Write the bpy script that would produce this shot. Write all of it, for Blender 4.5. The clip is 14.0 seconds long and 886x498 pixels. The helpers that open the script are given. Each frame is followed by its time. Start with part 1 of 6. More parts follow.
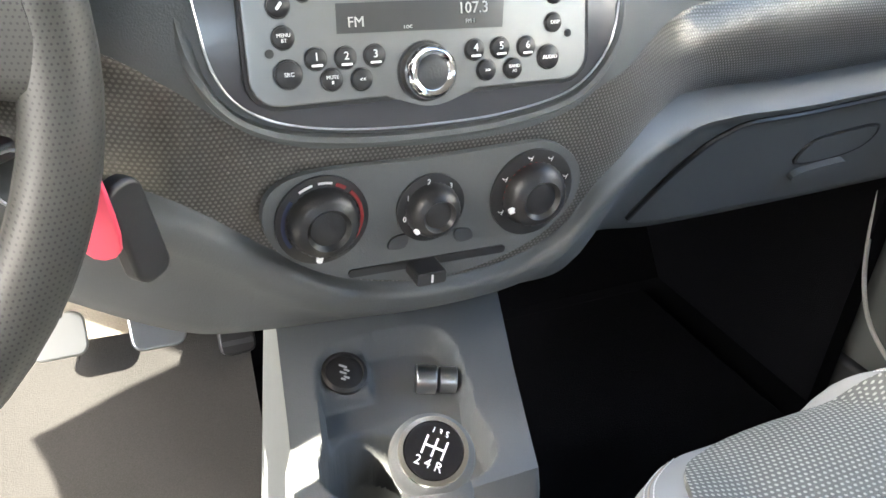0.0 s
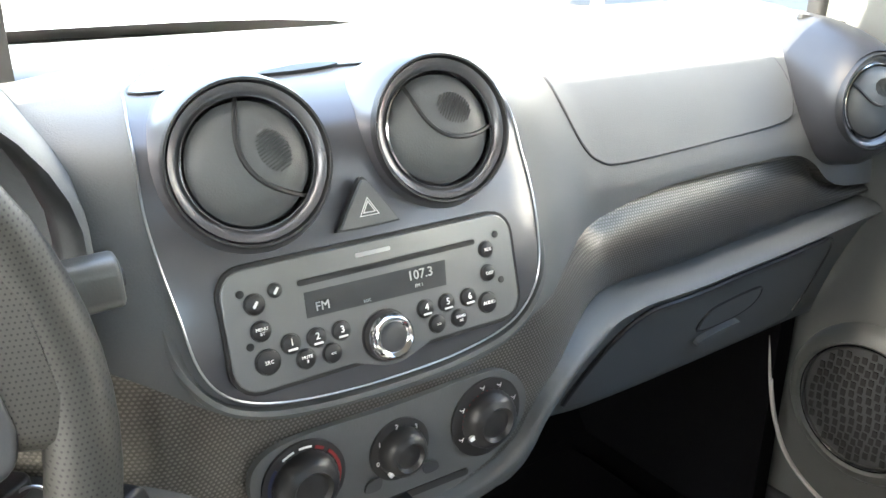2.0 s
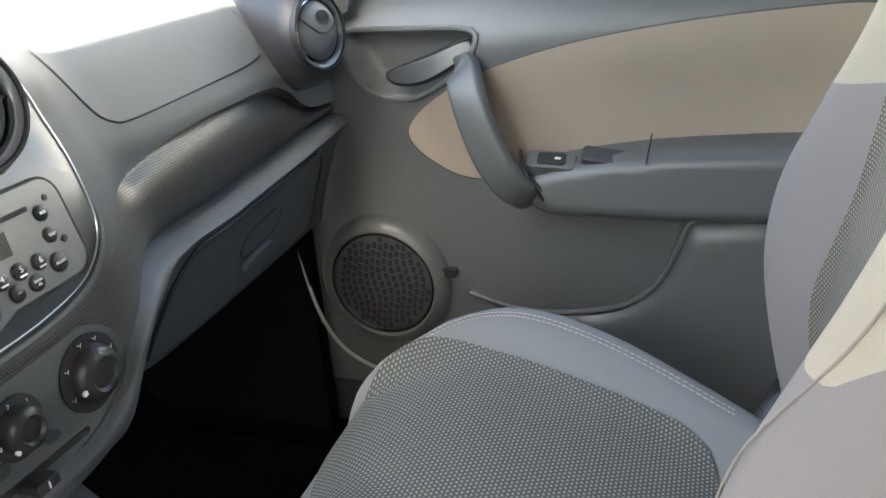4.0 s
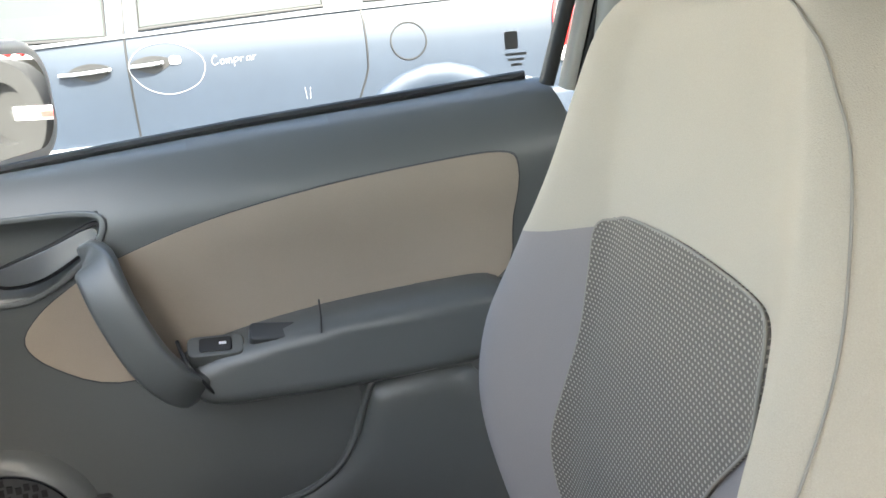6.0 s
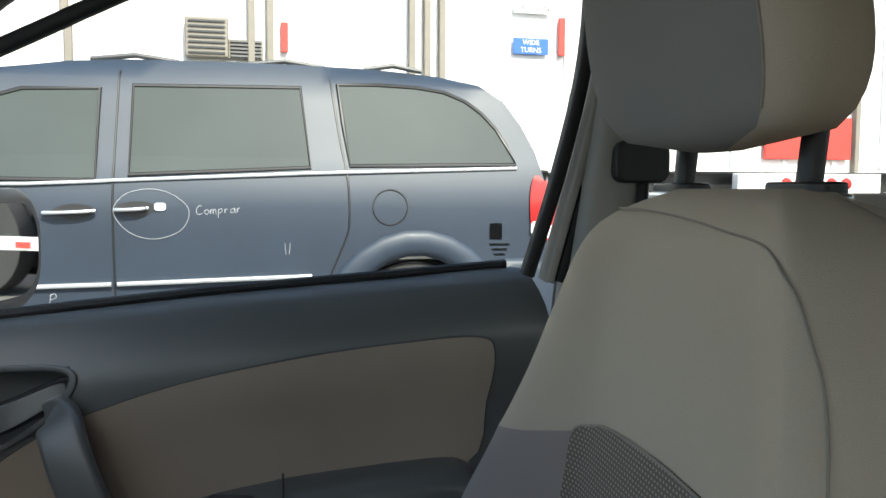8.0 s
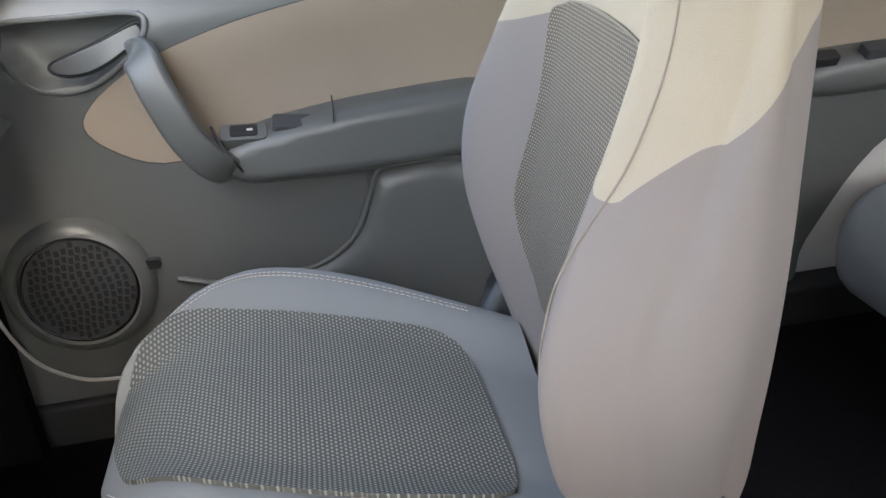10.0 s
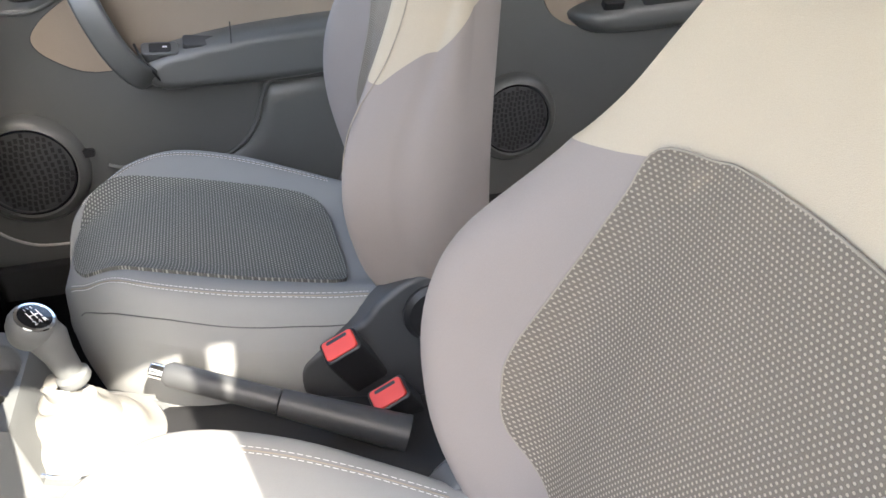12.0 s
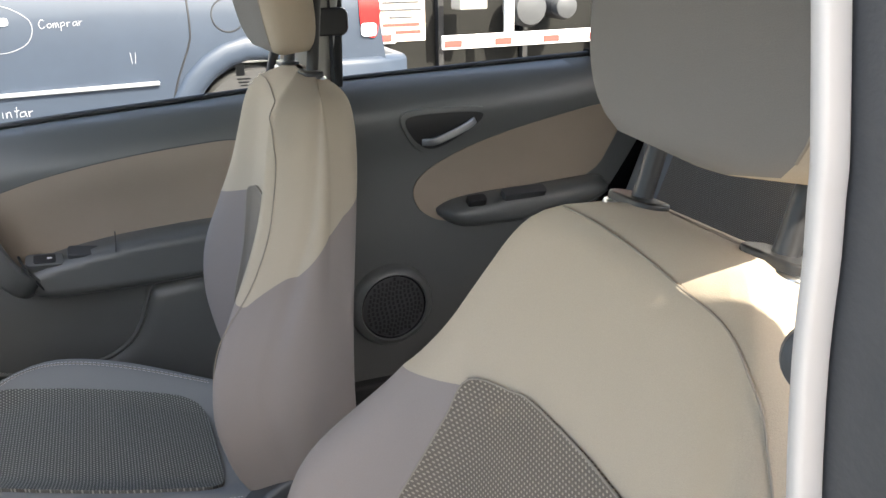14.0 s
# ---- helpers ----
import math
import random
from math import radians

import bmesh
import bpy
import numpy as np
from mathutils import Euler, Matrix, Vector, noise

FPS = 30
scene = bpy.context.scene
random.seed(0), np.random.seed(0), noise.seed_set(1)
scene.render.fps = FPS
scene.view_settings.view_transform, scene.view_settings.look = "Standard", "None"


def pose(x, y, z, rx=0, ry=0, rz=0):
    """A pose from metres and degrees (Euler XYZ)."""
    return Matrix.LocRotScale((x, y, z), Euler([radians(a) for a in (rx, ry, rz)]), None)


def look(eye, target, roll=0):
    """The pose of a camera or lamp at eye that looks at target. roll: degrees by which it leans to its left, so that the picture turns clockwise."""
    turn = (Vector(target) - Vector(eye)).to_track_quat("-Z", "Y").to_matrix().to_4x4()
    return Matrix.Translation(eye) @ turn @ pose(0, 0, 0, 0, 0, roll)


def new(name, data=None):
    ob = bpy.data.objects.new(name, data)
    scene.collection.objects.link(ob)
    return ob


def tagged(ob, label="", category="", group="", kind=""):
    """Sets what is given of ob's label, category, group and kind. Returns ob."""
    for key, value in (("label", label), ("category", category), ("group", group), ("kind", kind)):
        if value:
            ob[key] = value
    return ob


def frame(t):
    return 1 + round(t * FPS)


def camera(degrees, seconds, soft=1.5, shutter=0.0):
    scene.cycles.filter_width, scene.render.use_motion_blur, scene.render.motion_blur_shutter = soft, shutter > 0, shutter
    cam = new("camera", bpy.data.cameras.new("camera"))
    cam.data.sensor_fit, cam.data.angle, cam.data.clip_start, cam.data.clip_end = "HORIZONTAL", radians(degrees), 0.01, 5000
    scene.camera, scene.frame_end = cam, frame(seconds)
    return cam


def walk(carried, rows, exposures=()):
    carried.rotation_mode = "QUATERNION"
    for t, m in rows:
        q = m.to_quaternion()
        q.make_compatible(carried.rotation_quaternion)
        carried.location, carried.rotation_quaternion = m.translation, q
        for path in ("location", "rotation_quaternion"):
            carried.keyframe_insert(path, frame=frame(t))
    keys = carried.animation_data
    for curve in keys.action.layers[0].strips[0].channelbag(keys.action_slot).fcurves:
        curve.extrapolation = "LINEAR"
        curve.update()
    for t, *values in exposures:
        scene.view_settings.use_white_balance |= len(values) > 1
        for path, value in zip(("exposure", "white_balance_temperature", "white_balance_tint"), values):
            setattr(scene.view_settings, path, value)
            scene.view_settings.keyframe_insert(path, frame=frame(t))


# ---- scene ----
cam = camera(56.4, 14.0)
PATH = [
    (0, (-0.186, -0.413, 0.967), (0.596, 1.114, -0.062), 4.4),
    (0.5, (-0.191, -0.417, 0.994), (0.613, 1.196, 0.126), 3.3),
    (1, (-0.2, -0.413, 1.03), (0.603, 1.249, 0.258), 2.4),
    (1.5, (-0.214, -0.409, 1.043), (0.671, 1.238, 0.334), 1.3),
    (2, (-0.229, -0.412, 1.046), (0.823, 1.133, 0.336), 0.1),
    (2.5, (-0.248, -0.415, 1.046), (0.975, 1.02, 0.38), -1.0),
    (3, (-0.284, -0.433, 1.045), (1.153, 0.794, 0.388), -2.5),
    (3.5, (-0.32, -0.453, 1.041), (1.303, 0.505, 0.372), -3.6),
    (4, (-0.329, -0.443, 1.031), (1.4, 0.182, 0.244), -4.6),
    (4.2, (-0.319, -0.464, 1.018), (1.433, 0.059, 0.209), -5.8),
    (6.3, (-0.245, -0.319, 1.054), (1.648, -0.791, 0.611), -3.6),
    (6.5, (-0.248, -0.322, 1.066), (1.655, -0.817, 0.7), -2.6),
    (7, (-0.253, -0.323, 1.093), (1.666, -0.852, 0.907), -2.4),
    (7.5, (-0.259, -0.316, 1.095), (1.67, -0.841, 1.037), -0.9),
    (8, (-0.253, -0.314, 1.067), (1.682, -0.796, 0.922), 0.3),
    (8.5, (-0.258, -0.326, 1.021), (1.651, -0.75, 0.598), -1.6),
    (9, (-0.294, -0.323, 0.986), (1.572, -0.689, 0.364), -2.4),
    (9.2, (-0.313, -0.317, 0.997), (1.515, -0.653, 0.257), -4.4),
    (11.3, (-0.682, -0.336, 1.041), (1.076, -0.586, 0.122), -3.3),
    (11.5, (-0.722, -0.332, 1.06), (1.023, -0.6, 0.121), -3.1),
    (12, (-0.808, -0.344, 1.103), (0.872, -0.784, 0.112), -1.4),
    (12.5, (-0.855, -0.371, 1.16), (0.817, -0.946, 0.224), -1.0),
    (13, (-0.873, -0.386, 1.178), (0.853, -1.062, 0.429), -2.1),
    (13.5, (-0.882, -0.385, 1.193), (0.872, -1.099, 0.548), -1.7),
    (14, (-0.884, -0.377, 1.189), (0.872, -1.085, 0.545), -1.1),
]
EXPOSURES = [(0.0, 4.4, 7000, 6), (0.5, 4.85, 7000, 6), (1.0, 5.0, 7000, 6), (1.5, 4.35, 7000, 5), (2.0, 4.0, 7000, 4), (2.7, 3.9, 7000, 4), (4.2, 3.25, 7000, 4), (6.3, 3.1, 6800, 3), (7.5, 2.1, 6500, 2), (8.0, 1.2, 6500, 1), (8.3, 1.2, 6400, 0), (8.6, 1.85, 6500, 1), (9.0, 2.7, 7000, 6), (11.5, 3.45, 7000, 8), (12.5, 2.95, 7000, 10), (14.0, 2.5, 7000, 8)]
walk(cam, [(t, look(eye, target, roll)) for t, eye, target, roll in PATH], EXPOSURES)
SKY, SUN = 0.15, 3.3
SUN_WAY = (0.68, 0.19, -0.68)
WHEEL_AT = (-0.362, -0.055, 0.855)
GEAR_AT = (-0.03, -0.118, 0.640)
SEAT_P, SEAT_D, SEAT_BACK = 0.195, -0.495, 11.0
PILLAR = (-0.80, -0.465)

# ---- world and light ----
world = bpy.data.worlds.new("sky")
scene.world = world
world.use_nodes = True
wn = world.node_tree.nodes
sky = wn.new("ShaderNodeTexSky")
sky.sky_type = "NISHITA"
sky.sun_disc = False
sky.sun_elevation = radians(48.2)
sky.sun_rotation = radians(255.1)
sky.dust_density = 3.0
bg = wn["Background"]
bg.inputs[1].default_value = SKY
world.node_tree.links.new(sky.outputs[0], bg.inputs[0])
sun = new("sun", bpy.data.lights.new("sun", "SUN"))
sun.data.energy, sun.data.angle, sun.data.color = SUN, radians(0.6), (1.0, 0.95, 0.87)
sun.matrix_world = look((0, 0, 0), SUN_WAY)


# ---- materials ----
def material(name, color, rough=0.6, metal=0.0, grain=0.0, grain_size=900.0, blotch=0.12, blotch_size=6.0, bump=0.0, bump_size=700.0, coat=0.0, spec=0.5):
    """Principled surface with two scales of variation in colour and fine relief, in object metres."""
    m = bpy.data.materials.new(name)
    m.use_nodes = True
    t = m.node_tree
    b = t.nodes["Principled BSDF"]
    b.inputs["Roughness"].default_value, b.inputs["Metallic"].default_value = rough, metal
    b.inputs["Specular IOR Level"].default_value = spec
    b.inputs["Coat Weight"].default_value = coat
    geo = t.nodes.new("ShaderNodeNewGeometry")
    n1 = t.nodes.new("ShaderNodeTexNoise")
    n1.inputs["Scale"].default_value, n1.inputs["Detail"].default_value = blotch_size, 5
    t.links.new(geo.outputs["Position"], n1.inputs["Vector"])
    n2 = t.nodes.new("ShaderNodeTexNoise")
    n2.inputs["Scale"].default_value, n2.inputs["Detail"].default_value = grain_size, 2
    t.links.new(geo.outputs["Position"], n2.inputs["Vector"])
    mix = t.nodes.new("ShaderNodeMath")
    mix.operation = "MULTIPLY_ADD"
    t.links.new(n1.outputs["Fac"], mix.inputs[0])
    mix.inputs[1].default_value, mix.inputs[2].default_value = 2 * blotch, 1 - blotch
    mix2 = t.nodes.new("ShaderNodeMath")
    mix2.operation = "MULTIPLY_ADD"
    t.links.new(n2.outputs["Fac"], mix2.inputs[0])
    mix2.inputs[1].default_value = 2 * grain
    t.links.new(mix.outputs[0], mix2.inputs[2])
    sub = t.nodes.new("ShaderNodeMath")
    sub.operation = "SUBTRACT"
    t.links.new(mix2.outputs[0], sub.inputs[0])
    sub.inputs[1].default_value = grain
    vm = t.nodes.new("ShaderNodeVectorMath")
    vm.operation = "SCALE"
    vm.inputs[0].default_value = color
    t.links.new(sub.outputs[0], vm.inputs["Scale"])
    t.links.new(vm.outputs[0], b.inputs["Base Color"])
    if bump:
        n3 = t.nodes.new("ShaderNodeTexNoise")
        n3.inputs["Scale"].default_value, n3.inputs["Detail"].default_value = bump_size, 2
        t.links.new(geo.outputs["Position"], n3.inputs["Vector"])
        bn = t.nodes.new("ShaderNodeBump")
        bn.inputs["Strength"].default_value, bn.inputs["Distance"].default_value = bump, 0.001
        t.links.new(n3.outputs["Fac"], bn.inputs["Height"])
        t.links.new(bn.outputs[0], b.inputs["Normal"])
    return m


def dotted(name, base, dot, pitch, rough=0.9, size=0.33, relief=0.6, plane="XZ", lift=1.0, spec=0.3):
    """Woven or moulded surface: staggered rows of small dots on a ground colour, with relief."""
    m = material(name, base, rough, grain=0.12, blotch=0.08, spec=spec)
    t = m.node_tree
    b = t.nodes["Principled BSDF"]
    tc = t.nodes.new("ShaderNodeTexCoord")
    sep = t.nodes.new("ShaderNodeSeparateXYZ")
    t.links.new(tc.outputs["Object"], sep.inputs[0])

    def math_node(op, a, bb=None, c=None):
        n = t.nodes.new("ShaderNodeMath")
        n.operation = op
        for i, v in enumerate((a, bb, c)):
            if v is None:
                continue
            if isinstance(v, (int, float)):
                n.inputs[i].default_value = v
            else:
                t.links.new(v, n.inputs[i])
        return n.outputs[0]

    u = math_node("MULTIPLY", sep.outputs[plane[0]], 1 / pitch)
    v = math_node("MULTIPLY", sep.outputs[plane[1]], 1 / pitch * lift)
    row = math_node("FLOOR", v)
    shift = math_node("MULTIPLY_ADD", row, 0.5, u)
    fu = math_node("SUBTRACT", math_node("FRACT", shift), 0.5)
    fv = math_node("SUBTRACT", math_node("FRACT", v), 0.5)
    d = math_node("SQRT", math_node("ADD", math_node("MULTIPLY", fu, fu), math_node("MULTIPLY", fv, fv)))
    mask = t.nodes.new("ShaderNodeMapRange")
    mask.interpolation_type = "SMOOTHSTEP"
    mask.inputs["From Min"].default_value, mask.inputs["From Max"].default_value = size + 0.08, size - 0.08
    t.links.new(d, mask.inputs["Value"])
    mixc = t.nodes.new("ShaderNodeMix")
    mixc.data_type = "RGBA"
    t.links.new(mask.outputs[0], mixc.inputs["Factor"])
    old = b.inputs["Base Color"].links[0].from_socket
    t.links.new(old, mixc.inputs["A"])
    mixc.inputs["B"].default_value = (*dot, 1)
    t.links.new(mixc.outputs["Result"], b.inputs["Base Color"])
    bn = t.nodes.new("ShaderNodeBump")
    bn.inputs["Strength"].default_value, bn.inputs["Distance"].default_value = relief, pitch * 0.25
    t.links.new(mask.outputs[0], bn.inputs["Height"])
    t.links.new(bn.outputs[0], b.inputs["Normal"])
    return m


M_DASH = material("dash_plastic", (0.118, 0.124, 0.126), 0.55, grain=0.06, bump=0.25, bump_size=900, blotch=0.06, spec=0.35)
M_LIP = material("lower_dash_plastic", (0.098, 0.103, 0.103), 0.5, grain=0.06, bump=0.2, bump_size=900, blotch=0.06)
M_PANEL = material("satin_graphite_panel", (0.115, 0.116, 0.124), 0.29, 0.42, blotch=0.05, coat=0.15)
# panel graphite with the pod's dimmer reflections put into a darker colour
M_POD = material("dimmed_graphite_pod", (0.028, 0.029, 0.033), 0.40, blotch=0.05)
M_TRIM = dotted("textured_trim", (0.105, 0.100, 0.092), (0.19, 0.182, 0.168), 0.0030, 0.36, 0.30, 0.6, "XZ", 1.25, 0.5)
M_TRIM.node_tree.nodes["Principled BSDF"].inputs["Metallic"].default_value = 0.7
M_BLACK = material("black_plastic", (0.018, 0.018, 0.019), 0.42, grain=0.05, blotch=0.1, bump=0.1)
M_DARK = material("dark_grey_plastic", (0.05, 0.052, 0.055), 0.45, grain=0.05, bump=0.15)
M_CHROME = material("chrome", (0.75, 0.76, 0.78), 0.12, 1.0, blotch=0.03)
M_MIRROR = material("mirror_silver", (0.88, 0.89, 0.90), 0.02, 1.0, blotch=0.02)
M_SATIN = material("satin_metal", (0.52, 0.54, 0.56), 0.3, 1.0, blotch=0.05)
M_FLAP = material("vent_flap_plastic", (0.075, 0.08, 0.083), 0.45, grain=0.05, bump=0.15, bump_size=900)
M_RADIO = material("radio_silver_grey", (0.20, 0.208, 0.212), 0.27, 0.45, blotch=0.04)
M_PRINT = material("grey_print", (0.36, 0.37, 0.37), 0.5, blotch=0.03)
M_FLANGE = material("sunlit_pillar_paint", (0.40, 0.385, 0.365), 0.4, blotch=0.06)
M_LCD = material("display_glass", (0.05, 0.053, 0.056), 0.18, blotch=0.05)
M_CAP = material("glossy_black", (0.008, 0.008, 0.010), 0.12, blotch=0.05)
M_WHITE = material("white_print", (0.8, 0.8, 0.8), 0.5, blotch=0.03)
M_RED = material("red_print", (0.26, 0.02, 0.02), 0.5, blotch=0.05)
M_BLUE = material("blue_print", (0.015, 0.025, 0.07), 0.5, blotch=0.05)
M_DOOR = material("door_trim_plastic", (0.102, 0.106, 0.103), 0.36, grain=0.06, bump=0.12, bump_size=900, blotch=0.06, spec=0.6)
M_DOORCLOTH = material("beige_door_cloth", (0.315, 0.258, 0.205), 0.92, grain=0.12, grain_size=1500, bump=0.35, bump_size=1500, spec=0.2)
M_BEIGE = material("beige_seat_cloth", (0.43, 0.365, 0.285), 0.95, grain=0.1, grain_size=1500, bump=0.4, bump_size=1600, blotch=0.06, spec=0.2)
M_GREYCLOTH = material("mauve_grey_seat_cloth", (0.255, 0.220, 0.206), 0.95, grain=0.08, grain_size=1500, bump=0.3, bump_size=1600, blotch=0.06, spec=0.2)
M_HEADCLOTH = material("grey_headrest_cloth", (0.208, 0.198, 0.188), 0.95, grain=0.08, grain_size=1500, bump=0.3, bump_size=1600, blotch=0.06, spec=0.2)
M_CUSH = material("grey_cushion_cloth", (0.232, 0.234, 0.232), 0.92, grain=0.08, grain_size=1500, bump=0.3, bump_size=1600, blotch=0.06, spec=0.2)
M_NET = dotted("spotted_net_cloth", (0.145, 0.122, 0.100), (0.36, 0.31, 0.25), 0.0043, 0.92, 0.26, 0.8, "XZ", 1.35)
M_NETCUSH = dotted("spotted_net_cushion", (0.105, 0.107, 0.098), (0.31, 0.31, 0.275), 0.0050, 0.92, 0.27, 0.8, "XY", 1.3)
M_STITCH = material("light_thread", (0.55, 0.55, 0.54), 0.8, blotch=0.1)
M_SEAM = material("seam_piping", (0.27, 0.235, 0.195), 0.9, blotch=0.1)
# dark carpet given a pale beige that stands in for sunlight on it
M_CARPET_LIT = material("sunlit_toe_carpet", (0.22, 0.20, 0.17), 0.95, grain=0.25, grain_size=500, bump=0.5, bump_size=600, blotch=0.15, spec=0.1)
# near-black: the deep shade of the footwells is put into the carpet colour
M_CARPET_SHADE = material("shade_dark_carpet", (0.003, 0.003, 0.004), 0.97, grain=0.4, grain_size=500, bump=0.6, bump_size=600, blotch=0.2, spec=0.1)
M_MAT = material("floor_mat_carpet", (0.036, 0.035, 0.034), 0.97, grain=0.35, grain_size=600, bump=0.6, bump_size=700, blotch=0.2, spec=0.1)
M_RUBBER = material("black_rubber", (0.014, 0.014, 0.015), 0.65, blotch=0.15)
M_LEATHER = dotted("perforated_wheel_leather", (0.046, 0.046, 0.042), (0.014, 0.014, 0.014), 0.0023, 0.5, 0.20, -0.5, "XZ", 1.0)
M_HEAD = material("headliner", (0.27, 0.25, 0.22), 0.95, grain=0.08, blotch=0.05, spec=0.1)
M_PILLAR = material("pillar_trim", (0.36, 0.35, 0.32), 0.6, grain=0.05, blotch=0.05)
M_CARPAINT = material("white_car_paint", (0.75, 0.74, 0.73), 0.25, blotch=0.03, coat=0.5)
M_BUCKLE = material("red_buckle_plastic", (0.62, 0.05, 0.035), 0.4, blotch=0.06)
M_KEYTAG = material("red_key_tag", (0.75, 0.07, 0.12), 0.35, blotch=0.1)
M_BELT = material("seat_belt_webbing", (0.02, 0.02, 0.022), 0.85, blotch=0.1)
M_BOOT = material("gear_boot_vinyl", (0.17, 0.165, 0.155), 0.55, blotch=0.1, bump=0.3, bump_size=300)
M_VAN = material("van_blue_grey_paint", (0.023, 0.034, 0.053), 0.5, 0.0, grain=0.06, grain_size=14, blotch=0.16, blotch_size=2.5, coat=0.12)
M_VANTRIM = material("van_silver_strip", (0.55, 0.57, 0.6), 0.3, 0.6, blotch=0.05)
M_VANGLASS = material("tinted_van_glass", (0.052, 0.062, 0.062), 0.45, blotch=0.3, blotch_size=1.2, spec=0.10)
M_TYRE = material("tyre_rubber", (0.03, 0.03, 0.03), 0.85, blotch=0.2)
M_TAIL = material("tail_lamp_red", (0.5, 0.02, 0.02), 0.15, blotch=0.05)
M_TRAILER = material("white_trailer_panel", (0.78, 0.78, 0.77), 0.45, blotch=0.06, blotch_size=0.8)
M_STEEL = material("galvanised_rail", (0.22, 0.20, 0.17), 0.6, 0.2, blotch=0.15)
M_REDTAPE = material("red_marker_panel", (0.6, 0.05, 0.04), 0.4, blotch=0.08)
M_ORANGE = material("orange_lamp", (0.8, 0.3, 0.03), 0.3, blotch=0.05)
M_SKYBLOCK = material("sky_block_render", (0.22, 0.21, 0.195), 0.9, grain=0.15, grain_size=60, blotch=0.15, blotch_size=0.7, bump=0.3, bump_size=80)
M_SOOT = material("sooty_black_paint", (0.012, 0.012, 0.011), 0.8, blotch=0.3, blotch_size=3, spec=0.15)
M_BLUEPLATE = material("blue_plate", (0.03, 0.12, 0.45), 0.4, blotch=0.05)
M_GROUND = material("yard_asphalt", (0.12, 0.115, 0.107), 0.9, grain=0.15, grain_size=60, blotch=0.15, blotch_size=0.7, bump=0.3, bump_size=80)
M_CHALK = material("white_marker_writing", (0.42, 0.43, 0.45), 0.7, blotch=0.1)
M_PAPER = material("printed_notice_paper", (0.75, 0.6, 0.5), 0.7, blotch=0.1)


def glass(name, tint=(1, 1, 1), rough=0.0):
    m = bpy.data.materials.new(name)
    m.use_nodes = True
    b = m.node_tree.nodes["Principled BSDF"]
    b.inputs["Base Color"].default_value = (*tint, 1)
    b.inputs["Transmission Weight"].default_value = 1.0
    b.inputs["Roughness"].default_value = rough
    b.inputs["IOR"].default_value = 1.02
    return m


M_GLASS = glass("window_glass", (0.98, 1, 0.99))


# ---- building helpers ----
def thing(name, label, category, group="", kind=""):
    ob = new(name)
    return tagged(ob, label, category, group, kind)


def part(name, bm, mat, parent=None, label="", smooth=True, bevel=0.0, segments=2, angle=40, weld=0.0):
    if weld:
        bmesh.ops.remove_doubles(bm, verts=bm.verts, dist=weld)
    bmesh.ops.recalc_face_normals(bm, faces=bm.faces)
    me = bpy.data.meshes.new(name)
    bm.to_mesh(me)
    bm.free()
    for m in (mat if isinstance(mat, (list, tuple)) else [mat]):
        me.materials.append(m)
    ob = new(name, me)
    if smooth:
        me.shade_smooth()
    if bevel:
        mod = ob.modifiers.new("edge", "BEVEL")
        mod.width, mod.segments, mod.limit_method, mod.angle_limit = bevel, segments, "ANGLE", radians(angle)
        mod.harden_normals = True
    elif smooth:
        try:
            me.set_sharp_from_angle(angle=radians(angle))
        except AttributeError:
            pass
    if parent:
        ob.parent = parent
    if label:
        ob["label"] = label
    return ob


def add_box(bm, c, s, rot=None):
    m = Matrix.Translation(c) @ (rot.to_4x4() if rot else Matrix.Identity(4)) @ Matrix.Diagonal((*s, 1))
    bmesh.ops.create_cube(bm, size=1.0, matrix=m)
    return bm


def box(c, s, rot=None):
    return add_box(bmesh.new(), c, s, rot)


def spin(profile, axis_m, n=48, arc=1.0):
    """A turned body: profile rows of (radius, height) about the z axis of axis_m."""
    bm = bmesh.new()
    rings = []
    for r, h in profile:
        ring = []
        for k in range(n):
            a = 2 * math.pi * arc * k / n
            ring.append(bm.verts.new(axis_m @ Vector((max(r, 1e-5) * math.cos(a), max(r, 1e-5) * math.sin(a), h))))
        rings.append(ring)
    for a, b in zip(rings, rings[1:]):
        for k in range(n):
            bm.faces.new((a[k], a[(k + 1) % n], b[(k + 1) % n], b[k]))
    bmesh.ops.remove_doubles(bm, verts=bm.verts, dist=2e-5)
    return bm


def smooth_line(pts, n=8, closed=False):
    """Catmull-Rom through a few control points."""
    pts = [Vector(p) for p in pts]
    k = len(pts)
    out = []
    for i in range(k if closed else k - 1):
        p0 = pts[(i - 1) % k] if closed or i > 0 else pts[0]
        p1, p2 = pts[i], pts[(i + 1) % k]
        p3 = pts[(i + 2) % k] if closed or i + 2 < k else pts[-1]
        for j in range(n):
            t = j / n
            out.append(0.5 * ((2 * p1) + (p2 - p0) * t + (2 * p0 - 5 * p1 + 4 * p2 - p3) * t * t + (3 * p1 - p0 - 3 * p2 + p3) * t ** 3))
    if not closed:
        out.append(pts[-1])
    return out


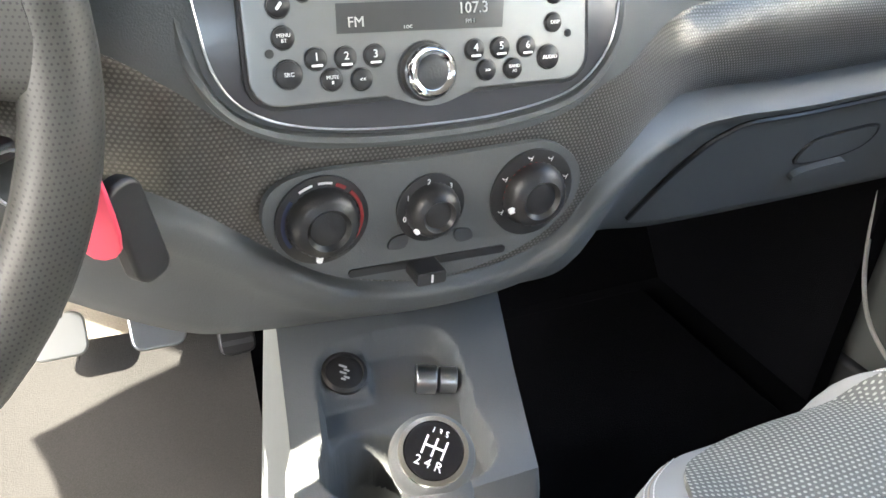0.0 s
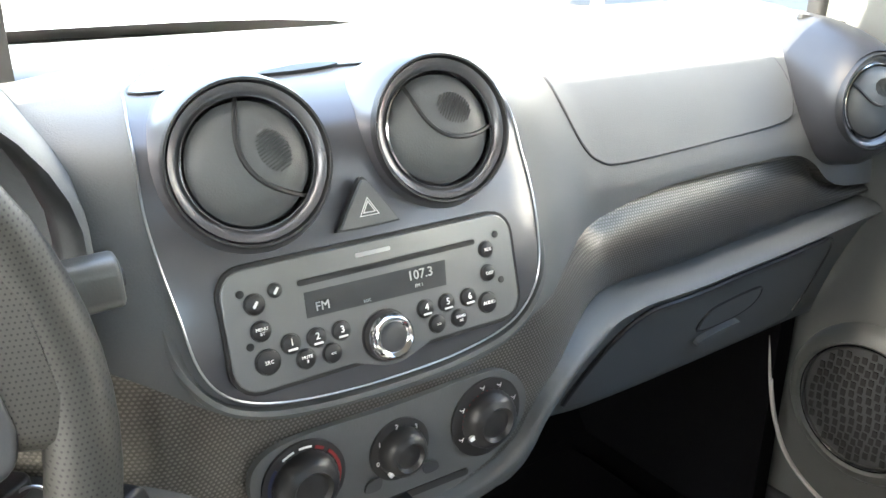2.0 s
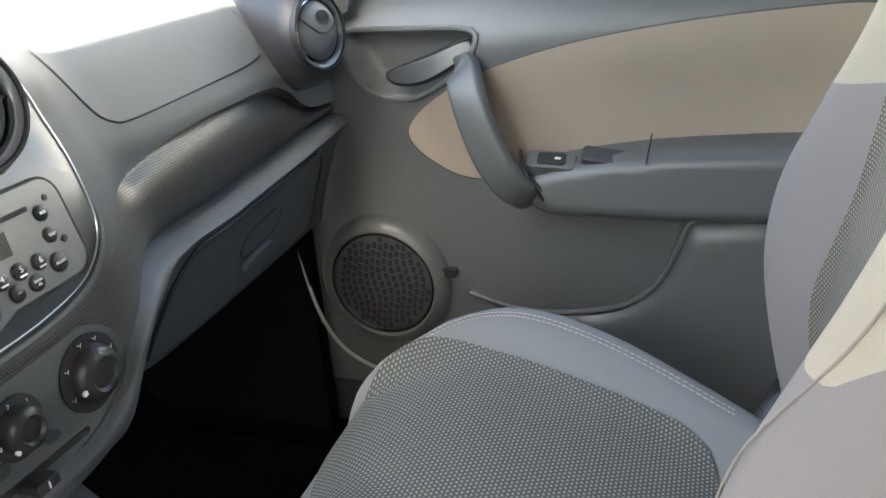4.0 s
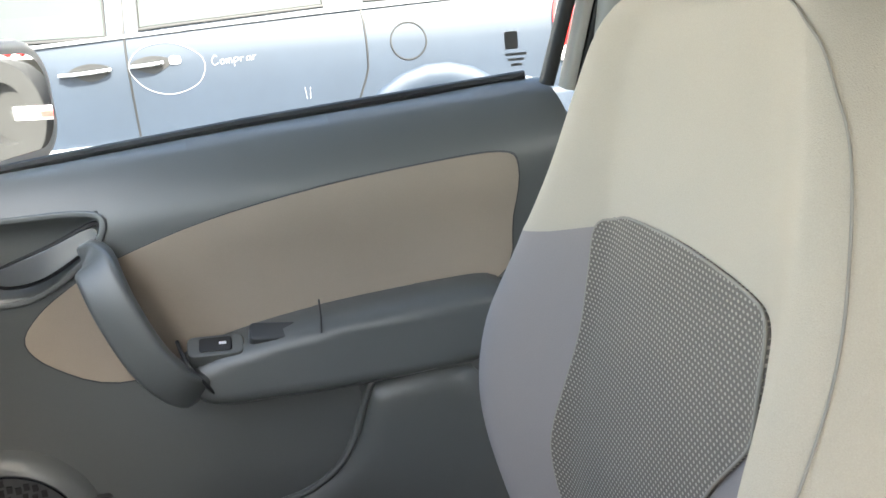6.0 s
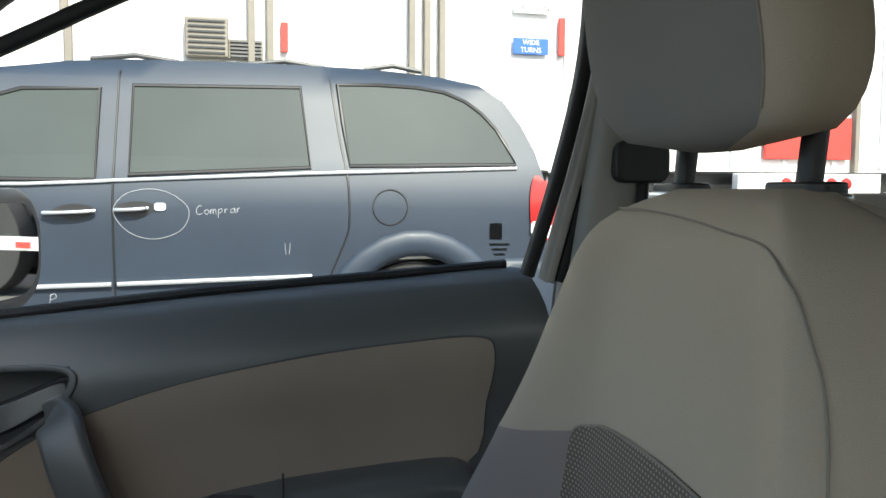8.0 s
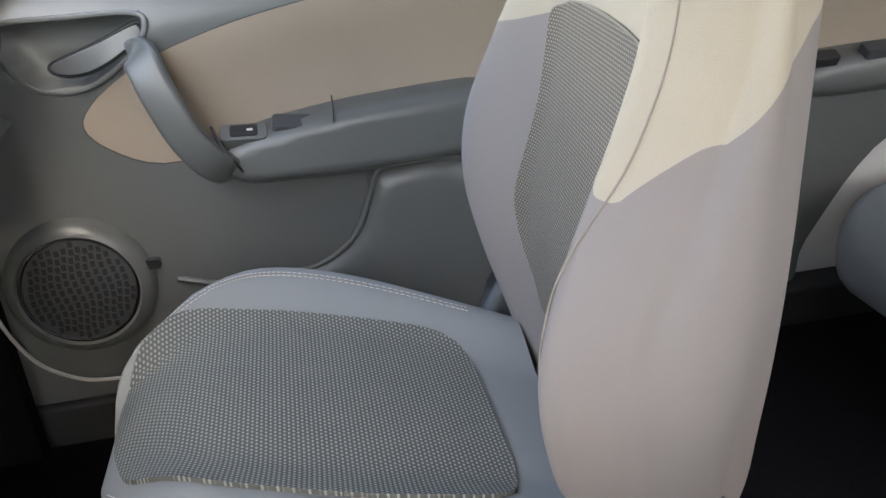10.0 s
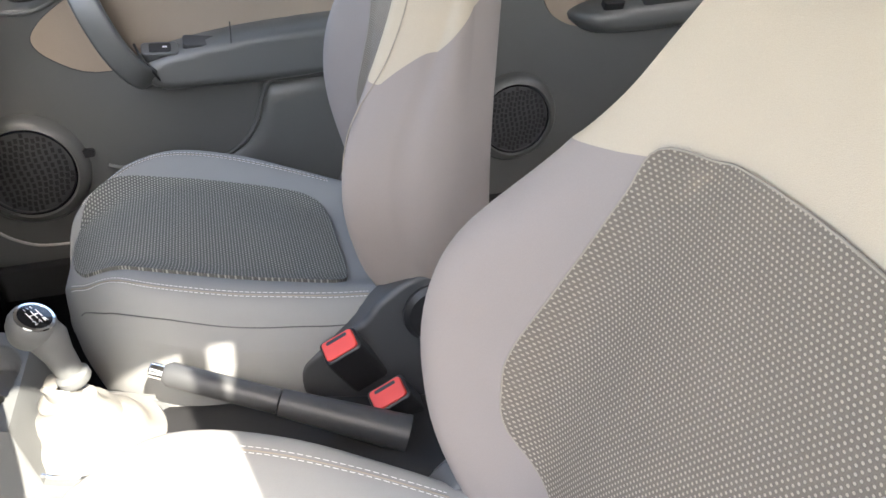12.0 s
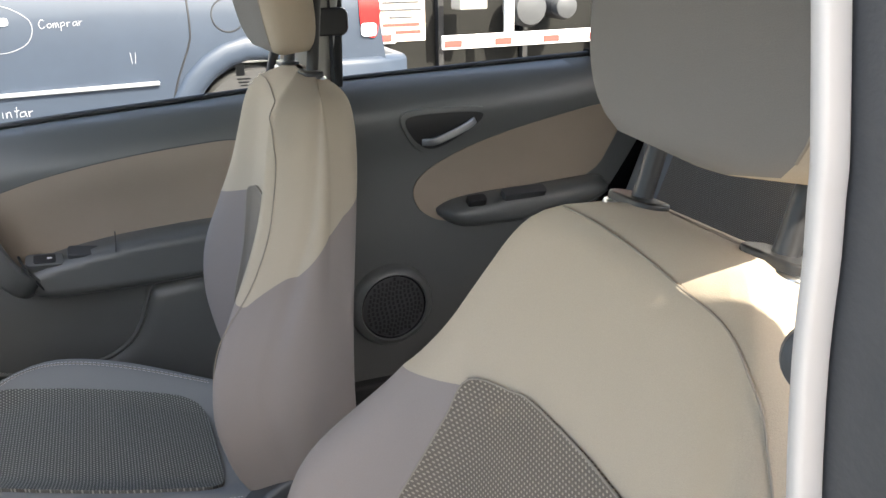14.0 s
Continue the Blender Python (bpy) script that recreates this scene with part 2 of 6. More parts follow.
def sweep(path, section, closed=False, up=Vector((0, 0, 1)), scale=None):
    """A closed 2D section carried along a path; section points are (side, up)."""
    bm = bmesh.new()
    rings = []
    n = len(path)
    for i, p in enumerate(path):
        d = (path[(i + 1) % n] - path[i - 1]) if closed else (path[min(i + 1, n - 1)] - path[max(i - 1, 0)])
        d.normalize()
        side = d.cross(up)
        if side.length < 1e-4:
            side = Vector((1, 0, 0))
        side.normalize()
        u = side.cross(d)
        k = scale(i / max(1, n - 1)) if scale else 1.0
        rings.append([bm.verts.new(p + side * a * k + u * b * k) for a, b in section])
    m = len(section)
    for i in range(n if closed else n - 1):
        a, b = rings[i], rings[(i + 1) % n]
        for j in range(m):
            bm.faces.new((a[j], a[(j + 1) % m], b[(j + 1) % m], b[j]))
    if not closed:
        bm.faces.new(rings[0][::-1])
        bm.faces.new(rings[-1])
    return bm


def disc(r, n=10, squash=1.0):
    return [(r * math.cos(2 * math.pi * k / n), r * squash * math.sin(2 * math.pi * k / n)) for k in range(n)]


def rounded(w, h, r, n=5, cx=0.0, cy=0.0):
    """Outline of a rounded rectangle as 2D points."""
    out = []
    for sx, sy, a0 in ((1, 1, 0), (-1, 1, 90), (-1, -1, 180), (1, -1, 270)):
        for k in range(n + 1):
            a = radians(a0 + 90 * k / n)
            out.append((cx + sx * (w / 2 - r) + r * math.cos(a), cy + sy * (h / 2 - r) + r * math.sin(a)))
    return out


def plate(outline, m, depth, lift=0.0):
    """A flat plate from a 2D outline in the xy plane of m, from z = lift - depth to lift."""
    bm = bmesh.new()
    top = [bm.verts.new(m @ Vector((x, y, lift))) for x, y in outline]
    low = [bm.verts.new(m @ Vector((x, y, lift - depth))) for x, y in outline]
    bm.faces.new(top)
    bm.faces.new(low[::-1])
    n = len(outline)
    for k in range(n):
        bm.faces.new((low[k], low[(k + 1) % n], top[(k + 1) % n], top[k]))
    return bm


def drape(outline, place, thick=0.004, step=0.02, lift=0.0):
    """A panel of a 2D outline (a, b) laid on a curved surface: place(a, b, out) gives the point, out metres off the surface."""
    bm = bmesh.new()
    bm.faces.new([bm.verts.new((a, b, 0)) for a, b in outline])
    for ax in (0, 1):
        lo, hi = min(p[ax] for p in outline), max(p[ax] for p in outline)
        k = math.floor(lo / step) + 1
        while k * step < hi:
            no = Vector((1, 0, 0)) if ax == 0 else Vector((0, 1, 0))
            bmesh.ops.bisect_plane(bm, geom=bm.verts[:] + bm.edges[:] + bm.faces[:], dist=1e-5, plane_co=no * k * step, plane_no=no)
            k += 1
    rim = [e for e in bm.edges if e.is_boundary]
    flat = {v: (v.co.x, v.co.y) for v in bm.verts}
    if thick:
        ret = bmesh.ops.extrude_edge_only(bm, edges=rim)
        fresh = [v for v in ret["geom"] if isinstance(v, bmesh.types.BMVert)]
        for v in fresh:
            flat[v] = (v.co.x, v.co.y, True)
    for v, f in flat.items():
        v.co = place(f[0], f[1], lift - (thick if len(f) == 3 else 0))
    return bm


def smoothstep(a, b, x):
    t = min(1, max(0, (x - a) / (b - a)))
    return t * t * (3 - 2 * t)


def curve(x, xs, ys):
    """Smooth value through a table: cubic pieces with gentle slopes at the knots."""
    n = len(xs)
    if x <= xs[0]:
        return ys[0]
    if x >= xs[-1]:
        return ys[-1]
    i = max(k for k in range(n - 1) if xs[k] <= x)

    def slope(k):
        if k == 0 or k == n - 1:
            j = min(max(k, 1), n - 1)
            return (ys[j] - ys[j - 1]) / (xs[j] - xs[j - 1])
        return (ys[k + 1] - ys[k - 1]) / (xs[k + 1] - xs[k - 1])

    h = xs[i + 1] - xs[i]
    t = (x - xs[i]) / h
    a, b = slope(i) * h, slope(i + 1) * h
    return ys[i] * (2 * t ** 3 - 3 * t * t + 1) + ys[i + 1] * (3 * t * t - 2 * t ** 3) + a * (t ** 3 - 2 * t * t + t) + b * (t ** 3 - t * t)


def interp(x, xs, ys):
    return float(np.interp(x, xs, ys))


def text_mesh(body, size, m, mat, parent, name="lettering", depth=0.0003):
    cu = bpy.data.curves.new(name, "FONT")
    cu.body, cu.size, cu.extrude, cu.align_x, cu.align_y, cu.resolution_u = body, size, depth, "CENTER", "CENTER", 2
    tmp = bpy.data.objects.new(name, cu)
    scene.collection.objects.link(tmp)
    me = bpy.data.meshes.new_from_object(tmp.evaluated_get(bpy.context.evaluated_depsgraph_get()))
    bpy.data.objects.remove(tmp)
    bpy.data.curves.remove(cu)
    me.transform(m)
    me.materials.clear()
    me.materials.append(mat)
    ob = new(name, me)
    ob.parent = parent
    return ob


# ---- dashboard ----
def trim_top_z(x):
    """Height of the upper edge of the textured trim strip."""
    return curve(x, (-0.36, -0.22, -0.165, -0.1345, -0.12, -0.0954, -0.0665, -0.0335, 0.0056, 0.0621, 0.1029, 0.123, 0.148, 0.1719, 0.21, 0.26, 0.31, 0.37, 0.45, 0.54, 0.575, 0.6, 0.63, 0.68), (0.85, 0.838, 0.831, 0.8152, 0.8038, 0.7866, 0.7761, 0.7724, 0.7692, 0.7703, 0.7803, 0.7939, 0.8014, 0.8095, 0.814, 0.819, 0.829, 0.8345, 0.836, 0.834, 0.82, 0.8, 0.788, 0.782))


def lip_top_z(x):
    """Height of the upper edge of the pale lip under the trim strip."""
    return curve(x, (-0.36, -0.1668, -0.1457, -0.1243, -0.1008, -0.075, -0.0399, 0.0045, 0.0585, 0.0944, 0.1165, 0.1306, 0.1551, 0.1878, 0.22, 0.26, 0.3, 0.38, 0.44, 0.54, 0.68), (0.782, 0.7617, 0.7555, 0.7429, 0.7235, 0.7035, 0.6809, 0.668, 0.667, 0.6776, 0.6942, 0.7149, 0.7331, 0.7461, 0.7495, 0.749, 0.745, 0.7445, 0.748, 0.754, 0.765))


def dash_low_z(x):
    """Height of the lower edge of the dashboard."""
    return curve(x, (-0.7, -0.36, -0.15, -0.05, 0.04, 0.09, 0.14, 0.19, 0.24, 0.3, 0.68), (0.68, 0.675, 0.655, 0.638, 0.632, 0.634, 0.634, 0.622, 0.607, 0.6, 0.602))


def dash_y(x, z):
    """Front of the dashboard: the y of its face at x and height z."""
    zt, zb = trim_top_z(x), lip_top_z(x)
    yc = curve(z, (0.58, 0.61, 0.63, 0.66, 0.685, 0.71, 0.75, 0.79, 0.825, 0.86, 0.90, 0.935, 0.950, 0.957, 0.965, 0.972), (0.10, 0.055, 0.022, 0.004, -0.002, -0.005, -0.007, -0.009, -0.009, 0.0, 0.017, 0.033, 0.060, 0.10, 0.155, 0.22))
    upper = curve(z, (0.70, 0.84, 0.87, 0.90, 0.925, 0.945, 0.960, 0.968, 0.972), (0.066, 0.071, 0.082, 0.100, 0.122, 0.150, 0.185, 0.222, 0.26))
    if z >= zt:
        ys = upper
    elif z >= zb:
        q = (z - zb) / (zt - zb)
        ys = 0.082 - 0.014 * math.sin(math.pi * min(1.0, q * 1.12)) ** 0.8 if q < 0.89 else 0.082 - 0.005 * smoothstep(0.97, 1.0, q)
    else:
        ys = curve(zb - z, (0.0, 0.003, 0.008, 0.013, 0.018, 0.024, 0.05, 0.10, 0.17), (0.082, 0.060, 0.050, 0.047, 0.052, 0.060, 0.074, 0.094, 0.115))
    w = smoothstep(0.115, interp(z, (0.60, 0.70, 0.735, 0.80), (0.25, 0.28, 0.33, 0.27)), abs(x))
    hollow = 0.14 * smoothstep(1.0, 0.80, math.hypot((x + 0.36) / 0.195, (z - 0.895) / 0.125))
    bump = 0.010 * smoothstep(0.0, -0.010, z - zb) * smoothstep(-0.045, -0.022, z - zb) * (1 - w)
    return yc * (1 - w) + ys * w - bump + hollow


def dash_place(x, z, out):
    e = 0.004
    fx, fz = (dash_y(x + e, z) - dash_y(x - e, z)) / (2 * e), (dash_y(x, z + e) - dash_y(x, z - e)) / (2 * e)
    return Vector((x, dash_y(x, z), z)) + Vector((fx, -1, fz)).normalized() * out


def line2(pts, n=6, closed=True):
    return [(p.x, p.y) for p in smooth_line([(a, b, 0) for a, b in pts], n, closed)]


def dash_band(xs, low, high, qs, before=None, after=None):
    """A strip of the dashboard's face between two heights low(x) and high(x), with extra rows before and after."""
    bm, cols = bmesh.new(), []
    for x in xs:
        z0, z1 = low(x), high(x)
        col = [Vector((x, dash_y(x, z0 + (z1 - z0) * q), z0 + (z1 - z0) * q)) for q in qs]
        col = (before(x, col[0]) if before else []) + col + (after(x, col[-1]) if after else [])
        cols.append([bm.verts.new(p) for p in col])
    for a, b in zip(cols, cols[1:]):
        for k in range(len(a) - 1):
            bm.faces.new((a[k], b[k], b[k + 1], a[k + 1]))
    return bm


def under_dash(x, p):
    """Rows that close the dashboard below its lower edge."""
    far = [] if x < -0.10 else [Vector((x, 0.55, p.z + 0.02))]
    return far + [Vector((x, p.y + 0.06, p.z + 0.002)), Vector((x, p.y + 0.012, p.z - 0.006))]


def over_dash(x, p):
    """Rows of the dashboard's top, falling away towards the windscreen."""
    return [Vector((x, p.y + (0.64 - p.y) * k, p.z + 0.003 * math.sin(math.pi * min(1, k * 2.5)) - 0.072 * k ** 1.4)) for k in (0.05, 0.12, 0.22, 0.4, 0.6, 0.8, 1.0)]


dashboard = thing("dashboard", "grey textured plastic dashboard with graphite centre panel", "dashboard")
right_xs, left_xs = np.linspace(-0.10, 0.69, 120), np.linspace(-0.70, -0.10, 61)
lip_qs = (0.0, 0.12, 0.25, 0.4, 0.55, 0.68, 0.76, 0.83, 0.88, 0.92, 0.95, 0.975, 0.99, 1.0)
every_x = [*left_xs, *right_xs[1:]]
part("dash_shell", dash_band(every_x, trim_top_z, lambda x: 0.972, [*np.linspace(0, 0.1, 6), *np.linspace(0.13, 0.85, 30), *np.linspace(0.87, 1, 14)], after=over_dash), M_DASH, dashboard, "grey grained upper dashboard")
part("trim_strip", dash_band(every_x, lip_top_z, trim_top_z, [*np.linspace(0, 0.9, 16), 0.93, 0.96, 0.98, 1.0]), M_TRIM, dashboard, "pewter dimpled plastic trim strip", angle=60)
part("lower_lip", dash_band(right_xs, dash_low_z, lip_top_z, lip_qs, before=under_dash), M_LIP, dashboard, "smooth grey lower dash with rounded edge", angle=60)
part("lower_lip_driver", dash_band(left_xs, dash_low_z, lip_top_z, lip_qs, before=under_dash), M_LIP, dashboard, angle=60)
part("dash_end_panel", box((-0.702, 0.16, 0.84), (0.008, 0.20, 0.26)), M_DASH, dashboard)

air = [(0.205, 0.9625), (0.232, 0.950), (0.240, 0.912), (0.250, 0.882), (0.268, 0.866), (0.297, 0.8615), (0.41, 0.864), (0.522, 0.869), (0.548, 0.882), (0.556, 0.912), (0.550, 0.945), (0.50, 0.962), (0.32, 0.963)]
part("airbag_cover", drape(line2(air, 4), dash_place, 0.004, 0.012, 0.0016), M_DASH, dashboard, "grey airbag cover panel with rounded corners")
part("airbag_groove", sweep([dash_place(a, b, 0.0002) for a, b in line2(air[:11], 5, False)], disc(0.0016, 6)), M_BLACK, dashboard)
part("airbag_groove_top", sweep([dash_place(a, b, -0.0002) for a, b in line2(air[10:] + air[:1], 5, False)], disc(0.0008, 6)), M_LIP, dashboard)

glove = [(0.262, 0.617), (0.278, 0.650), (0.298, 0.688), (0.318, 0.711), (0.345, 0.7225), (0.43, 0.7275), (0.50, 0.731), (0.57, 0.7375), (0.605, 0.7355), (0.635, 0.715), (0.645, 0.66), (0.635, 0.622), (0.60, 0.611), (0.40, 0.609), (0.29, 0.610)]
gb = part("glovebox_lid", drape(line2(glove, 4), dash_place, 0.006, 0.012, 0.003), M_LIP, dashboard, "grey glove box lid")
part("lid_gap", sweep([dash_place(a, b, 0.0025) for a, b in line2(glove[:12], 5, False)], disc(0.0024, 6)), M_BLACK, dashboard)
latch = [(0.438, 0.655), (0.440, 0.680), (0.465, 0.688), (0.518, 0.691), (0.531, 0.678), (0.522, 0.662), (0.49, 0.654)]
part("latch_recess", sweep([dash_place(a, b, 0.0032) for a, b in line2(latch, 4)], disc(0.0016, 6), closed=True, up=Vector((0, 1, 0))), M_BLACK, gb)
part("latch", drape(line2([(0.485 + (a - 0.485) * 0.94, 0.672 + (b - 0.672) * 0.92) for a, b in latch], 4), dash_place, 0.003, 0.012, 0.0045), M_LIP, gb, "grey glove box latch", bevel=0.001)
part("latch_pull", drape(line2([(0.442, 0.638), (0.482, 0.643), (0.503, 0.6485), (0.500, 0.654), (0.475, 0.653), (0.442, 0.648)], 3), dash_place, 0.007, 0.012, 0.012), M_DASH, gb, "pale pull lip of the latch", bevel=0.002)

panel = [(-0.113, 0.9555), (-0.122, 0.945), (-0.126, 0.915), (-0.125, 0.886), (-0.121, 0.855), (-0.116, 0.826), (-0.103, 0.806), (-0.078, 0.793), (-0.038, 0.786), (0.010, 0.784), (0.058, 0.7865), (0.099, 0.797), (0.120, 0.821), (0.127, 0.853), (0.129, 0.887), (0.126, 0.923), (0.126, 0.944), (0.130, 0.956), (0.126, 0.9635), (0.108, 0.9665), (0.035, 0.9672), (-0.035, 0.9668), (-0.092, 0.9632), (-0.104, 0.960)]
part("centre_panel", drape(line2(panel, 4), dash_place, 0.004, 0.006, 0.003), M_PANEL, dashboard, "satin graphite centre panel")
edge = [dash_place(a, b, 0.004) for a, b in line2(panel[:19], 5, False)]
part("panel_chrome_edge", sweep(edge, disc(0.0007, 6)), M_SATIN, dashboard, "thin chrome edge line")
band = line2(panel[3:15], 5, False)
edge = [dash_place(a * 1.055, 0.875 + (b - 0.875) * 1.085, -0.008 * abs(2 * k / (len(band) - 1) - 1) ** 3) for k, (a, b) in enumerate(band)]
part("panel_surround", sweep(edge, disc(0.006, 8, 0.6)), M_LIP, dashboard)


lid = [(-0.104, 0.9552), (-0.098, 0.9592), (-0.082, 0.9618), (-0.03, 0.9645), (0.04, 0.9652), (0.107, 0.9648), (0.121, 0.9630), (0.105, 0.9600), (0.072, 0.9582), (0.033, 0.9582), (-0.02, 0.9571)]
part("top_tray_lid", drape(line2(lid, 4), dash_place, 0.004, 0.004, 0.0042), M_RADIO, dashboard, "satin lid of the top tray", bevel=0.0006)
part("tray_gap", sweep([dash_place(a, b, 0.0034) for a, b in line2(lid, 5)], disc(0.0013, 6), closed=True), M_BLACK, dashboard)
part("tray_slot", drape(line2([(-0.030, 0.9570), (-0.012, 0.9582), (0.012, 0.9592), (0.036, 0.9588), (0.030, 0.9578), (0.0, 0.9570)], 4), dash_place, 0.004, 0.004, 0.0056), M_BLACK, dashboard, "dark finger slot")


def vent(centre, axis, r, turn, name="air_vent", rise=0.0):
    """A round ball vent: housing, dark rim, chrome ring, domed disc cut by a curved gap, slotted grille."""
    v = new(name)
    v.parent = dashboard
    v["label"] = "round ball air vent with chrome ring"
    m = Matrix.Translation(centre) @ Vector(axis).to_track_quat("Z", "Y").to_matrix().to_4x4() @ Matrix.Rotation(turn, 4, "Z")
    if not rise:
        part("housing", spin([(r * 1.26, -0.055), (r * 1.20, -0.030), (r * 1.12, -0.012), (r * 1.03, -0.002), (r * 0.98, -0.001)], m), M_PANEL, v)
    part("rim", spin([(r * 1.04, -0.008), (r * 1.04, 0.0), (r * 1.015, 0.0032), (r * 0.985, 0.003), (r * 0.965, -0.004)], m), M_BLACK, v, "dark rim")
    part("inner_ring", spin([(r * 0.975, -0.005), (r * 0.955, 0.0005), (r * 0.90, 0.0), (r * 0.85, -0.0025), (r * 0.80, -0.007)], m), M_PANEL, v)
    part("chrome_ring", spin([(r * 0.825, -0.010), (r * 0.82, -0.0022), (r * 0.80, -0.0015), (r * 0.78, -0.010)], m), M_CHROME, v, "chrome ring")
    part("well", spin([(r * 0.785, -0.007), (r * 0.78, -0.03), (0, -0.03)], m), M_BLACK, v)
    rd = r * 0.755


    def dome(x, y):
        q = min(1, math.hypot(x, y) / rd)
        return rise + 0.003 * (1 - q * q) - 0.006 * q ** 6

    part("flap_disc", spin([(rd * q, dome(rd * q, 0)) for q in (1.0, 0.97, 0.9, 0.75, 0.6, 0.4, 0.2, 0.0)], m), M_FLAP, v, "domed grey vent flap")
    gap = [Vector((x * rd, (0.62 * x * x - 0.10) * rd, 0)) for x in np.linspace(-0.93, 0.93, 15)]
    gap = [m @ Vector((p.x, p.y, dome(p.x, p.y) + 0.0003)) for p in gap]
    part("flap_gap", sweep(gap, disc(0.0015, 6), up=m.to_3x3() @ Vector((0, 0, 1))), M_BLACK, v)
    bm = bmesh.new()
    gx, gy = 0.05 * rd, 0.42 * rd
    for k in range(-6, 7):
        half = 0.26 * rd * math.sqrt(max(0, 1 - (k / 6.6) ** 2))
        x = gx + k * 0.055 * rd
        add_box(bm, (x, gy, dome(x, gy) + 0.0001), (0.024 * rd, 2 * half, 0.0012))
    bm.transform(m)
    part("grille", bm, M_BLACK, v, smooth=False)
    return v


vent((-0.070, 0.008, 0.930), (-0.12, -1, 0.30), 0.0455, radians(-62))
vent((0.058, 0.010, 0.933), (-0.12, -1, 0.30), 0.0455, radians(-28))
# side pod and vent
bm = bmesh.new()
pod = []
for y, rx, rz, xc, zc in ((0.027, 0.0470, 0.0495, 0.594, 0.891), (0.034, 0.0510, 0.0560, 0.595, 0.889), (0.046, 0.0550, 0.0640, 0.600, 0.887), (0.073, 0.0600, 0.0720, 0.612, 0.886), (0.115, 0.066, 0.0770, 0.628, 0.887), (0.17, 0.074, 0.0800, 0.650, 0.887), (0.26, 0.084, 0.084, 0.675, 0.884)):
    turn = 1 - smoothstep(0.034, 0.11, y)
    pod.append([bm.verts.new((xc + rx * math.cos(a), y + turn * (0.12 * rz * math.sin(a) - 0.22 * rx * math.cos(a)), zc + rz * math.sin(a))) for a in np.linspace(0, 2 * math.pi, 40, endpoint=False)])
for a, b in zip(pod, pod[1:]):
    for k in range(40):
        bm.faces.new((a[k], a[(k + 1) % 40], b[(k + 1) % 40], b[k]))
part("side_vent_pod", bm, M_POD, dashboard, "satin graphite side vent pod")
vent((0.592, 0.026, 0.891), (-0.22, -1, 0.12), 0.0465, radians(-8), "side_air_vent", 0.004)
part("demister_slot", plate(rounded(0.056, 0.010, 0.004), Matrix.Translation((0.640, 0.128, 0.9615)) @ Matrix.Rotation(radians(-28), 4, "Z") @ Matrix.Rotation(radians(10), 4, "Y"), 0.006, 0.001), M_BLACK, dashboard, "black side demister slot", bevel=0.001)

# hazard switch
SLOPE = math.atan(0.27)
FACE = Matrix.Translation((0, -0.001, 0.86)) @ Matrix.Rotation(radians(90) - SLOPE, 4, "X")


def on_face(u, z, out=0.0):
    """Frame on the tilted centre face at x = u and height z."""
    return FACE @ Matrix.Translation((u, (z - 0.86) / math.cos(SLOPE), out))


hazard = new("hazard_switch")
hazard.parent = dashboard
hazard["label"] = "triangular hazard light switch"
tri = line2([(0.0, 0.0155), (-0.0045, 0.011), (-0.0175, -0.0085), (-0.016, -0.0115), (0.016, -0.0115), (0.0175, -0.0085), (0.0045, 0.011)], 3)
mh = on_face(-0.002, 0.8935)
part("surround", plate([(a * 1.12, b * 1.12) for a, b in tri], mh, 0.004, 0.0045), M_BLACK, hazard)
part("button", plate(tri, mh, 0.004, 0.0075), M_DASH, hazard, bevel=0.0012)
for s, nm in ((0.42, "mark_outer"), (0.26, "mark_inner")):
    p = [mh @ Vector((s * a, s * b - 0.001, 0.0080)) for a, b in ((0.0, 0.014), (-0.015, -0.011), (0.015, -0.011))]
    part(nm, sweep(p, disc(0.0006, 4), closed=True, up=mh.to_3x3() @ Vector((0, 0, 1))), M_WHITE, hazard)

# ---- radio ----
radio = thing("car_radio", "silver-grey car radio with black buttons in the dash", "radio")
mr = on_face(0.001, 0.839, 0.0035)
W, H = 0.2005, 0.0705
part("gap", plate(rounded(W + 0.0040, H + 0.0040, 0.017), mr, 0.006, 0.0014), M_RUBBER, radio)
part("faceplate", plate(rounded(W, H, 0.015), mr, 0.004, 0.0024), M_RADIO, radio, "brushed silver-grey front", bevel=0.0012)
part("bottom_bump", plate(line2([(-0.03, -0.0335), (-0.014, -0.0395), (0.0, -0.0425), (0.014, -0.0395), (0.03, -0.0335)], 4, False), mr, 0.004, 0.0023), M_RADIO, radio)


def at(u, z, out=0.0027):
    return on_face(u, z, 0.0035 + out)


part("disc_slot", plate(rounded(0.125, 0.0036, 0.0016), at(0.0085, 0.8585), 0.002, 0.0003), M_RUBBER, radio, "black disc slot")
part("maker_plate", plate(rounded(0.024, 0.0026, 0.001), at(-0.003, 0.8665), 0.001, 0.0002), M_PRINT, radio)
lcd = part("display", plate([(-0.0495, -0.0065), (0.047, -0.0085), (0.0485, 0.0075), (-0.049, 0.0085)], at(-0.002, 0.8445), 0.002, 0.0002), M_LCD, radio, "dark display with FM 107.3")
text_mesh("107.3", 0.0085, at(0.027, 0.847, 0.0033), M_PRINT, lcd, "station_digits")
text_mesh("FM", 0.0075, at(-0.041, 0.8432, 0.0033), M_PRINT, lcd, "band_letters")
text_mesh("FM 1", 0.003, at(0.025, 0.8405, 0.0033), M_PRINT, lcd, "preset_letters")
text_mesh("LOC", 0.0025, at(-0.012, 0.8395, 0.0033), M_PRINT, lcd, "mode_letters")
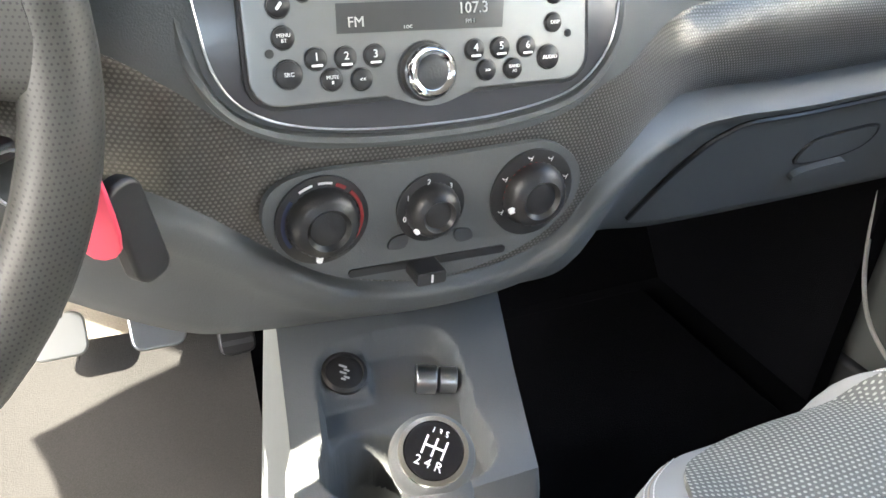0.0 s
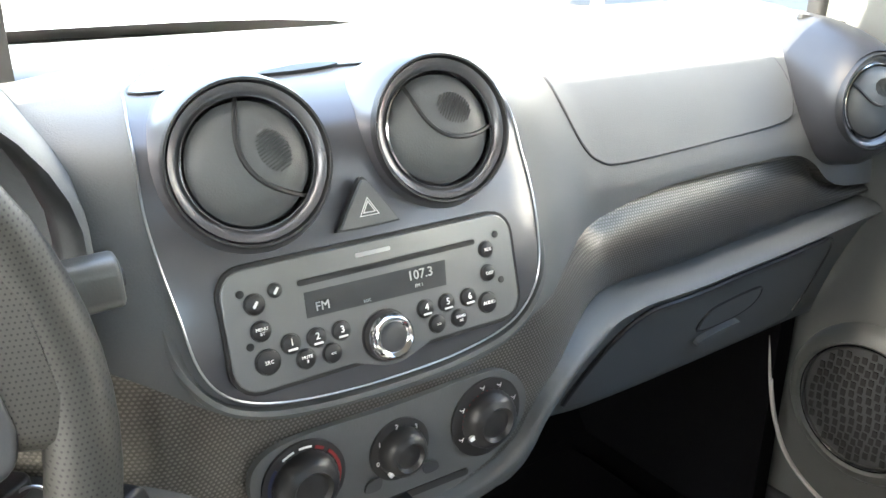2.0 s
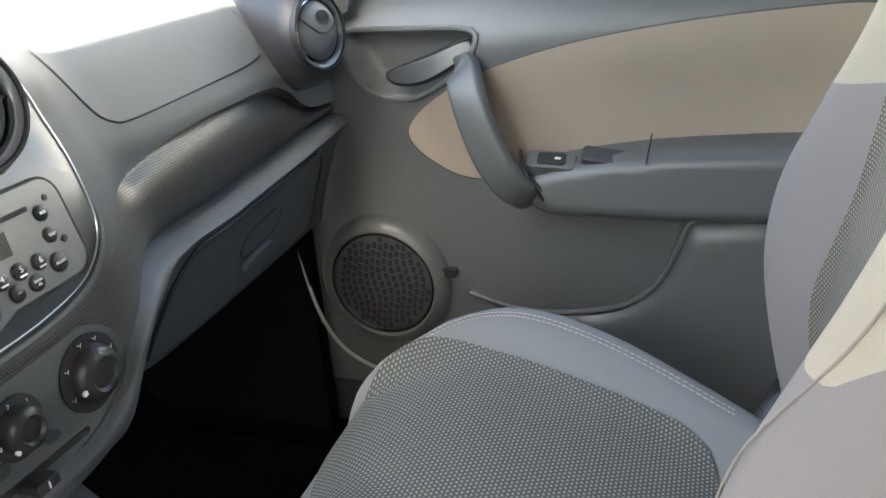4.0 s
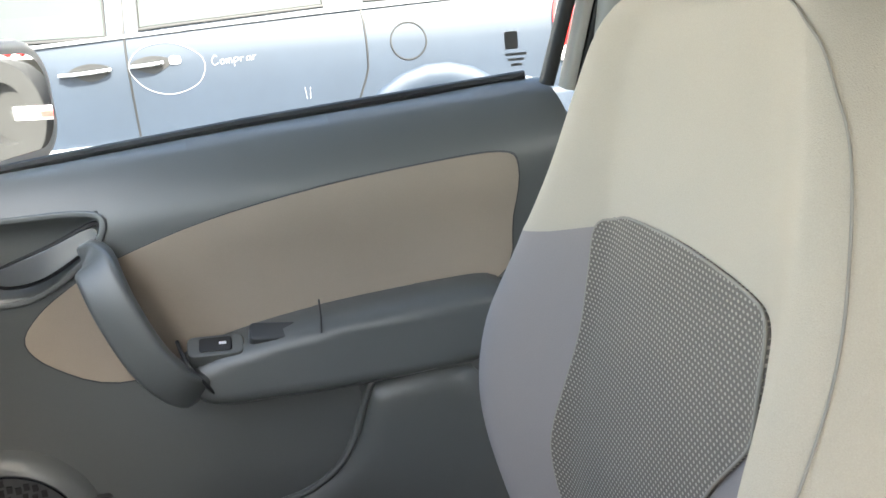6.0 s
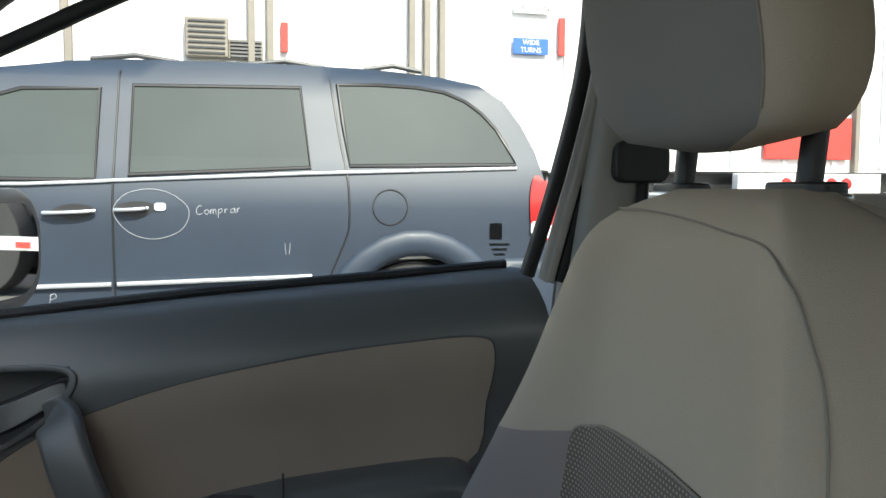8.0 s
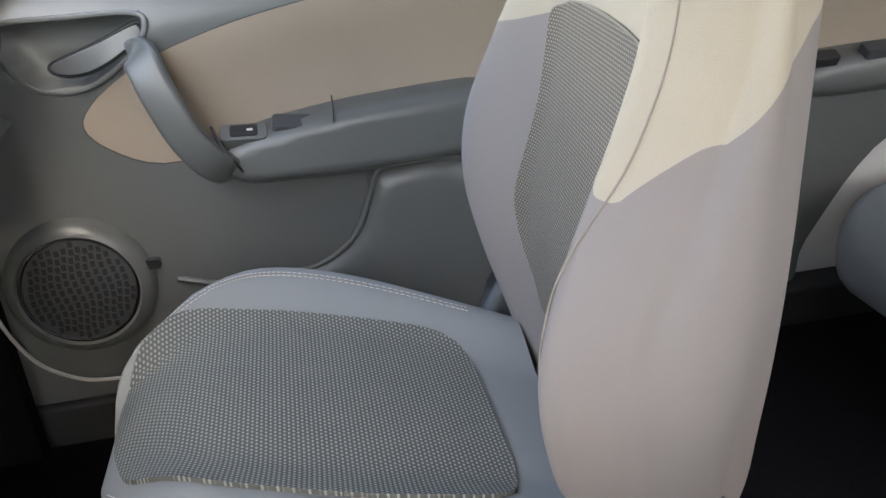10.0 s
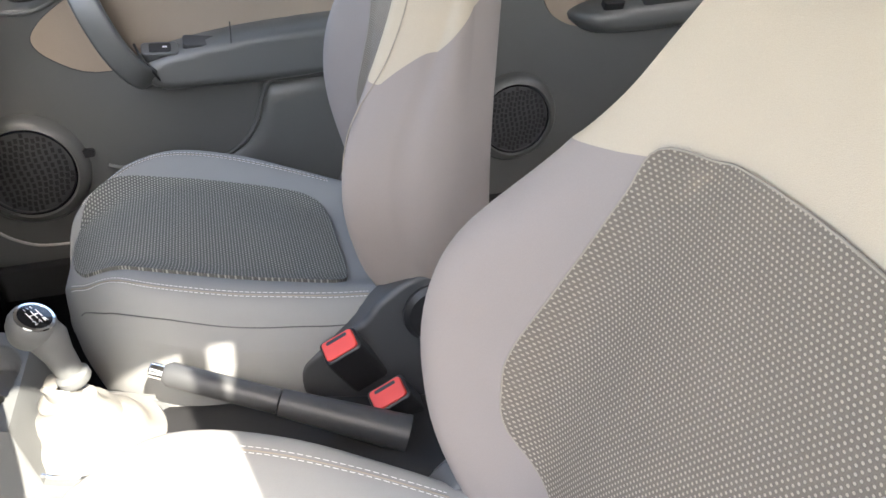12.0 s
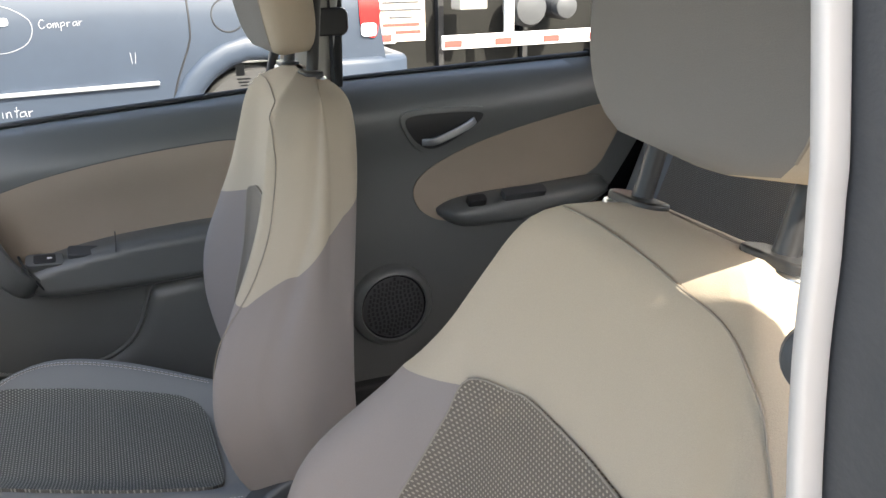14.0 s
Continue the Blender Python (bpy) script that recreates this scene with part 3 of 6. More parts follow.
for u, z in ((-0.088, 0.86), (0.088, 0.86), (-0.0875, 0.831), (0.088, 0.8305)):
    part("screw_hole", spin([(0.0023, 0), (0.0023, 0.0004), (0, 0.0004)], at(u, z), 14), M_RUBBER, radio)
BUTTONS = (("phone", -0.081, 0.853, 0.0058, ""), ("eject", -0.068, 0.858, 0.004, ""), ("menu", -0.080, 0.838, 0.0056, "MENU\nBT"), ("source", -0.079, 0.8205, 0.0070, "SRC"),
           ("preset", -0.064, 0.827, 0.0056, "1"), ("preset", -0.048, 0.8265, 0.0056, "2"), ("preset", -0.032, 0.8265, 0.0056, "3"), ("mute", -0.0565, 0.8163, 0.0056, "MUTE\nII"), ("rewind", -0.040, 0.8153, 0.0056, "<<"),
           ("preset", 0.027, 0.8255, 0.0056, "4"), ("preset", 0.043, 0.8255, 0.0056, "5"), ("preset", 0.060, 0.825, 0.0056, "6"), ("forward", 0.034, 0.8143, 0.0056, ">>"), ("band", 0.051, 0.814, 0.0056, "BAND\nAS"),
           ("rds", 0.079, 0.852, 0.0052, "RDS"), ("disp", 0.078, 0.837, 0.0052, "DISP"), ("audio", 0.0745, 0.8185, 0.0066, "AUDIO"))
for nm, u, z, r, word in BUTTONS:
    mb = at(u, z)
    b = part("button", spin([(r * 1.12, -0.0005), (r * 1.12, 0.0003), (r, 0.0004), (r * 0.97, 0.0016), (r * 0.8, 0.0022), (0, 0.0024)], mb, 24), M_BLACK, radio)
    if word:
        big = len(word) == 1
        text_mesh(word, 0.0058 if big else 0.0030 if len(word) < 6 else 0.0026, mb @ Matrix.Translation((0, 0.001 if big else 0, 0.0026)), M_WHITE, b, "lettering")
        if big:
            bm = plate(rounded(0.006, 0.0012, 0.0004), mb @ Matrix.Translation((0, -0.0032, 0.0026)), 0.0003)
            part("print_bar", bm, M_WHITE, b, smooth=False)
    else:
        bm = plate(rounded(0.0045, 0.0016, 0.0007), mb @ Matrix.Rotation(0.9, 4, "Z") @ Matrix.Translation((0, 0, 0.0027)), 0.0003)
        part("print_mark", bm, M_WHITE, b, smooth=False)
mk = at(-0.003, 0.8165)
knob = part("volume_knob", spin([(0.0152, 0), (0.0150, 0.003), (0.0140, 0.0092), (0.0130, 0.0104)], mk, 48), M_BLACK, radio, "black volume knob with chrome ring")
part("knob_ring", spin([(0.0146, 0.0060), (0.0138, 0.0105), (0.0118, 0.0122), (0.0100, 0.0116), (0.0088, 0.0100)], mk, 48), M_CHROME, knob, "chrome ring")
part("knob_cap", spin([(0.0092, 0.0098), (0.0085, 0.0106), (0.006, 0.0110), (0, 0.0112)], mk, 36), M_DARK, knob)
part("knob_shadow_ring", spin([(0.0164, 0.0), (0.0164, 0.0006), (0.0148, 0.0008)], mk, 48), M_BLACK, knob)

# ---- climate controls ----
climate = thing("climate_control_panel", "grey heater control panel with three black dials", "heater controls")
co = [(-0.0951, 0.7402), (-0.0866, 0.7566), (-0.0604, 0.7632), (0.0017, 0.762), (0.0629, 0.7636), (0.0876, 0.7625), (0.106, 0.7523), (0.1155, 0.7351), (0.1105, 0.7146), (0.0891, 0.6956), (0.0537, 0.6827), (0.009, 0.6782), (-0.042, 0.6892), (-0.071, 0.7031), (-0.0898, 0.72)]


def on_clim(u, z, out=0.0):
    """Frame on the heater panel's upright face at x = u and height z."""
    return Matrix.Translation((u, -0.0135 - 0.03 * (0.73 - z), z)) @ Matrix.Rotation(radians(88.3), 4, "X") @ Matrix.Translation((0, 0, out))


def clim_place(x, z, out):
    return on_clim(x, z, out).translation


part("panel_plate", drape(line2(co, 5), clim_place, 0.012, 0.02, 0.0), M_LIP, climate, "smooth grey control plate", bevel=0.002)


def dial(u, z, r, body, hand, tall):
    d = new("dial")
    d.parent = climate
    m = on_clim(u, z, 0.001)
    part("dial_ring", spin([(r * 1.04, -0.001), (r * 1.04, 0.001), (r, 0.0014), (0, 0.0016)], m, 48), M_BLACK, d, "black dial ring")
    rk = r * body
    bm = bmesh.new()
    rings = []
    for q, h in ((1.0, 0.001), (1.0, 0.004), (0.95, tall * 0.6), (0.86, tall * 0.9), (0.76, tall), (0.62, tall + 0.0015), (0.56, tall), (0.50, tall - 0.0012), (0.42, tall - 0.0005), (0.0, tall)):
        rings.append([bm.verts.new(m @ Vector((rk * q * (1 + (0.03 if k % 2 and q > 0.7 else 0)) * math.cos(2 * math.pi * k / 64), rk * q * (1 + (0.03 if k % 2 and q > 0.7 else 0)) * math.sin(2 * math.pi * k / 64), h))) for k in range(64)])
    for a, b in zip(rings, rings[1:]):
        for k in range(64):
            bm.faces.new((a[k], a[(k + 1) % 64], b[(k + 1) % 64], b[k]))
    bmesh.ops.remove_doubles(bm, verts=bm.verts, dist=2e-5)
    part("knob", bm, M_BLACK, d, "ribbed black knob")
    part("pointer", plate(rounded(0.0035, r * 0.24, 0.001), m @ Matrix.Rotation(hand, 4, "Z") @ Matrix.Translation((0, rk * 0.90, 0)), 0.002, 0.0115), M_WHITE, d)
    return d, m


dl, ml = dial(-0.0609, 0.7329, 0.0268, 0.78, radians(165), 0.013)
dm, mm = dial(0.0074, 0.7301, 0.0215, 0.78, radians(125), 0.013)
dr, mrr = dial(0.0783, 0.7295, 0.0285, 0.74, radians(105), 0.013)


def arc_mark(m, r, a0, a1, mat, parent, w=0.0012, name="scale_mark"):
    pts = [m @ Vector((r * math.cos(radians(a)), r * math.sin(radians(a)), 0.0018)) for a in np.linspace(a0, a1, 10)]
    part(name, sweep(pts, disc(w, 5, 0.4), up=m.to_3x3() @ Vector((0, 0, 1))), mat, parent)


arc_mark(ml, 0.0235, -35, 45, M_RED, dl)
arc_mark(ml, 0.0235, 55, 70, M_RED, dl)
arc_mark(ml, 0.0235, 140, 215, M_BLUE, dl)
arc_mark(ml, 0.0240, 76, 96, M_WHITE, dl, 0.0008)
arc_mark(ml, 0.0240, 104, 124, M_WHITE, dl, 0.0008)
arc_mark(mrr, 0.0205, 80, 185, M_RED, dr, 0.0010)
for a, w in ((150, "1"), (98, "2"), (48, "3"), (-5, "4"), (195, "0")):
    text_mesh(w, 0.0048, mm @ Matrix.Translation((0.0182 * math.cos(radians(a)), 0.0182 * math.sin(radians(a)), 0.0019)), M_WHITE, dm, "fan_number")
for a in (20, 65, 100, 150, 205):
    ma = mrr @ Matrix.Translation((0.0247 * math.cos(radians(a)), 0.0247 * math.sin(radians(a)), 0.0019))
    part("airflow_mark", sweep([ma @ Vector(p) for p in ((-0.0020, 0.0014, 0), (-0.0008, 0.0002, 0), (0.0012, 0.0004, 0), (0.0018, 0.0016, 0), (0.0004, -0.0016, 0))], disc(0.00033, 4)), M_WHITE, dr, smooth=False)
for u, z, s in ((-0.0135, 0.710, 1), (0.0315, 0.7075, -1)):
    part("push_button", plate(line2([(-0.006 * s, -0.004), (0.005 * s, -0.0045), (0.0065 * s, 0.0045), (-0.004 * s, 0.003)], 3), on_clim(u, z, 0.001), 0.002, 0.001), M_DARK, climate, bevel=0.0006)
part("slider_slot", plate(rounded(0.108, 0.0055, 0.0025), on_clim(0.009, 0.6920, 0.0005) @ Matrix.Rotation(-0.02, 4, "Z"), 0.002, 0.0004), M_BLACK, climate)
part("slider_tab", plate(rounded(0.020, 0.009, 0.002), on_clim(0.003, 0.690, 0.0), 0.020, 0.018), M_BLACK, climate, "black slider tab", bevel=0.001)
part("slider_mark", plate(rounded(0.0014, 0.0055, 0.0004), on_clim(0.003, 0.690, 0.0184), 0.0004), M_WHITE, climate)

# ---- instrument cluster and wheel ----
cluster = thing("instrument_cluster", "hooded instrument cluster with lit warning lamps", "instrument cluster")
hood = [Vector((-0.36 + 0.20 * math.cos(a), 0.01, 0.90 + 0.125 * math.sin(a))) for a in np.linspace(math.radians(-40), math.radians(220), 36)]
bm = bmesh.new()
rows = []
for k, (y, s) in enumerate(((0.16, 0.93), (0.02, 0.96), (0.005, 0.985), (0.0, 1.0), (0.006, 1.02), (0.05, 1.05), (0.2, 1.08))):
    rows.append([bm.verts.new((-0.36 + (p.x + 0.36) * s, y, 0.90 + (p.z - 0.90) * s)) for p in hood])
for n, (a, b) in enumerate(zip(rows, rows[1:])):
    for k in range(len(a) - 1):
        bm.faces.new((a[k], a[k + 1], b[k + 1], b[k])).material_index = int(n == 0)
part("hood", bm, [M_DASH, M_DARK], cluster, "grey cluster hood")
part("back", box((-0.36, 0.155, 0.89), (0.40, 0.01, 0.27)), M_BLACK, cluster)
for u in (-0.45, -0.27):
    mg = Matrix.Translation((u, 0.145, 0.90)) @ Matrix.Rotation(radians(90), 4, "X")
    g = part("gauge", spin([(0.075, 0), (0.075, 0.006), (0.07, 0.012), (0.066, 0.006), (0.066, 0.001), (0, 0.001)], mg, 40), M_DARK, cluster, "round gauge")
    part("gauge_ring", spin([(0.076, 0.006), (0.073, 0.013), (0.069, 0.012)], mg, 40), M_CHROME, g)
    arc_mark(mg, 0.058, -40, 10, M_REDTAPE, g, 0.004, "red_zone")
    for a in range(-40, 221, 26):
        part("tick", plate(rounded(0.008, 0.0016, 0.0004), mg @ Matrix.Rotation(radians(a), 4, "Z") @ Matrix.Translation((0.052, 0, 0.002)), 0.0005), M_WHITE, g, smooth=False)
lampm = bpy.data.materials.new("warning_lamp")
lampm.use_nodes = True
lampm.node_tree.nodes["Principled BSDF"].inputs["Base Color"].default_value = (0.6, 0.02, 0.01, 1)
lampm.node_tree.nodes["Principled BSDF"].inputs["Emission Color"].default_value = (1, 0.08, 0.02, 1)
lampm.node_tree.nodes["Principled BSDF"].inputs["Emission Strength"].default_value = 0.02
for u, z in ((-0.2145, 0.8675), (-0.222, 0.8605), (-0.255, 0.865)):
    part("warning_lamp", plate(rounded(0.008, 0.005, 0.002), Matrix.Translation((u, 0.141, z)) @ Matrix.Rotation(radians(90), 4, "X"), 0.001), lampm, cluster)

wheel = thing("steering_wheel", "dark grey perforated leather steering wheel", "steering wheel")
mw = Matrix.Translation(WHEEL_AT) @ Matrix.Rotation(radians(90 - 24), 4, "X")
rim = [mw @ Vector((0.178 * math.cos(a), 0.178 * math.sin(a), 0)) for a in np.linspace(0, 2 * math.pi, 72, endpoint=False)]
part("rim", sweep(rim, disc(0.0165, 14), closed=True, up=mw.to_3x3() @ Vector((0, 0, 1))), M_LEATHER, wheel, "perforated grey leather rim")
part("hub", spin([(0.075, -0.05), (0.078, -0.01), (0.07, 0.008), (0.045, 0.018), (0, 0.021)], mw, 40), M_DARK, wheel, "airbag hub")
for a in (8, 172, 262, 278):
    d = Vector((math.cos(radians(a)), math.sin(radians(a)), 0))
    part("spoke", sweep([mw @ (d * 0.06 + Vector((0, 0, -0.004))), mw @ (d * 0.12 + Vector((0, 0, -0.008))), mw @ (d * 0.172)], rounded(0.045, 0.014, 0.005, 3), up=mw.to_3x3() @ Vector((0, 0, 1)), scale=(lambda q: 1 + 1.1 * q ** 2) if a in (8, 172) else None), M_LEATHER, wheel)
for sx in (1, -1):
    trim = line2([(0.06 * sx, 0.040), (0.12 * sx, 0.040), (0.137 * sx, 0.034), (0.147 * sx, 0.018), (0.1515 * sx, 0.0), (0.1524 * sx, -0.011), (0.1454 * sx, -0.0254), (0.12 * sx, -0.030), (0.06 * sx, -0.035)], 4)
    pad = line2([(0.06 * sx, 0.034), (0.116 * sx, 0.034), (0.131 * sx, 0.031), (0.140 * sx, 0.018), (0.1435 * sx, 0.0035), (0.127 * sx, -0.0005), (0.06 * sx, -0.006)], 4)
    st = part("spoke_trim", plate(trim, mw, 0.008, 0.0105), M_DARK, wheel, "smooth grey spoke trim", bevel=0.003)
    part("spoke_pad", plate(pad, mw, 0.004, 0.0125), M_BLACK, st, "dark satin spoke pad", bevel=0.0015)
stalk = thing("column_stalk", "grey steering column stalk with ribbed end", "stalk")
part("arm", sweep([Vector((-0.34, 0.01, 0.87)), Vector((-0.26, 0.0, 0.878)), Vector((-0.19, -0.004, 0.884))], disc(0.006, 10, 0.8)), M_BLACK, stalk)
part("end_grip", sweep([Vector((-0.196, -0.004, 0.884)), Vector((-0.148, -0.007, 0.886))], rounded(0.024, 0.027, 0.008, 4)), M_DOOR, stalk, "ribbed grey end grip", bevel=0.003)
part("end_dot", spin([(0.005, 0), (0.005, 0.001), (0, 0.0012)], Matrix.Translation((-0.1475, -0.007, 0.886)) @ Matrix.Rotation(radians(90), 4, "Y"), 16), M_DARK, stalk)
column = thing("steering_column_cover", "grey steering column cover with ignition lock", "steering column")
part("shell", sweep([Vector((-0.365, 0.2, 0.80)), Vector((-0.365, 0.08, 0.82)), Vector((-0.362, 0.0, 0.838))], rounded(0.15, 0.13, 0.04, 5)), M_DASH, column, bevel=0.006)
mi = Matrix.Translation((-0.236, -0.016, 0.803)) @ Vector((0.62, -0.75, 0.1)).to_track_quat("Z", "Y").to_matrix().to_4x4()
part("ignition_lock", spin([(0.021, -0.03), (0.021, 0.0), (0.018, 0.004), (0.014, 0.004), (0.013, -0.002), (0, -0.002)], mi, 32), M_SATIN, column, "metal ignition lock")
key = thing("car_key", "car key in the ignition with red tag and black fob", "key")
part("bow", plate(rounded(0.024, 0.03, 0.008), mi @ Matrix.Rotation(radians(90), 4, "X") @ Matrix.Translation((0, 0.022, 0)), 0.008, 0.004), M_BLACK, key, bevel=0.002)
kp = mi @ Vector((0, 0, 0.036))
ring = [kp + Vector((0.010 * math.cos(a) + 0.004, 0.0, -0.012 + 0.014 * math.sin(a))) for a in np.linspace(0, 2 * math.pi, 24, endpoint=False)]
part("key_ring", sweep(ring, disc(0.0009, 6), closed=True, up=Vector((0, 1, 0))), M_SATIN, key, "steel key ring")
mtag = Matrix.Translation((-0.182, -0.052, 0.783)) @ Matrix.Rotation(radians(90), 4, "X") @ Matrix.Rotation(radians(8), 4, "Z") @ Matrix.Rotation(radians(-25), 4, "Y")
part("tag", plate(line2([(-0.009, -0.026), (0.0085, -0.026), (0.009, 0.014), (0.004, 0.026), (-0.004, 0.026), (-0.009, 0.014)], 4), mtag, 0.004, 0.002), M_KEYTAG, key, "red plastic key tag", bevel=0.001)
mfob = Matrix.Translation((-0.164, -0.045, 0.762)) @ Matrix.Rotation(radians(90), 4, "X") @ Matrix.Rotation(radians(12), 4, "Z") @ Matrix.Rotation(radians(35), 4, "Y")
part("fob", plate(rounded(0.021, 0.056, 0.008), mfob, 0.013, 0.006), M_BLACK, key, "black remote fob", bevel=0.003)


# ---- centre console ----
console = thing("centre_console", "light grey plastic centre console with cup tray", "console")


def inside_by(p, outline):
    """How far p lies inside a closed 2D outline; negative outside."""
    best, inside = 9.0, False
    for (ax, ay), (bx, by) in zip(outline, outline[1:] + outline[:1]):
        a, ab, q = Vector((ax, ay)), Vector((bx - ax, by - ay)), Vector(p)
        t = max(0, min(1, (q - a).dot(ab) / max(ab.length_squared, 1e-9)))
        best = min(best, (q - a - ab * t).length)
        if (ay > p[1]) != (by > p[1]) and p[0] < (bx - ax) * (p[1] - ay) / (by - ay) + ax:
            inside = not inside
    return best if inside else -best


def console_x(y):
    return 0.032 + 0.26 * (y - 0.10)


def console_half(y):
    return interp(y, (-0.55, -0.2, 0.0, 0.16), (0.07, 0.078, 0.088, 0.10))


tray_line = line2([(-0.054, 0.020), (-0.046, 0.048), (-0.025, 0.062), (0.0135, 0.066), (0.049, 0.059), (0.060, 0.040), (0.0575, 0.015), (0.049, -0.025), (0.050, -0.050), (0.042, -0.068), (0.015, -0.078), (-0.030, -0.075), (-0.058, -0.068), (-0.071, -0.054), (-0.072, -0.038), (-0.063, -0.018)], 4)
bm = bmesh.new()
rows = []
for y in [*np.linspace(0.20, 0.08, 13), *np.linspace(0.0775, -0.095, 80), *np.linspace(-0.10, -0.22, 13)]:
    cx, hw = console_x(y), console_half(y)
    zt = interp(y, (-0.22, -0.10, -0.085, -0.05, 0.1, 0.2), (0.468, 0.482, 0.555, 0.56, 0.585, 0.61))
    row = [bm.verts.new((cx - hw - 0.02, y, 0.30)), bm.verts.new((cx - hw - 0.004, y, zt - 0.02))]
    for q in np.linspace(-1, 1, 81):
        x = cx + q * hw
        inside = smoothstep(-0.001, 0.0045, inside_by((x, y), tray_line)) if -0.09 < y < 0.075 else 0.0
        shelf = smoothstep(0.0035, -0.0035, max(x + 0.004 + 0.35 * max(0, 0.05 - y), 0.026 - y))
        cup = smoothstep(0.0345, 0.0315, math.hypot(x + 0.031, y + 0.035))
        row.append(bm.verts.new((x, y, zt - inside * (0.024 - 0.012 * shelf + 0.005 * smoothstep(0.006, -0.006, y + 0.003) + 0.045 * cup))))
    row += [bm.verts.new((cx + hw + 0.004, y, zt - 0.02)), bm.verts.new((cx + hw + 0.02, y, 0.30))]
    rows.append(row)
for a, b in zip(rows, rows[1:]):
    for k in range(len(a) - 1):
        bm.faces.new((a[k], a[k + 1], b[k + 1], b[k]))
part("tray_body", bm, M_DASH, console, "grey tray with cup holder", angle=60)
part("rear_tunnel", sweep([Vector((-0.05, -0.20, 0.40)), Vector((-0.09, -0.35, 0.41)), Vector((-0.16, -0.62, 0.41))], rounded(0.15, 0.14, 0.03, 4)), M_RUBBER, console)
ms = Matrix.Translation((-0.0275, 0.0425, 0.565)) @ Matrix.Rotation(radians(24), 4, "X") @ Matrix.Scale(0.9, 4)
sock = part("power_socket", spin([(0.019, -0.01), (0.019, 0.004), (0.016, 0.006), (0.0155, 0.003), (0.012, 0.004), (0, 0.0045)], ms, 32), M_BLACK, console, "black power socket cap")
for u, v, w in ((-0.003, 0.0045, 0.007), (0.001, 0.002, 0.005), (-0.001, -0.001, 0.006), (0.003, -0.004, 0.005), (0.001, -0.0065, 0.004)):
    part("socket_print", plate(rounded(w, 0.0016, 0.0005), ms @ Matrix.Rotation(-0.6, 4, "Z") @ Matrix.Translation((u, v, 0)), 0.0005, 0.005), M_PRINT, sock)
lighter = thing("metal_cylinder", "small silver metal cylinder lying in the console tray", "metal cylinder")
part("barrel", sweep([Vector((0.024, 0.0260, 0.5590)), Vector((0.0385, 0.0205, 0.5585))], disc(0.0110, 16)), M_SATIN, lighter, bevel=0.001)
part("end", sweep([Vector((0.0405, 0.0197, 0.5585)), Vector((0.053, 0.0150, 0.5580))], disc(0.0100, 16)), M_SATIN, lighter, bevel=0.001)

gear = thing("gear_lever", "grey gear lever with chrome-ringed shift pattern and leather boot", "gear lever")
G = Vector(GEAR_AT)
mgk = Matrix.Translation(G) @ Matrix.Rotation(radians(-14), 4, "X") @ Matrix.Rotation(radians(0), 4, "Y")
mcap = Matrix.Translation(G + Vector((0, 0.004, -0.012))) @ Vector((-0.18, -0.46, 0.87)).to_track_quat("Z", "Y").to_matrix().to_4x4()
part("neck", spin([(0.013, -0.082), (0.0142, -0.07), (0.0155, -0.052), (0.018, -0.041), (0.0205, -0.030), (0.0175, -0.018)], mgk, 40), M_DASH, gear, "grey knob neck")
part("knob", spin([(0.0, -0.026), (0.012, -0.0235), (0.0195, -0.016), (0.0240, -0.004), (0.0245, 0.004), (0.0225, 0.0105), (0.0195, 0.0135)], mcap, 40), M_DASH, gear, "grey egg-shaped knob")
part("knob_ring", spin([(0.0203, 0.0120), (0.0195, 0.0146), (0.0168, 0.0150), (0.0160, 0.0135)], mcap, 40), M_CHROME, gear, "chrome ring")
cap = part("knob_cap", spin([(0.0165, 0.0135), (0.0160, 0.0146), (0.010, 0.0156), (0, 0.0159)], mcap, 36), M_CAP, gear, "glossy black shift pattern cap")
mtop = mcap @ Matrix.Rotation(radians(-22), 4, "Z") @ Matrix.Translation((0, 0, 0.0158))
for x, y0, y1 in ((-0.0058, -0.004, 0.0068), (0.0, -0.004, 0.0068), (0.0058, -0.004, 0.0068)):
    part("pattern_line", box((0, 0, 0), (0.0011, y1 - y0, 0.0004)), M_WHITE, cap, smooth=False).matrix_local = mtop @ Matrix.Translation((x, (y0 + y1) / 2, 0))
part("pattern_line", box((0, 0, 0), (0.0127, 0.0011, 0.0004)), M_WHITE, cap, smooth=False).matrix_local = mtop @ Matrix.Translation((0, 0.0014, 0))
text_mesh("2 4 R", 0.0075, mtop @ Matrix.Translation((0, -0.0082, -0.0002)), M_WHITE, cap, "gear_letters")
text_mesh("1 3 5", 0.0050, mtop @ Matrix.Translation((0, 0.0105, -0.0005)), M_WHITE, cap, "gear_letters")
part("collar", spin([(0.012, -0.094), (0.0150, -0.092), (0.0178, -0.088), (0.0178, -0.081), (0.0150, -0.078), (0.0125, -0.076)], mgk, 28), M_DASH, gear)
bm = bmesh.new()
rings = []
for k in range(17):
    q = k / 16
    r = 0.014 + 0.058 * q ** 1.55 + 0.0025 * math.sin(q * 26)
    c = G + Vector((0.0, -0.004 - 0.012 * q, -0.085 - 0.08 * q))
    rings.append([bm.verts.new(c + Vector(((r + 0.0025 * math.sin(5 * a + 7 * q) * q) * math.cos(a), (r * 1.15 + 0.002 * math.sin(4 * a + 3 * q) * q) * math.sin(a), 0.003 * math.sin(3 * a + k)))) for a in np.linspace(0, 2 * math.pi, 36, endpoint=False)])
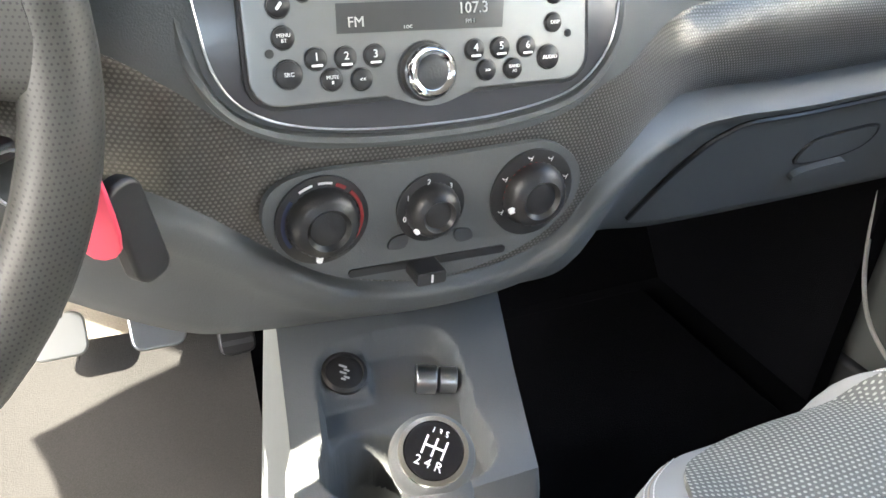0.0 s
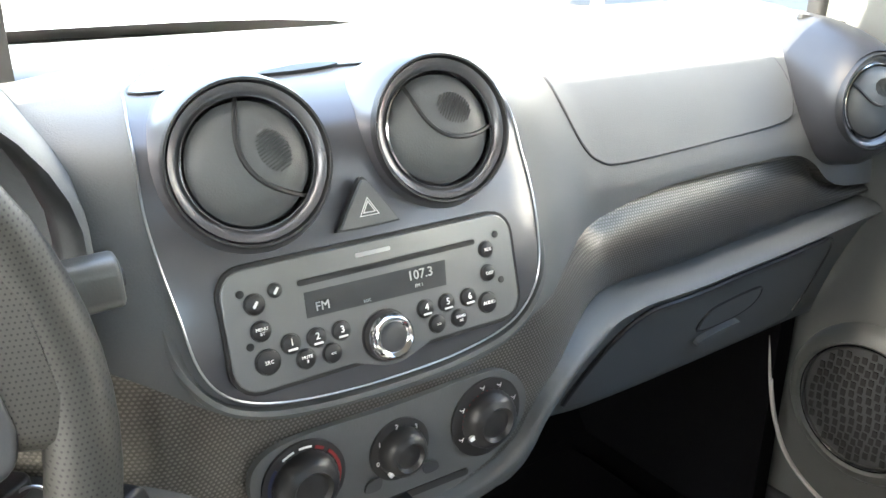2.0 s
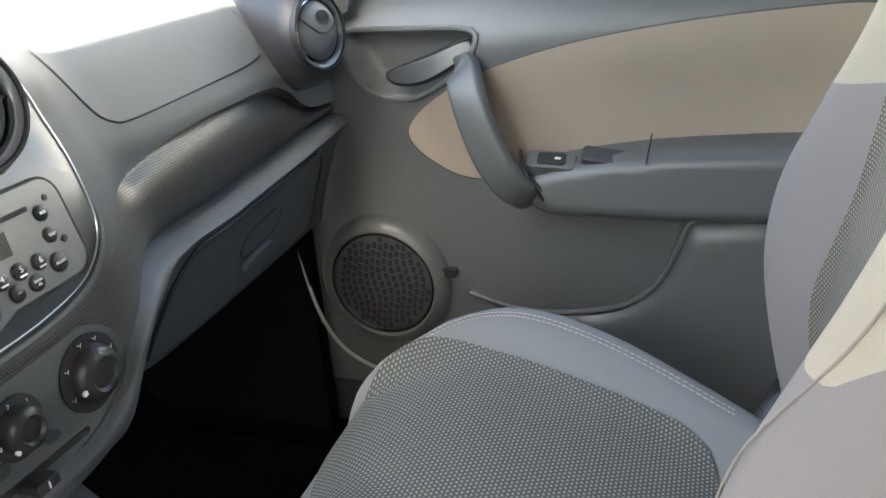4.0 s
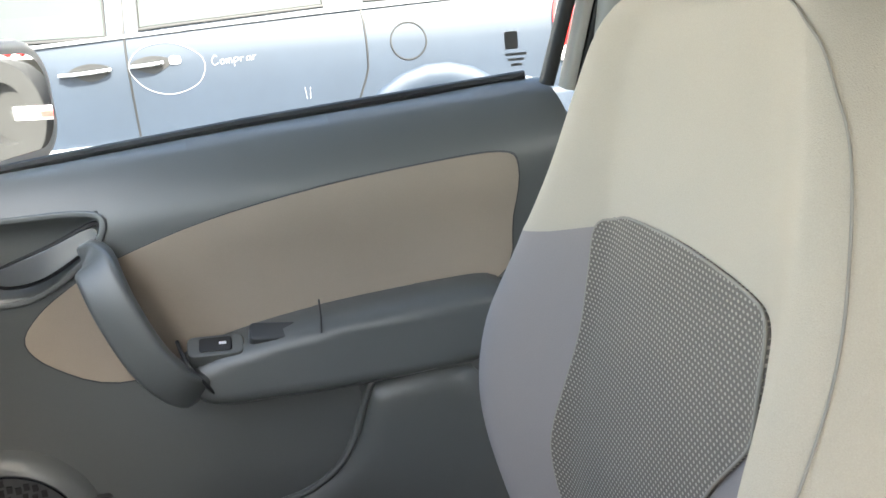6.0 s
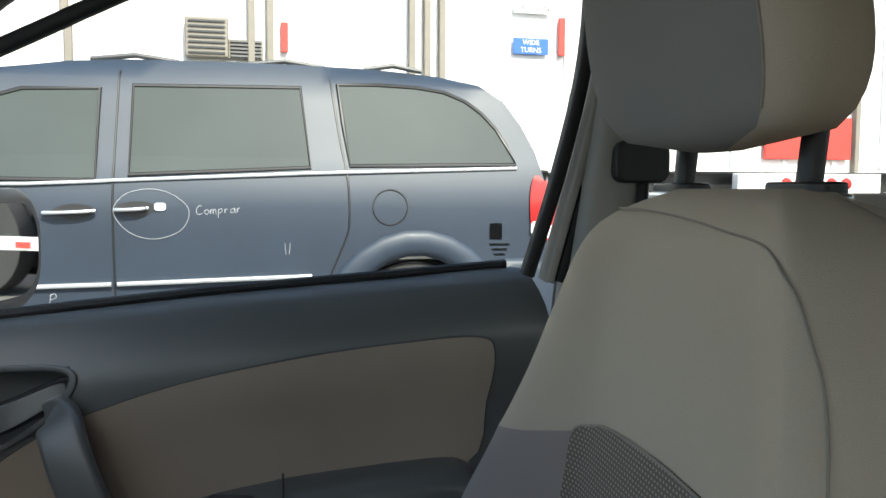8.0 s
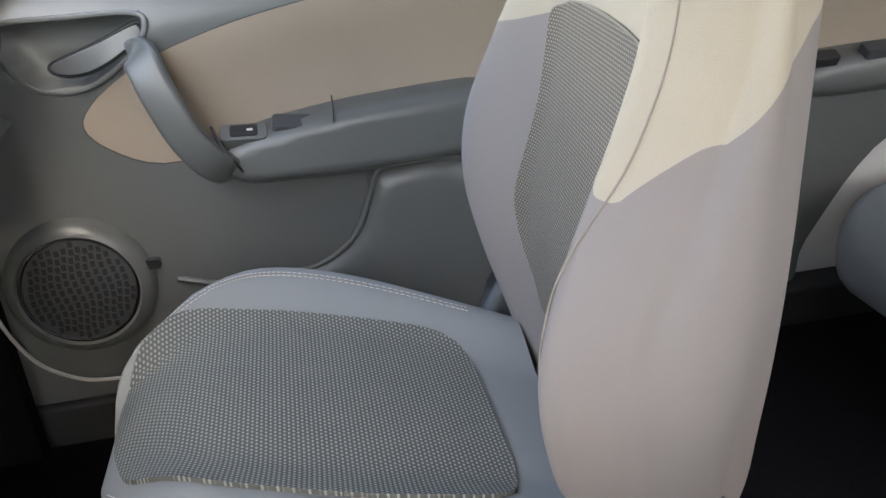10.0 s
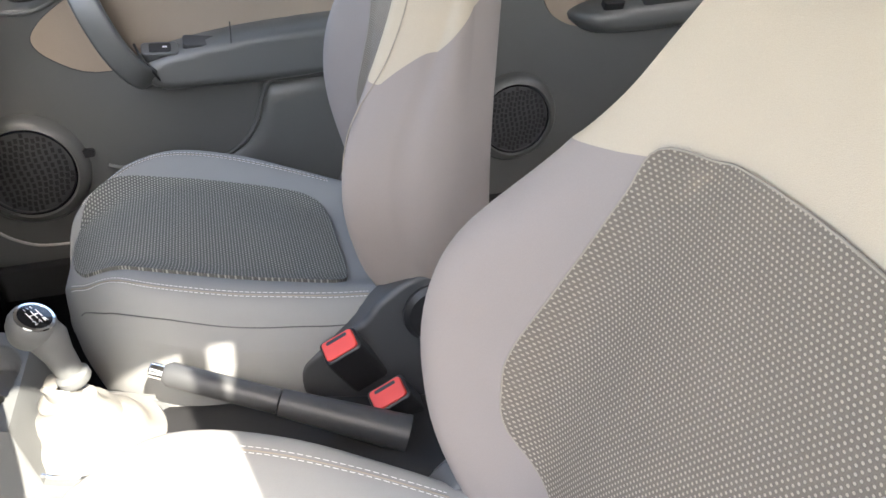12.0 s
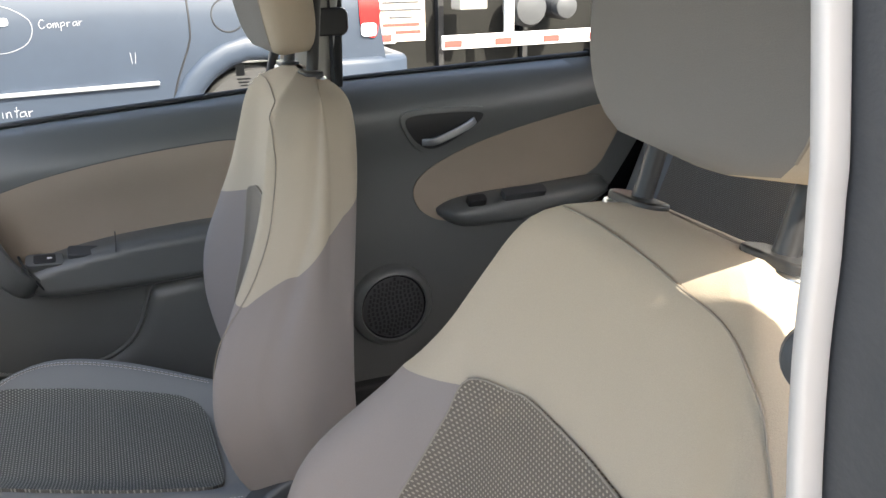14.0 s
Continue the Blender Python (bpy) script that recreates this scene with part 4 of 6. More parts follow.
for a, b in zip(rings, rings[1:]):
    for k in range(36):
        bm.faces.new((a[k], a[(k + 1) % 36], b[(k + 1) % 36], b[k]))
part("boot", bm, M_BOOT, gear, "pleated grey vinyl boot")
foot = [G + Vector((0.072 * math.cos(a), -0.018 + 0.082 * math.sin(a), -0.158 + 0.012 * math.sin(a))) for a in np.linspace(0, 2 * math.pi, 40, endpoint=False)]
part("boot_ring", sweep(foot, disc(0.0022, 6), closed=True), M_CHROME, gear, "thin chrome ring round the boot")

brake = thing("handbrake_lever", "dark grey handbrake lever with chrome release button", "handbrake")
B0, B1 = Vector((-0.052, -0.232, 0.558)), Vector((-0.142, -0.475, 0.487))
d = (B1 - B0).normalized()
part("release_button", sweep([B0 - d * 0.016, B0 + d * 0.004], disc(0.0085, 14)), M_CHROME, brake, "chrome release button", bevel=0.002)
part("grip", sweep([B0, B0 + d * 0.006, B0 + d * 0.06, B0 + d * 0.125], disc(0.0138, 16), scale=lambda q: 0.75 + 0.25 * min(1, q * 4)), M_DARK, brake, "grey hand grip")
part("arm", sweep([B0 + d * 0.127, B0 + d * 0.20, B1], disc(0.0150, 16), scale=lambda q: 1 + 0.4 * q), M_DARK, brake)

for nm, p in (("passenger", (-0.043, -0.422, 0.545)), ("driver", (-0.100, -0.464, 0.510))):
    bu = thing("seat_belt_buckle", "black seat belt buckle with red release button", "buckle", "seat belt buckles")
    zv = Vector((-0.36, 0.40, 0.84)).normalized()
    xv = Vector((0.1, -1, 0.2)).cross(zv).normalized()
    mb = Matrix.Translation(p) @ Matrix((xv, zv.cross(xv), zv)).transposed().to_4x4()
    part("body", plate(rounded(0.032, 0.046, 0.006), mb, 0.085, 0.004), M_BLACK, bu, bevel=0.003)
    part("strap", sweep([mb @ Vector((0, 0, -0.075)), mb @ Vector((0, 0, -0.14))], rounded(0.006, 0.026, 0.002, 3)), M_BELT, bu, "black buckle strap")
    part("red_button", plate(rounded(0.026, 0.040, 0.005), mb, 0.012, 0.0065), M_BUCKLE, bu, "red release button", bevel=0.002)
    part("slot", plate(rounded(0.004, 0.026, 0.0015), mb @ Matrix.Translation((-0.008, 0, 0)), 0.001, 0.0071), M_BLACK, bu)


# ---- front seats ----
BZ = (0.44, 0.50, 0.56, 0.62, 0.70, 0.78, 0.85, 0.92, 0.98, 1.03, 1.055, 1.068)
BW = (0.13, 0.165, 0.195, 0.215, 0.236, 0.236, 0.220, 0.202, 0.182, 0.155, 0.128, 0.07)
BY = (-0.535, -0.53, -0.526, -0.521, -0.520, -0.531, -0.543, -0.554, -0.561, -0.566, -0.576, -0.60)
BT = (0.10, 0.11, 0.115, 0.115, 0.112, 0.104, 0.10, 0.098, 0.098, 0.094, 0.075, 0.03)
BB = (0.0, 0.01, 0.020, 0.032, 0.046, 0.049, 0.038, 0.026, 0.018, 0.010, 0.002, 0.0)


PUFF = [0.0, 0.0]
SPLIT_UP = [0.0]


def back_w(x, z):
    """Half width of the backrest, wider on the door side low down."""
    return curve(z, BZ, BW) * (curve(z, (0.50, 0.60, 0.70, 0.85, 1.0), (1.0, 1.15, 1.22, 1.12, 1.0)) if x > 0 else 1.0)


def back_front(x, z):
    """y of the backrest's front face at x from the seat's middle and height z."""
    w = back_w(x, z)
    q = min(1.0, abs(x) / w)
    bulge = curve(z, BZ, BB) * (smoothstep(0.35, 0.78, q) if x > 0 else smoothstep(0.52, 0.88, q))
    if x > 0:
        bulge += PUFF[0] * smoothstep(0.45, 0.82, q) * smoothstep(0.48, 0.64, z) * smoothstep(0.95, 0.76, z)
    else:
        bulge += PUFF[1] * smoothstep(0.58, 0.88, q) * smoothstep(0.50, 0.62, z) * smoothstep(0.93, 0.72, z)
    edge = curve(z, BZ, BT) * 0.5 * max(0, (q - 0.82) / 0.18) ** 2.2
    return curve(z, BZ, BY) + bulge - edge - 0.004 * (1 - q * q) - 0.07 * x


def back_place(cx):
    def place(x, z, out):
        e = 0.004
        fx = (back_front(x + e, z) - back_front(x - e, z)) / (2 * e)
        fz = (back_front(x, z + e) - back_front(x, z - e)) / (2 * e)
        return Vector((cx + x, back_front(x, z), z)) + Vector((-fx, 1, -fz)).normalized() * out
    return place


CY = (-0.092, -0.099, -0.116, -0.145, -0.18, -0.245, -0.34, -0.44, -0.52)
CW = (0.02, 0.045, 0.075, 0.115, 0.182, 0.250, 0.262, 0.235, 0.20)
CN = (0.06, 0.10, 0.145, 0.190, 0.222, 0.246, 0.240, 0.205, 0.17)


def cushion_w(x, y):
    """Half width of the cushion, with a rounder front corner on the door side."""
    return curve(-y, [-v for v in CY], CW if x > 0 else CN)


CZ = (0.50, 0.535, 0.56, 0.576, 0.585, 0.582, 0.566, 0.545, 0.53)


def cushion_top(x, y):
    w = cushion_w(x, y)
    q = min(1.0, abs(x) / w)
    return curve(-y, [-v for v in CY], CZ) + 0.026 * smoothstep(0.40, 0.8, q) * (1.0 if x > 0 else smoothstep(0.11, 0.20, -y)) - 0.055 * max(0, (q - 0.82) / 0.18) ** 2.3


def lean_x(y):
    return 0.25 * (y + 0.45)


def cushion_place(cx):
    def place(x, y, out):
        return Vector((cx + lean_x(y) + x, y, cushion_top(x, y) + out))
    return place


def split_height(x, w, front):
    """Height of the seam between the grey lower and the beige upper cloth round the backrest."""
    q, up = abs(x) / max(w, 1e-3), SPLIT_UP[0]
    if front and x >= 0:
        return up + interp(q, (0.0, 0.40, 0.47, 0.66, 1.0), (0.905, 0.900, 0.890, 0.878, 0.862))
    if front:
        return up + interp(q, (0.0, 0.50, 0.66, 0.74, 0.80, 0.86, 0.92, 1.0), (0.90, 0.895, 0.885, 0.862, 0.846, 0.836, 0.834, 0.866))
    if x >= 0:
        return up + interp(q, (0.0, 0.7, 1.0), (0.925, 0.915, 0.86))
    return up + interp(q, (0.0, 0.8, 0.93, 1.0), (0.935, 0.93, 0.92, 0.905))


def dashes(path, length, gap, r, parent, mat, name="stitching"):
    """A run of single stitches along a path."""
    bm = bmesh.new()
    run, on = 0.0, True
    for a, b in zip(path, path[1:]):
        seg = (b - a).length
        n = max(1, round(seg / (length + gap)))
        for k in range(n):
            p, q = a.lerp(b, k / n), a.lerp(b, (k + length / (length + gap)) / n)
            dd = (q - p).normalized()
            s = dd.cross(Vector((0, 0, 1)))
            s = s.normalized() * r if s.length > 1e-4 else Vector((r, 0, 0))
            u = dd.cross(s)
            vs = [bm.verts.new(e + o) for e in (p, q) for o in (s, u, -s, -u)]
            for i in range(4):
                bm.faces.new((vs[i], vs[(i + 1) % 4], vs[4 + (i + 1) % 4], vs[4 + i]))
    return part(name, bm, mat, parent)


def front_seat(cx, lean, shift, rise, name, label):
    seat = thing(name, label, "car seat", "front seats")
    PUFF[:] = (0.045, 0.0) if lean else (0.006, 0.022)
    SPLIT_UP[0] = 0.019 if lean else 0.0
    # backrest: rows that bend so that one of them runs along the cloth seam
    n, bm, rows = 168, bmesh.new(), []
    us = np.linspace(0, 1, 61)
    for u in us:
        row = []
        for k in range(n):
            a = 2 * math.pi * k / n
            ca, sa = math.cos(a), math.sin(a)
            x01 = math.copysign(abs(ca) ** 0.55, ca)
            front = sa >= 0
            zs = split_height(x01, 1.0, front)
            z = BZ[0] + (zs - BZ[0]) * (u / 0.6) if u <= 0.6 else zs + (BZ[-1] - zs) * ((u - 0.6) / 0.4)
            w, t = back_w(x01, z), curve(z, BZ, BT)
            x = x01 * w
            if front:
                y = back_front(x, z)
                y = y - (1 - min(1, abs(sa) / 0.12)) * 0.01
            else:
                q = abs(x01)
                y = curve(z, BZ, BY) - t * (1 - 0.45 * max(0, (q - 0.7) / 0.3) ** 2) - 0.07 * x
            row.append(Vector((cx + x, y, z)))
            if k in (n // 2, n - 1):
                # rounded flank between the front and the back
                row.append(k)
        full = []
        for i, p in enumerate(row):
            if not isinstance(p, int):
                full.append(p)
                continue
            a, b = row[i - 1], row[(i + 1) % len(row)]
            side = -1.0 if p == n // 2 else 1.0
            swell = 0.012 * min(1.0, (a - b).length / 0.06)
            if p == n // 2:
                b = b if not isinstance(b, int) else a
            for q in np.linspace(0, 1, 12)[1:-1]:
                full.append(a.lerp(b, q) + Vector((side * swell * (1 - abs(2 * q - 1) ** 2.6), 0, 0)))
        rows.append([bm.verts.new(p) for p in full])
    m = len(rows[0])
    for j in range(len(rows) - 1):
        for k in range(m):
            f = bm.faces.new((rows[j][k], rows[j][(k + 1) % m], rows[j + 1][(k + 1) % m], rows[j + 1][k]))
            f.material_index = 1 if us[j] + 0.01 >= 0.6 else 0
    for k in range(6):
        bmesh.ops.smooth_vert(bm, verts=[v for row in rows[1:-1] for v in row], factor=0.5, use_axis_x=True, use_axis_y=True, use_axis_z=False)
    bm.faces.new(rows[0][::-1])
    f = bm.faces.new(rows[-1])
    f.material_index = 1
    back = part("backrest", bm, [M_GREYCLOTH, M_BEIGE], seat, "beige upper and mauve-grey lower cloth backrest", angle=75)
    bp = back_place(cx)
    net = [(0.108, 0.890), (0.085, 0.899), (0.06, 0.9045), (0.0, 0.907), (-0.043, 0.906), (-0.09, 0.903), (-0.12, 0.898), (-0.137, 0.889), (-0.141, 0.872), (-0.132, 0.845), (-0.113, 0.82), (-0.094, 0.795), (-0.076, 0.76), (-0.047, 0.7066), (-0.015, 0.665), (0.02, 0.633), (0.05, 0.612), (0.075, 0.611), (0.10, 0.63), (0.124, 0.6565), (0.138, 0.692), (0.138, 0.722), (0.126, 0.77), (0.116, 0.81), (0.112, 0.855)]
    if lean:
        net = [(a + (0.010 * smoothstep(0.90, 0.80, b) * smoothstep(0.61, 0.66, b) + 0.018 if a > 0.1 else 0.0), b + SPLIT_UP[0] * smoothstep(0.60, 0.85, b)) for a, b in net]
    net = line2(net, 5)
    part("net_insert", drape(net, bp, 0.006, 0.006, 0.0036), M_NET, back, "dark spotted net cloth insert")
    part("insert_piping", sweep([bp(a, b, 0.0030) for a, b in net], disc(0.0010, 6), closed=True, up=Vector((0, 1, 0))), M_SEAM, back)
    path = [bp(p.x, p.y, 0.0001) for p in smooth_line([(0.10, 1.054, 0), (0.06, 1.0535, 0), (0.0, 1.050, 0), (-0.05, 1.045, 0), (-0.104, 1.039, 0), (-0.136, 1.026, 0), (-0.156, 1.0, 0), (-0.170, 0.972, 0), (-0.182, 0.935, 0), (-0.195, 0.885, 0), (-0.202, 0.835, 0), (-0.198, 0.76, 0), (-0.19, 0.68, 0), (-0.17, 0.60, 0)], 8)]
    part("seam", sweep(path, disc(0.0007, 6)), M_SEAM, back)
    leaned = [back]
    # headrest
    hm, seams = headrest_mesh(cx - (0.030 if lean else 0.0), 0.0 if lean else 1.0, 0.018 if lean else 0.0)
    hr = part("headrest", hm, [M_HEADCLOTH, M_BEIGE], seat, "rounded cloth headrest", angle=75)
    for line in seams:
        part("seam", sweep(line, disc(0.0009, 6), up=Vector((0, 1, 0))), M_SEAM, hr)
    leaned.append(hr)
    mid = 0.0 if lean else 0.013
    for dx in (mid - 0.066, mid + 0.066):
        p0 = Vector((cx + dx, -0.618, 1.05))
        leaned.append(part("headrest_post", sweep([p0, p0 + Vector((0, -0.012, 0.11))], disc(0.0075, 10)), M_BLACK, seat, "black headrest post"))
        mg = Matrix.Translation((cx + dx, -0.618, 1.064))
        leaned.append(part("post_guide", plate(rounded(0.050, 0.026, 0.011), mg, 0.012, 0.008), M_BLACK, seat, "black post guide", bevel=0.002))
        leaned.append(part("guide_rim", plate(rounded(0.056, 0.032, 0.014), mg, 0.012, 0.002), M_SATIN, seat, "bright guide rim", bevel=0.003))
    hinge = Matrix.Translation((0, -0.49, 0.60))
    for ob in leaned:
        ob.matrix_local = hinge @ Matrix.Rotation(radians(lean), 4, "X") @ hinge.inverted()
    # cushion
    bm, rows, n = bmesh.new(), [], 144
    for y in [*np.linspace(CY[0], -0.16, 16), *np.linspace(-0.175, CY[-1], 20)]:
        row = []
        for k in range(n // 2 + 1):
            c = -math.cos(math.pi * k / (n // 2))
            x = c * cushion_w(c, y)
            row.append(bm.verts.new((cx + lean_x(y) + x, y, cushion_top(x, y))))
        low = interp(-y, (0.092, 0.11, 0.15, 0.22, 0.30, 0.36), (0.50, 0.468, 0.43, 0.39, 0.355, 0.33))
        for q, xx in ((0.45, 1.02), (1.0, 0.96)):
            wr, wl = cushion_w(1, y), cushion_w(-1, y)
            zt = cushion_top(wr, y)
            row.append(bm.verts.new((cx + lean_x(y) + wr * xx, y, zt + (low - zt) * q)))
            row.insert(0, bm.verts.new((cx + lean_x(y) - wl * xx, y, zt + (low - zt) * q)))
        rows.append(row)
    for a, b in zip(rows, rows[1:]):
        for k in range(len(a) - 1):
            bm.faces.new((a[k], a[k + 1], b[k + 1], b[k]))
    bm.faces.new(rows[0])
    bm.faces.new(rows[-1][::-1])
    cush = part("cushion", bm, M_CUSH, seat, "grey cloth seat cushion", angle=60)
    cush.location = (shift, 0, rise)
    cp = cushion_place(cx)
    net = line2([(-0.105, -0.127), (-0.06, -0.113), (0.0, -0.107), (0.040, -0.115), (0.080, -0.138), (0.116, -0.176), (0.135, -0.24), (0.142, -0.31), (0.142, -0.39), (0.132, -0.435), (0.100, -0.455), (0.0, -0.458), (-0.085, -0.455), (-0.130, -0.436), (-0.146, -0.38), (-0.160, -0.30), (-0.160, -0.20), (-0.138, -0.148)], 5)
    part("cushion_insert", drape(net, cp, 0.006, 0.012, 0.0046), M_NETCUSH, cush, "dark spotted net cushion insert")
    for s in (-1, 1):
        for off in (0.0, 0.007):
            path = [cp(s * (p.x + off), p.y, 0.0012) for p in smooth_line([((0.76 if s > 0 else 0.83) * cushion_w(s, v), v, 0) for v in (-0.118, -0.15, -0.20, -0.25, -0.32, -0.40, -0.47)], 12)]
            dashes(path, 0.0035, 0.0018, 0.00045, cush, M_STITCH)
        path = [cp(s * (p.x + 0.0035), p.y, 0.0002) for p in smooth_line([((0.76 if s > 0 else 0.83) * cushion_w(s, v), v, 0) for v in (-0.118, -0.15, -0.20, -0.25, -0.32, -0.40, -0.47)], 12)]
        part("seam", sweep(path, disc(0.0007, 5)), M_SEAM, cush)
        path = [cp(s * p.x, p.y, 0.0002) for p in smooth_line([(0.955 * cushion_w(s, v), v, 0) for v in (-0.13, -0.17, -0.22, -0.28, -0.34, -0.40, -0.46)], 8)]
        part("side_seam", sweep(path, disc(0.0009, 5)), M_DARK, cush)
        # recliner cover and base rail
        part("recliner_cover", sweep(smooth_line([Vector((cx + s * 0.18, -0.45, 0.42)), Vector((cx + s * 0.19, -0.50, 0.475)), Vector((cx + s * 0.20, -0.535, 0.54)), Vector((cx + s * 0.195, -0.555, 0.60))], 6), rounded(0.036, 0.10, 0.017, 5), scale=lambda q: 0.6 + 0.4 * math.sin(math.pi * min(1, q * 1.1))), M_DARK, seat, "black recliner cover", bevel=0.004)
        part("recliner_dial", spin([(0.04, -0.01), (0.04, 0.008), (0.034, 0.014), (0.0, 0.016)], Matrix.Translation((cx + s * 0.210, -0.54, 0.555)) @ Matrix.Rotation(s * radians(90), 4, "Y"), 28), M_BLACK, seat)
        if (s < 0) == (cx > 0):
            cover = line2([(-0.372, 0.50), (-0.40, 0.525), (-0.45, 0.553), (-0.475, 0.58), (-0.52, 0.605), (-0.575, 0.60), (-0.60, 0.52), (-0.58, 0.44), (-0.42, 0.425), (-0.375, 0.455)], 4)
            part("side_cover", plate(cover, Matrix(((0, 0, s, cx + s * 0.214), (1, 0, 0, 0), (0, 1, 0, 0), (0, 0, 0, 1))), 0.04, 0.0), M_DARK, seat, "dark plastic seat side cover", bevel=0.008)
        part("base_rail", box((cx + 0.05 + s * 0.15, -0.30, 0.31), (0.04, 0.42, 0.05)), M_BLACK, seat)
    return seat


def headrest_mesh(cx, taper, rise):
    """A headrest cushion; taper widens its foot on the inner side."""
    bm, rows, n = bmesh.new(), [], 56
    for u in np.linspace(0, 1, 25):
        v = 2 * u - 1
        s = (1 - abs(v) ** 3.2) ** (1 / 3.2) if abs(v) < 1 else 0.0
        z = 1.090 + rise + 0.211 * u
        row = []
        for k in range(n):
            a = 2 * math.pi * k / n
            ca, sa = math.cos(a), math.sin(a)
            w, t = (0.119 - 0.012 * u) * (0.12 + 0.88 * s), 0.042 * (0.15 + 0.85 * s)
            x = math.copysign(abs(ca) ** 0.55, ca) * w
            y = math.copysign(abs(sa) ** 0.75, sa) * t
            if ca < 0:
                x -= taper * (0.016 - 0.030 * u) * abs(ca) ** 0.8
            if sa > 0:
                y -= 0.010 * (1 - (x / max(w, 1e-3)) ** 2) * s
            row.append(bm.verts.new((cx + x, -0.592 + y + 0.030 * u, z)))
        rows.append(row)
    for a, b in zip(rows, rows[1:]):
        for k in range(n):
            f = bm.faces.new((a[k], a[(k + 1) % n], b[(k + 1) % n], b[k]))
            f.material_index = 0 if 2 < k < n // 2 - 7 else 1
    bm.faces.new(rows[0][::-1])
    bm.faces.new(rows[-1])
    seam = [[r[k].co.copy() for r in rows[2:-2]] for k in (3, n // 2 - 7)]
    return bm, seam


front_seat(SEAT_P, 0.0, 0.0, 0.0, "passenger_seat", "beige and grey cloth front passenger seat with spotted insert")
front_seat(SEAT_D, SEAT_BACK, 0.0, 0.015, "driver_seat", "beige and grey cloth driver seat with spotted insert")

# ---- rear bench ----
rear = thing("rear_bench_seat", "grey cloth rear bench with spotted net backrest", "rear seat")
part("cushion", sweep([Vector((-0.72, -1.30, 0.45)), Vector((0.60, -1.30, 0.45))], [(a, b) for a, b in rounded(0.44, 0.20, 0.09, 6)]), M_CUSH, rear, "grey rear bench cushion", bevel=0.03, segments=4)
mb = Matrix.Translation((0, -1.50, 0.80)) @ Matrix.Rotation(radians(22 - 90), 4, "X")
part("backrest", plate(rounded(1.36, 0.62, 0.08, 5), mb, 0.12, 0.0), M_CUSH, rear, "grey rear backrest", bevel=0.02)
for x in (-0.35, 0.32):
    part("backrest_insert", plate(rounded(0.46, 0.50, 0.06, 5), mb @ Matrix.Translation((x, 0, 0)), 0.004, 0.004), M_NET, rear, "spotted net insert")
for x in (-0.35, 0.32):
    part("rear_headrest", plate(rounded(0.26, 0.13, 0.05, 5), mb @ Matrix.Translation((x, -0.40, -0.02)), 0.08, 0.02), M_GREYCLOTH, rear, bevel=0.02)


# ---- doors ----
def door_fn(x0, waist):
    """Face of a door trim: a rounded shoulder below the window line, upright further down."""
    def door_x(y, z):
        d = waist(y) - z
        return x0 + curve(d, (-0.01, 0.0, 0.006, 0.014, 0.026, 0.045, 0.075, 0.11, 0.16, 0.23, 0.35, 0.55, 0.70), (0.055, 0.038, 0.029, 0.020, 0.010, -0.002, -0.012, -0.011, 0.0, 0.004, 0.0, 0.0, 0.012))
    return door_x


def front_waist(y):
    return interp(y, (-0.66, -0.50, -0.30, -0.10, 0.12, 0.20), (0.969, 0.959, 0.945, 0.927, 0.905, 0.895))


def rear_waist(y):
    return interp(y, (-1.56, -1.38, -1.10, -0.82), (0.996, 0.995, 0.987, 0.978))


def door_place(fx):

    def place(y, z, out):
        return Vector((fx(y, z) - out, y, z))
    return place


def bulge_panel(outline, place, height, step=0.012, rim=0.012):
    """A puffed panel: rises by height within rim metres of its outline."""
    pts = [Vector((a, b)) for a, b in outline]

    def away(p):
        best = 9.0
        for a, b in zip(pts, pts[1:] + pts[:1]):
            ab = b - a
            t = max(0, min(1, (p - a).dot(ab) / max(ab.length_squared, 1e-9)))
            best = min(best, (p - a - ab * t).length)
        return best

    def lifted(a, b, out):
        q = min(1, away(Vector((a, b))) / rim)
        return place(a, b, out + height * math.sqrt(max(0, 1 - (1 - q) ** 2)))
    return drape(outline, lifted, 0.003, step)


def speaker(centre, r, parent):
    m = Matrix.Translation(centre) @ Matrix.Rotation(radians(-90), 4, "Y")
    sp = part("speaker_pod", spin([(r * 1.36, -0.02), (r * 1.30, 0.004), (r * 1.2, 0.014), (r * 1.08, 0.017), (r * 1.03, 0.010)], m, 48), M_DOOR, parent, "round speaker pod")
    part("speaker_ring", spin([(r * 1.045, 0.010), (r * 1.035, 0.0135), (r * 1.01, 0.0135), (r * 1.0, 0.010)], m, 48), M_CHROME, sp, "satin metal ring")
    part("grille", spin([(r * 1.0, 0.004), (r * 0.97, 0.009), (r * 0.6, 0.013), (0, 0.0145)], m, 48), M_DARK, sp)
    bm = bmesh.new()
    p = r / 6.6
    for j in range(-8, 9):
        for i in range(-8, 9):
            x, y = (i + 0.25 * (j % 2)) * p, j * p * 0.86 + 0.32 * p * math.sin(i * 0.8 + j * 0.35)
            q = math.hypot(x, y) / r
            if q < 0.92:
                add_box(bm, (x, y, 0.0147 - 0.0042 * q * q), (p * 0.70, p * 0.50, 0.0016))
    bm.transform(m)
    part("grille_holes", bm, M_RUBBER, sp, smooth=False)["kind"] = "stuff"
    return sp


def pull_bar(pts, w, d, parent, mat, name="pull_handle", label="", up=(1, 0, 0)):
    return part(name, sweep(smooth_line(pts, 6), rounded(w, d, min(w, d) * 0.26, 4), up=Vector(up)), mat, parent, label, angle=60)


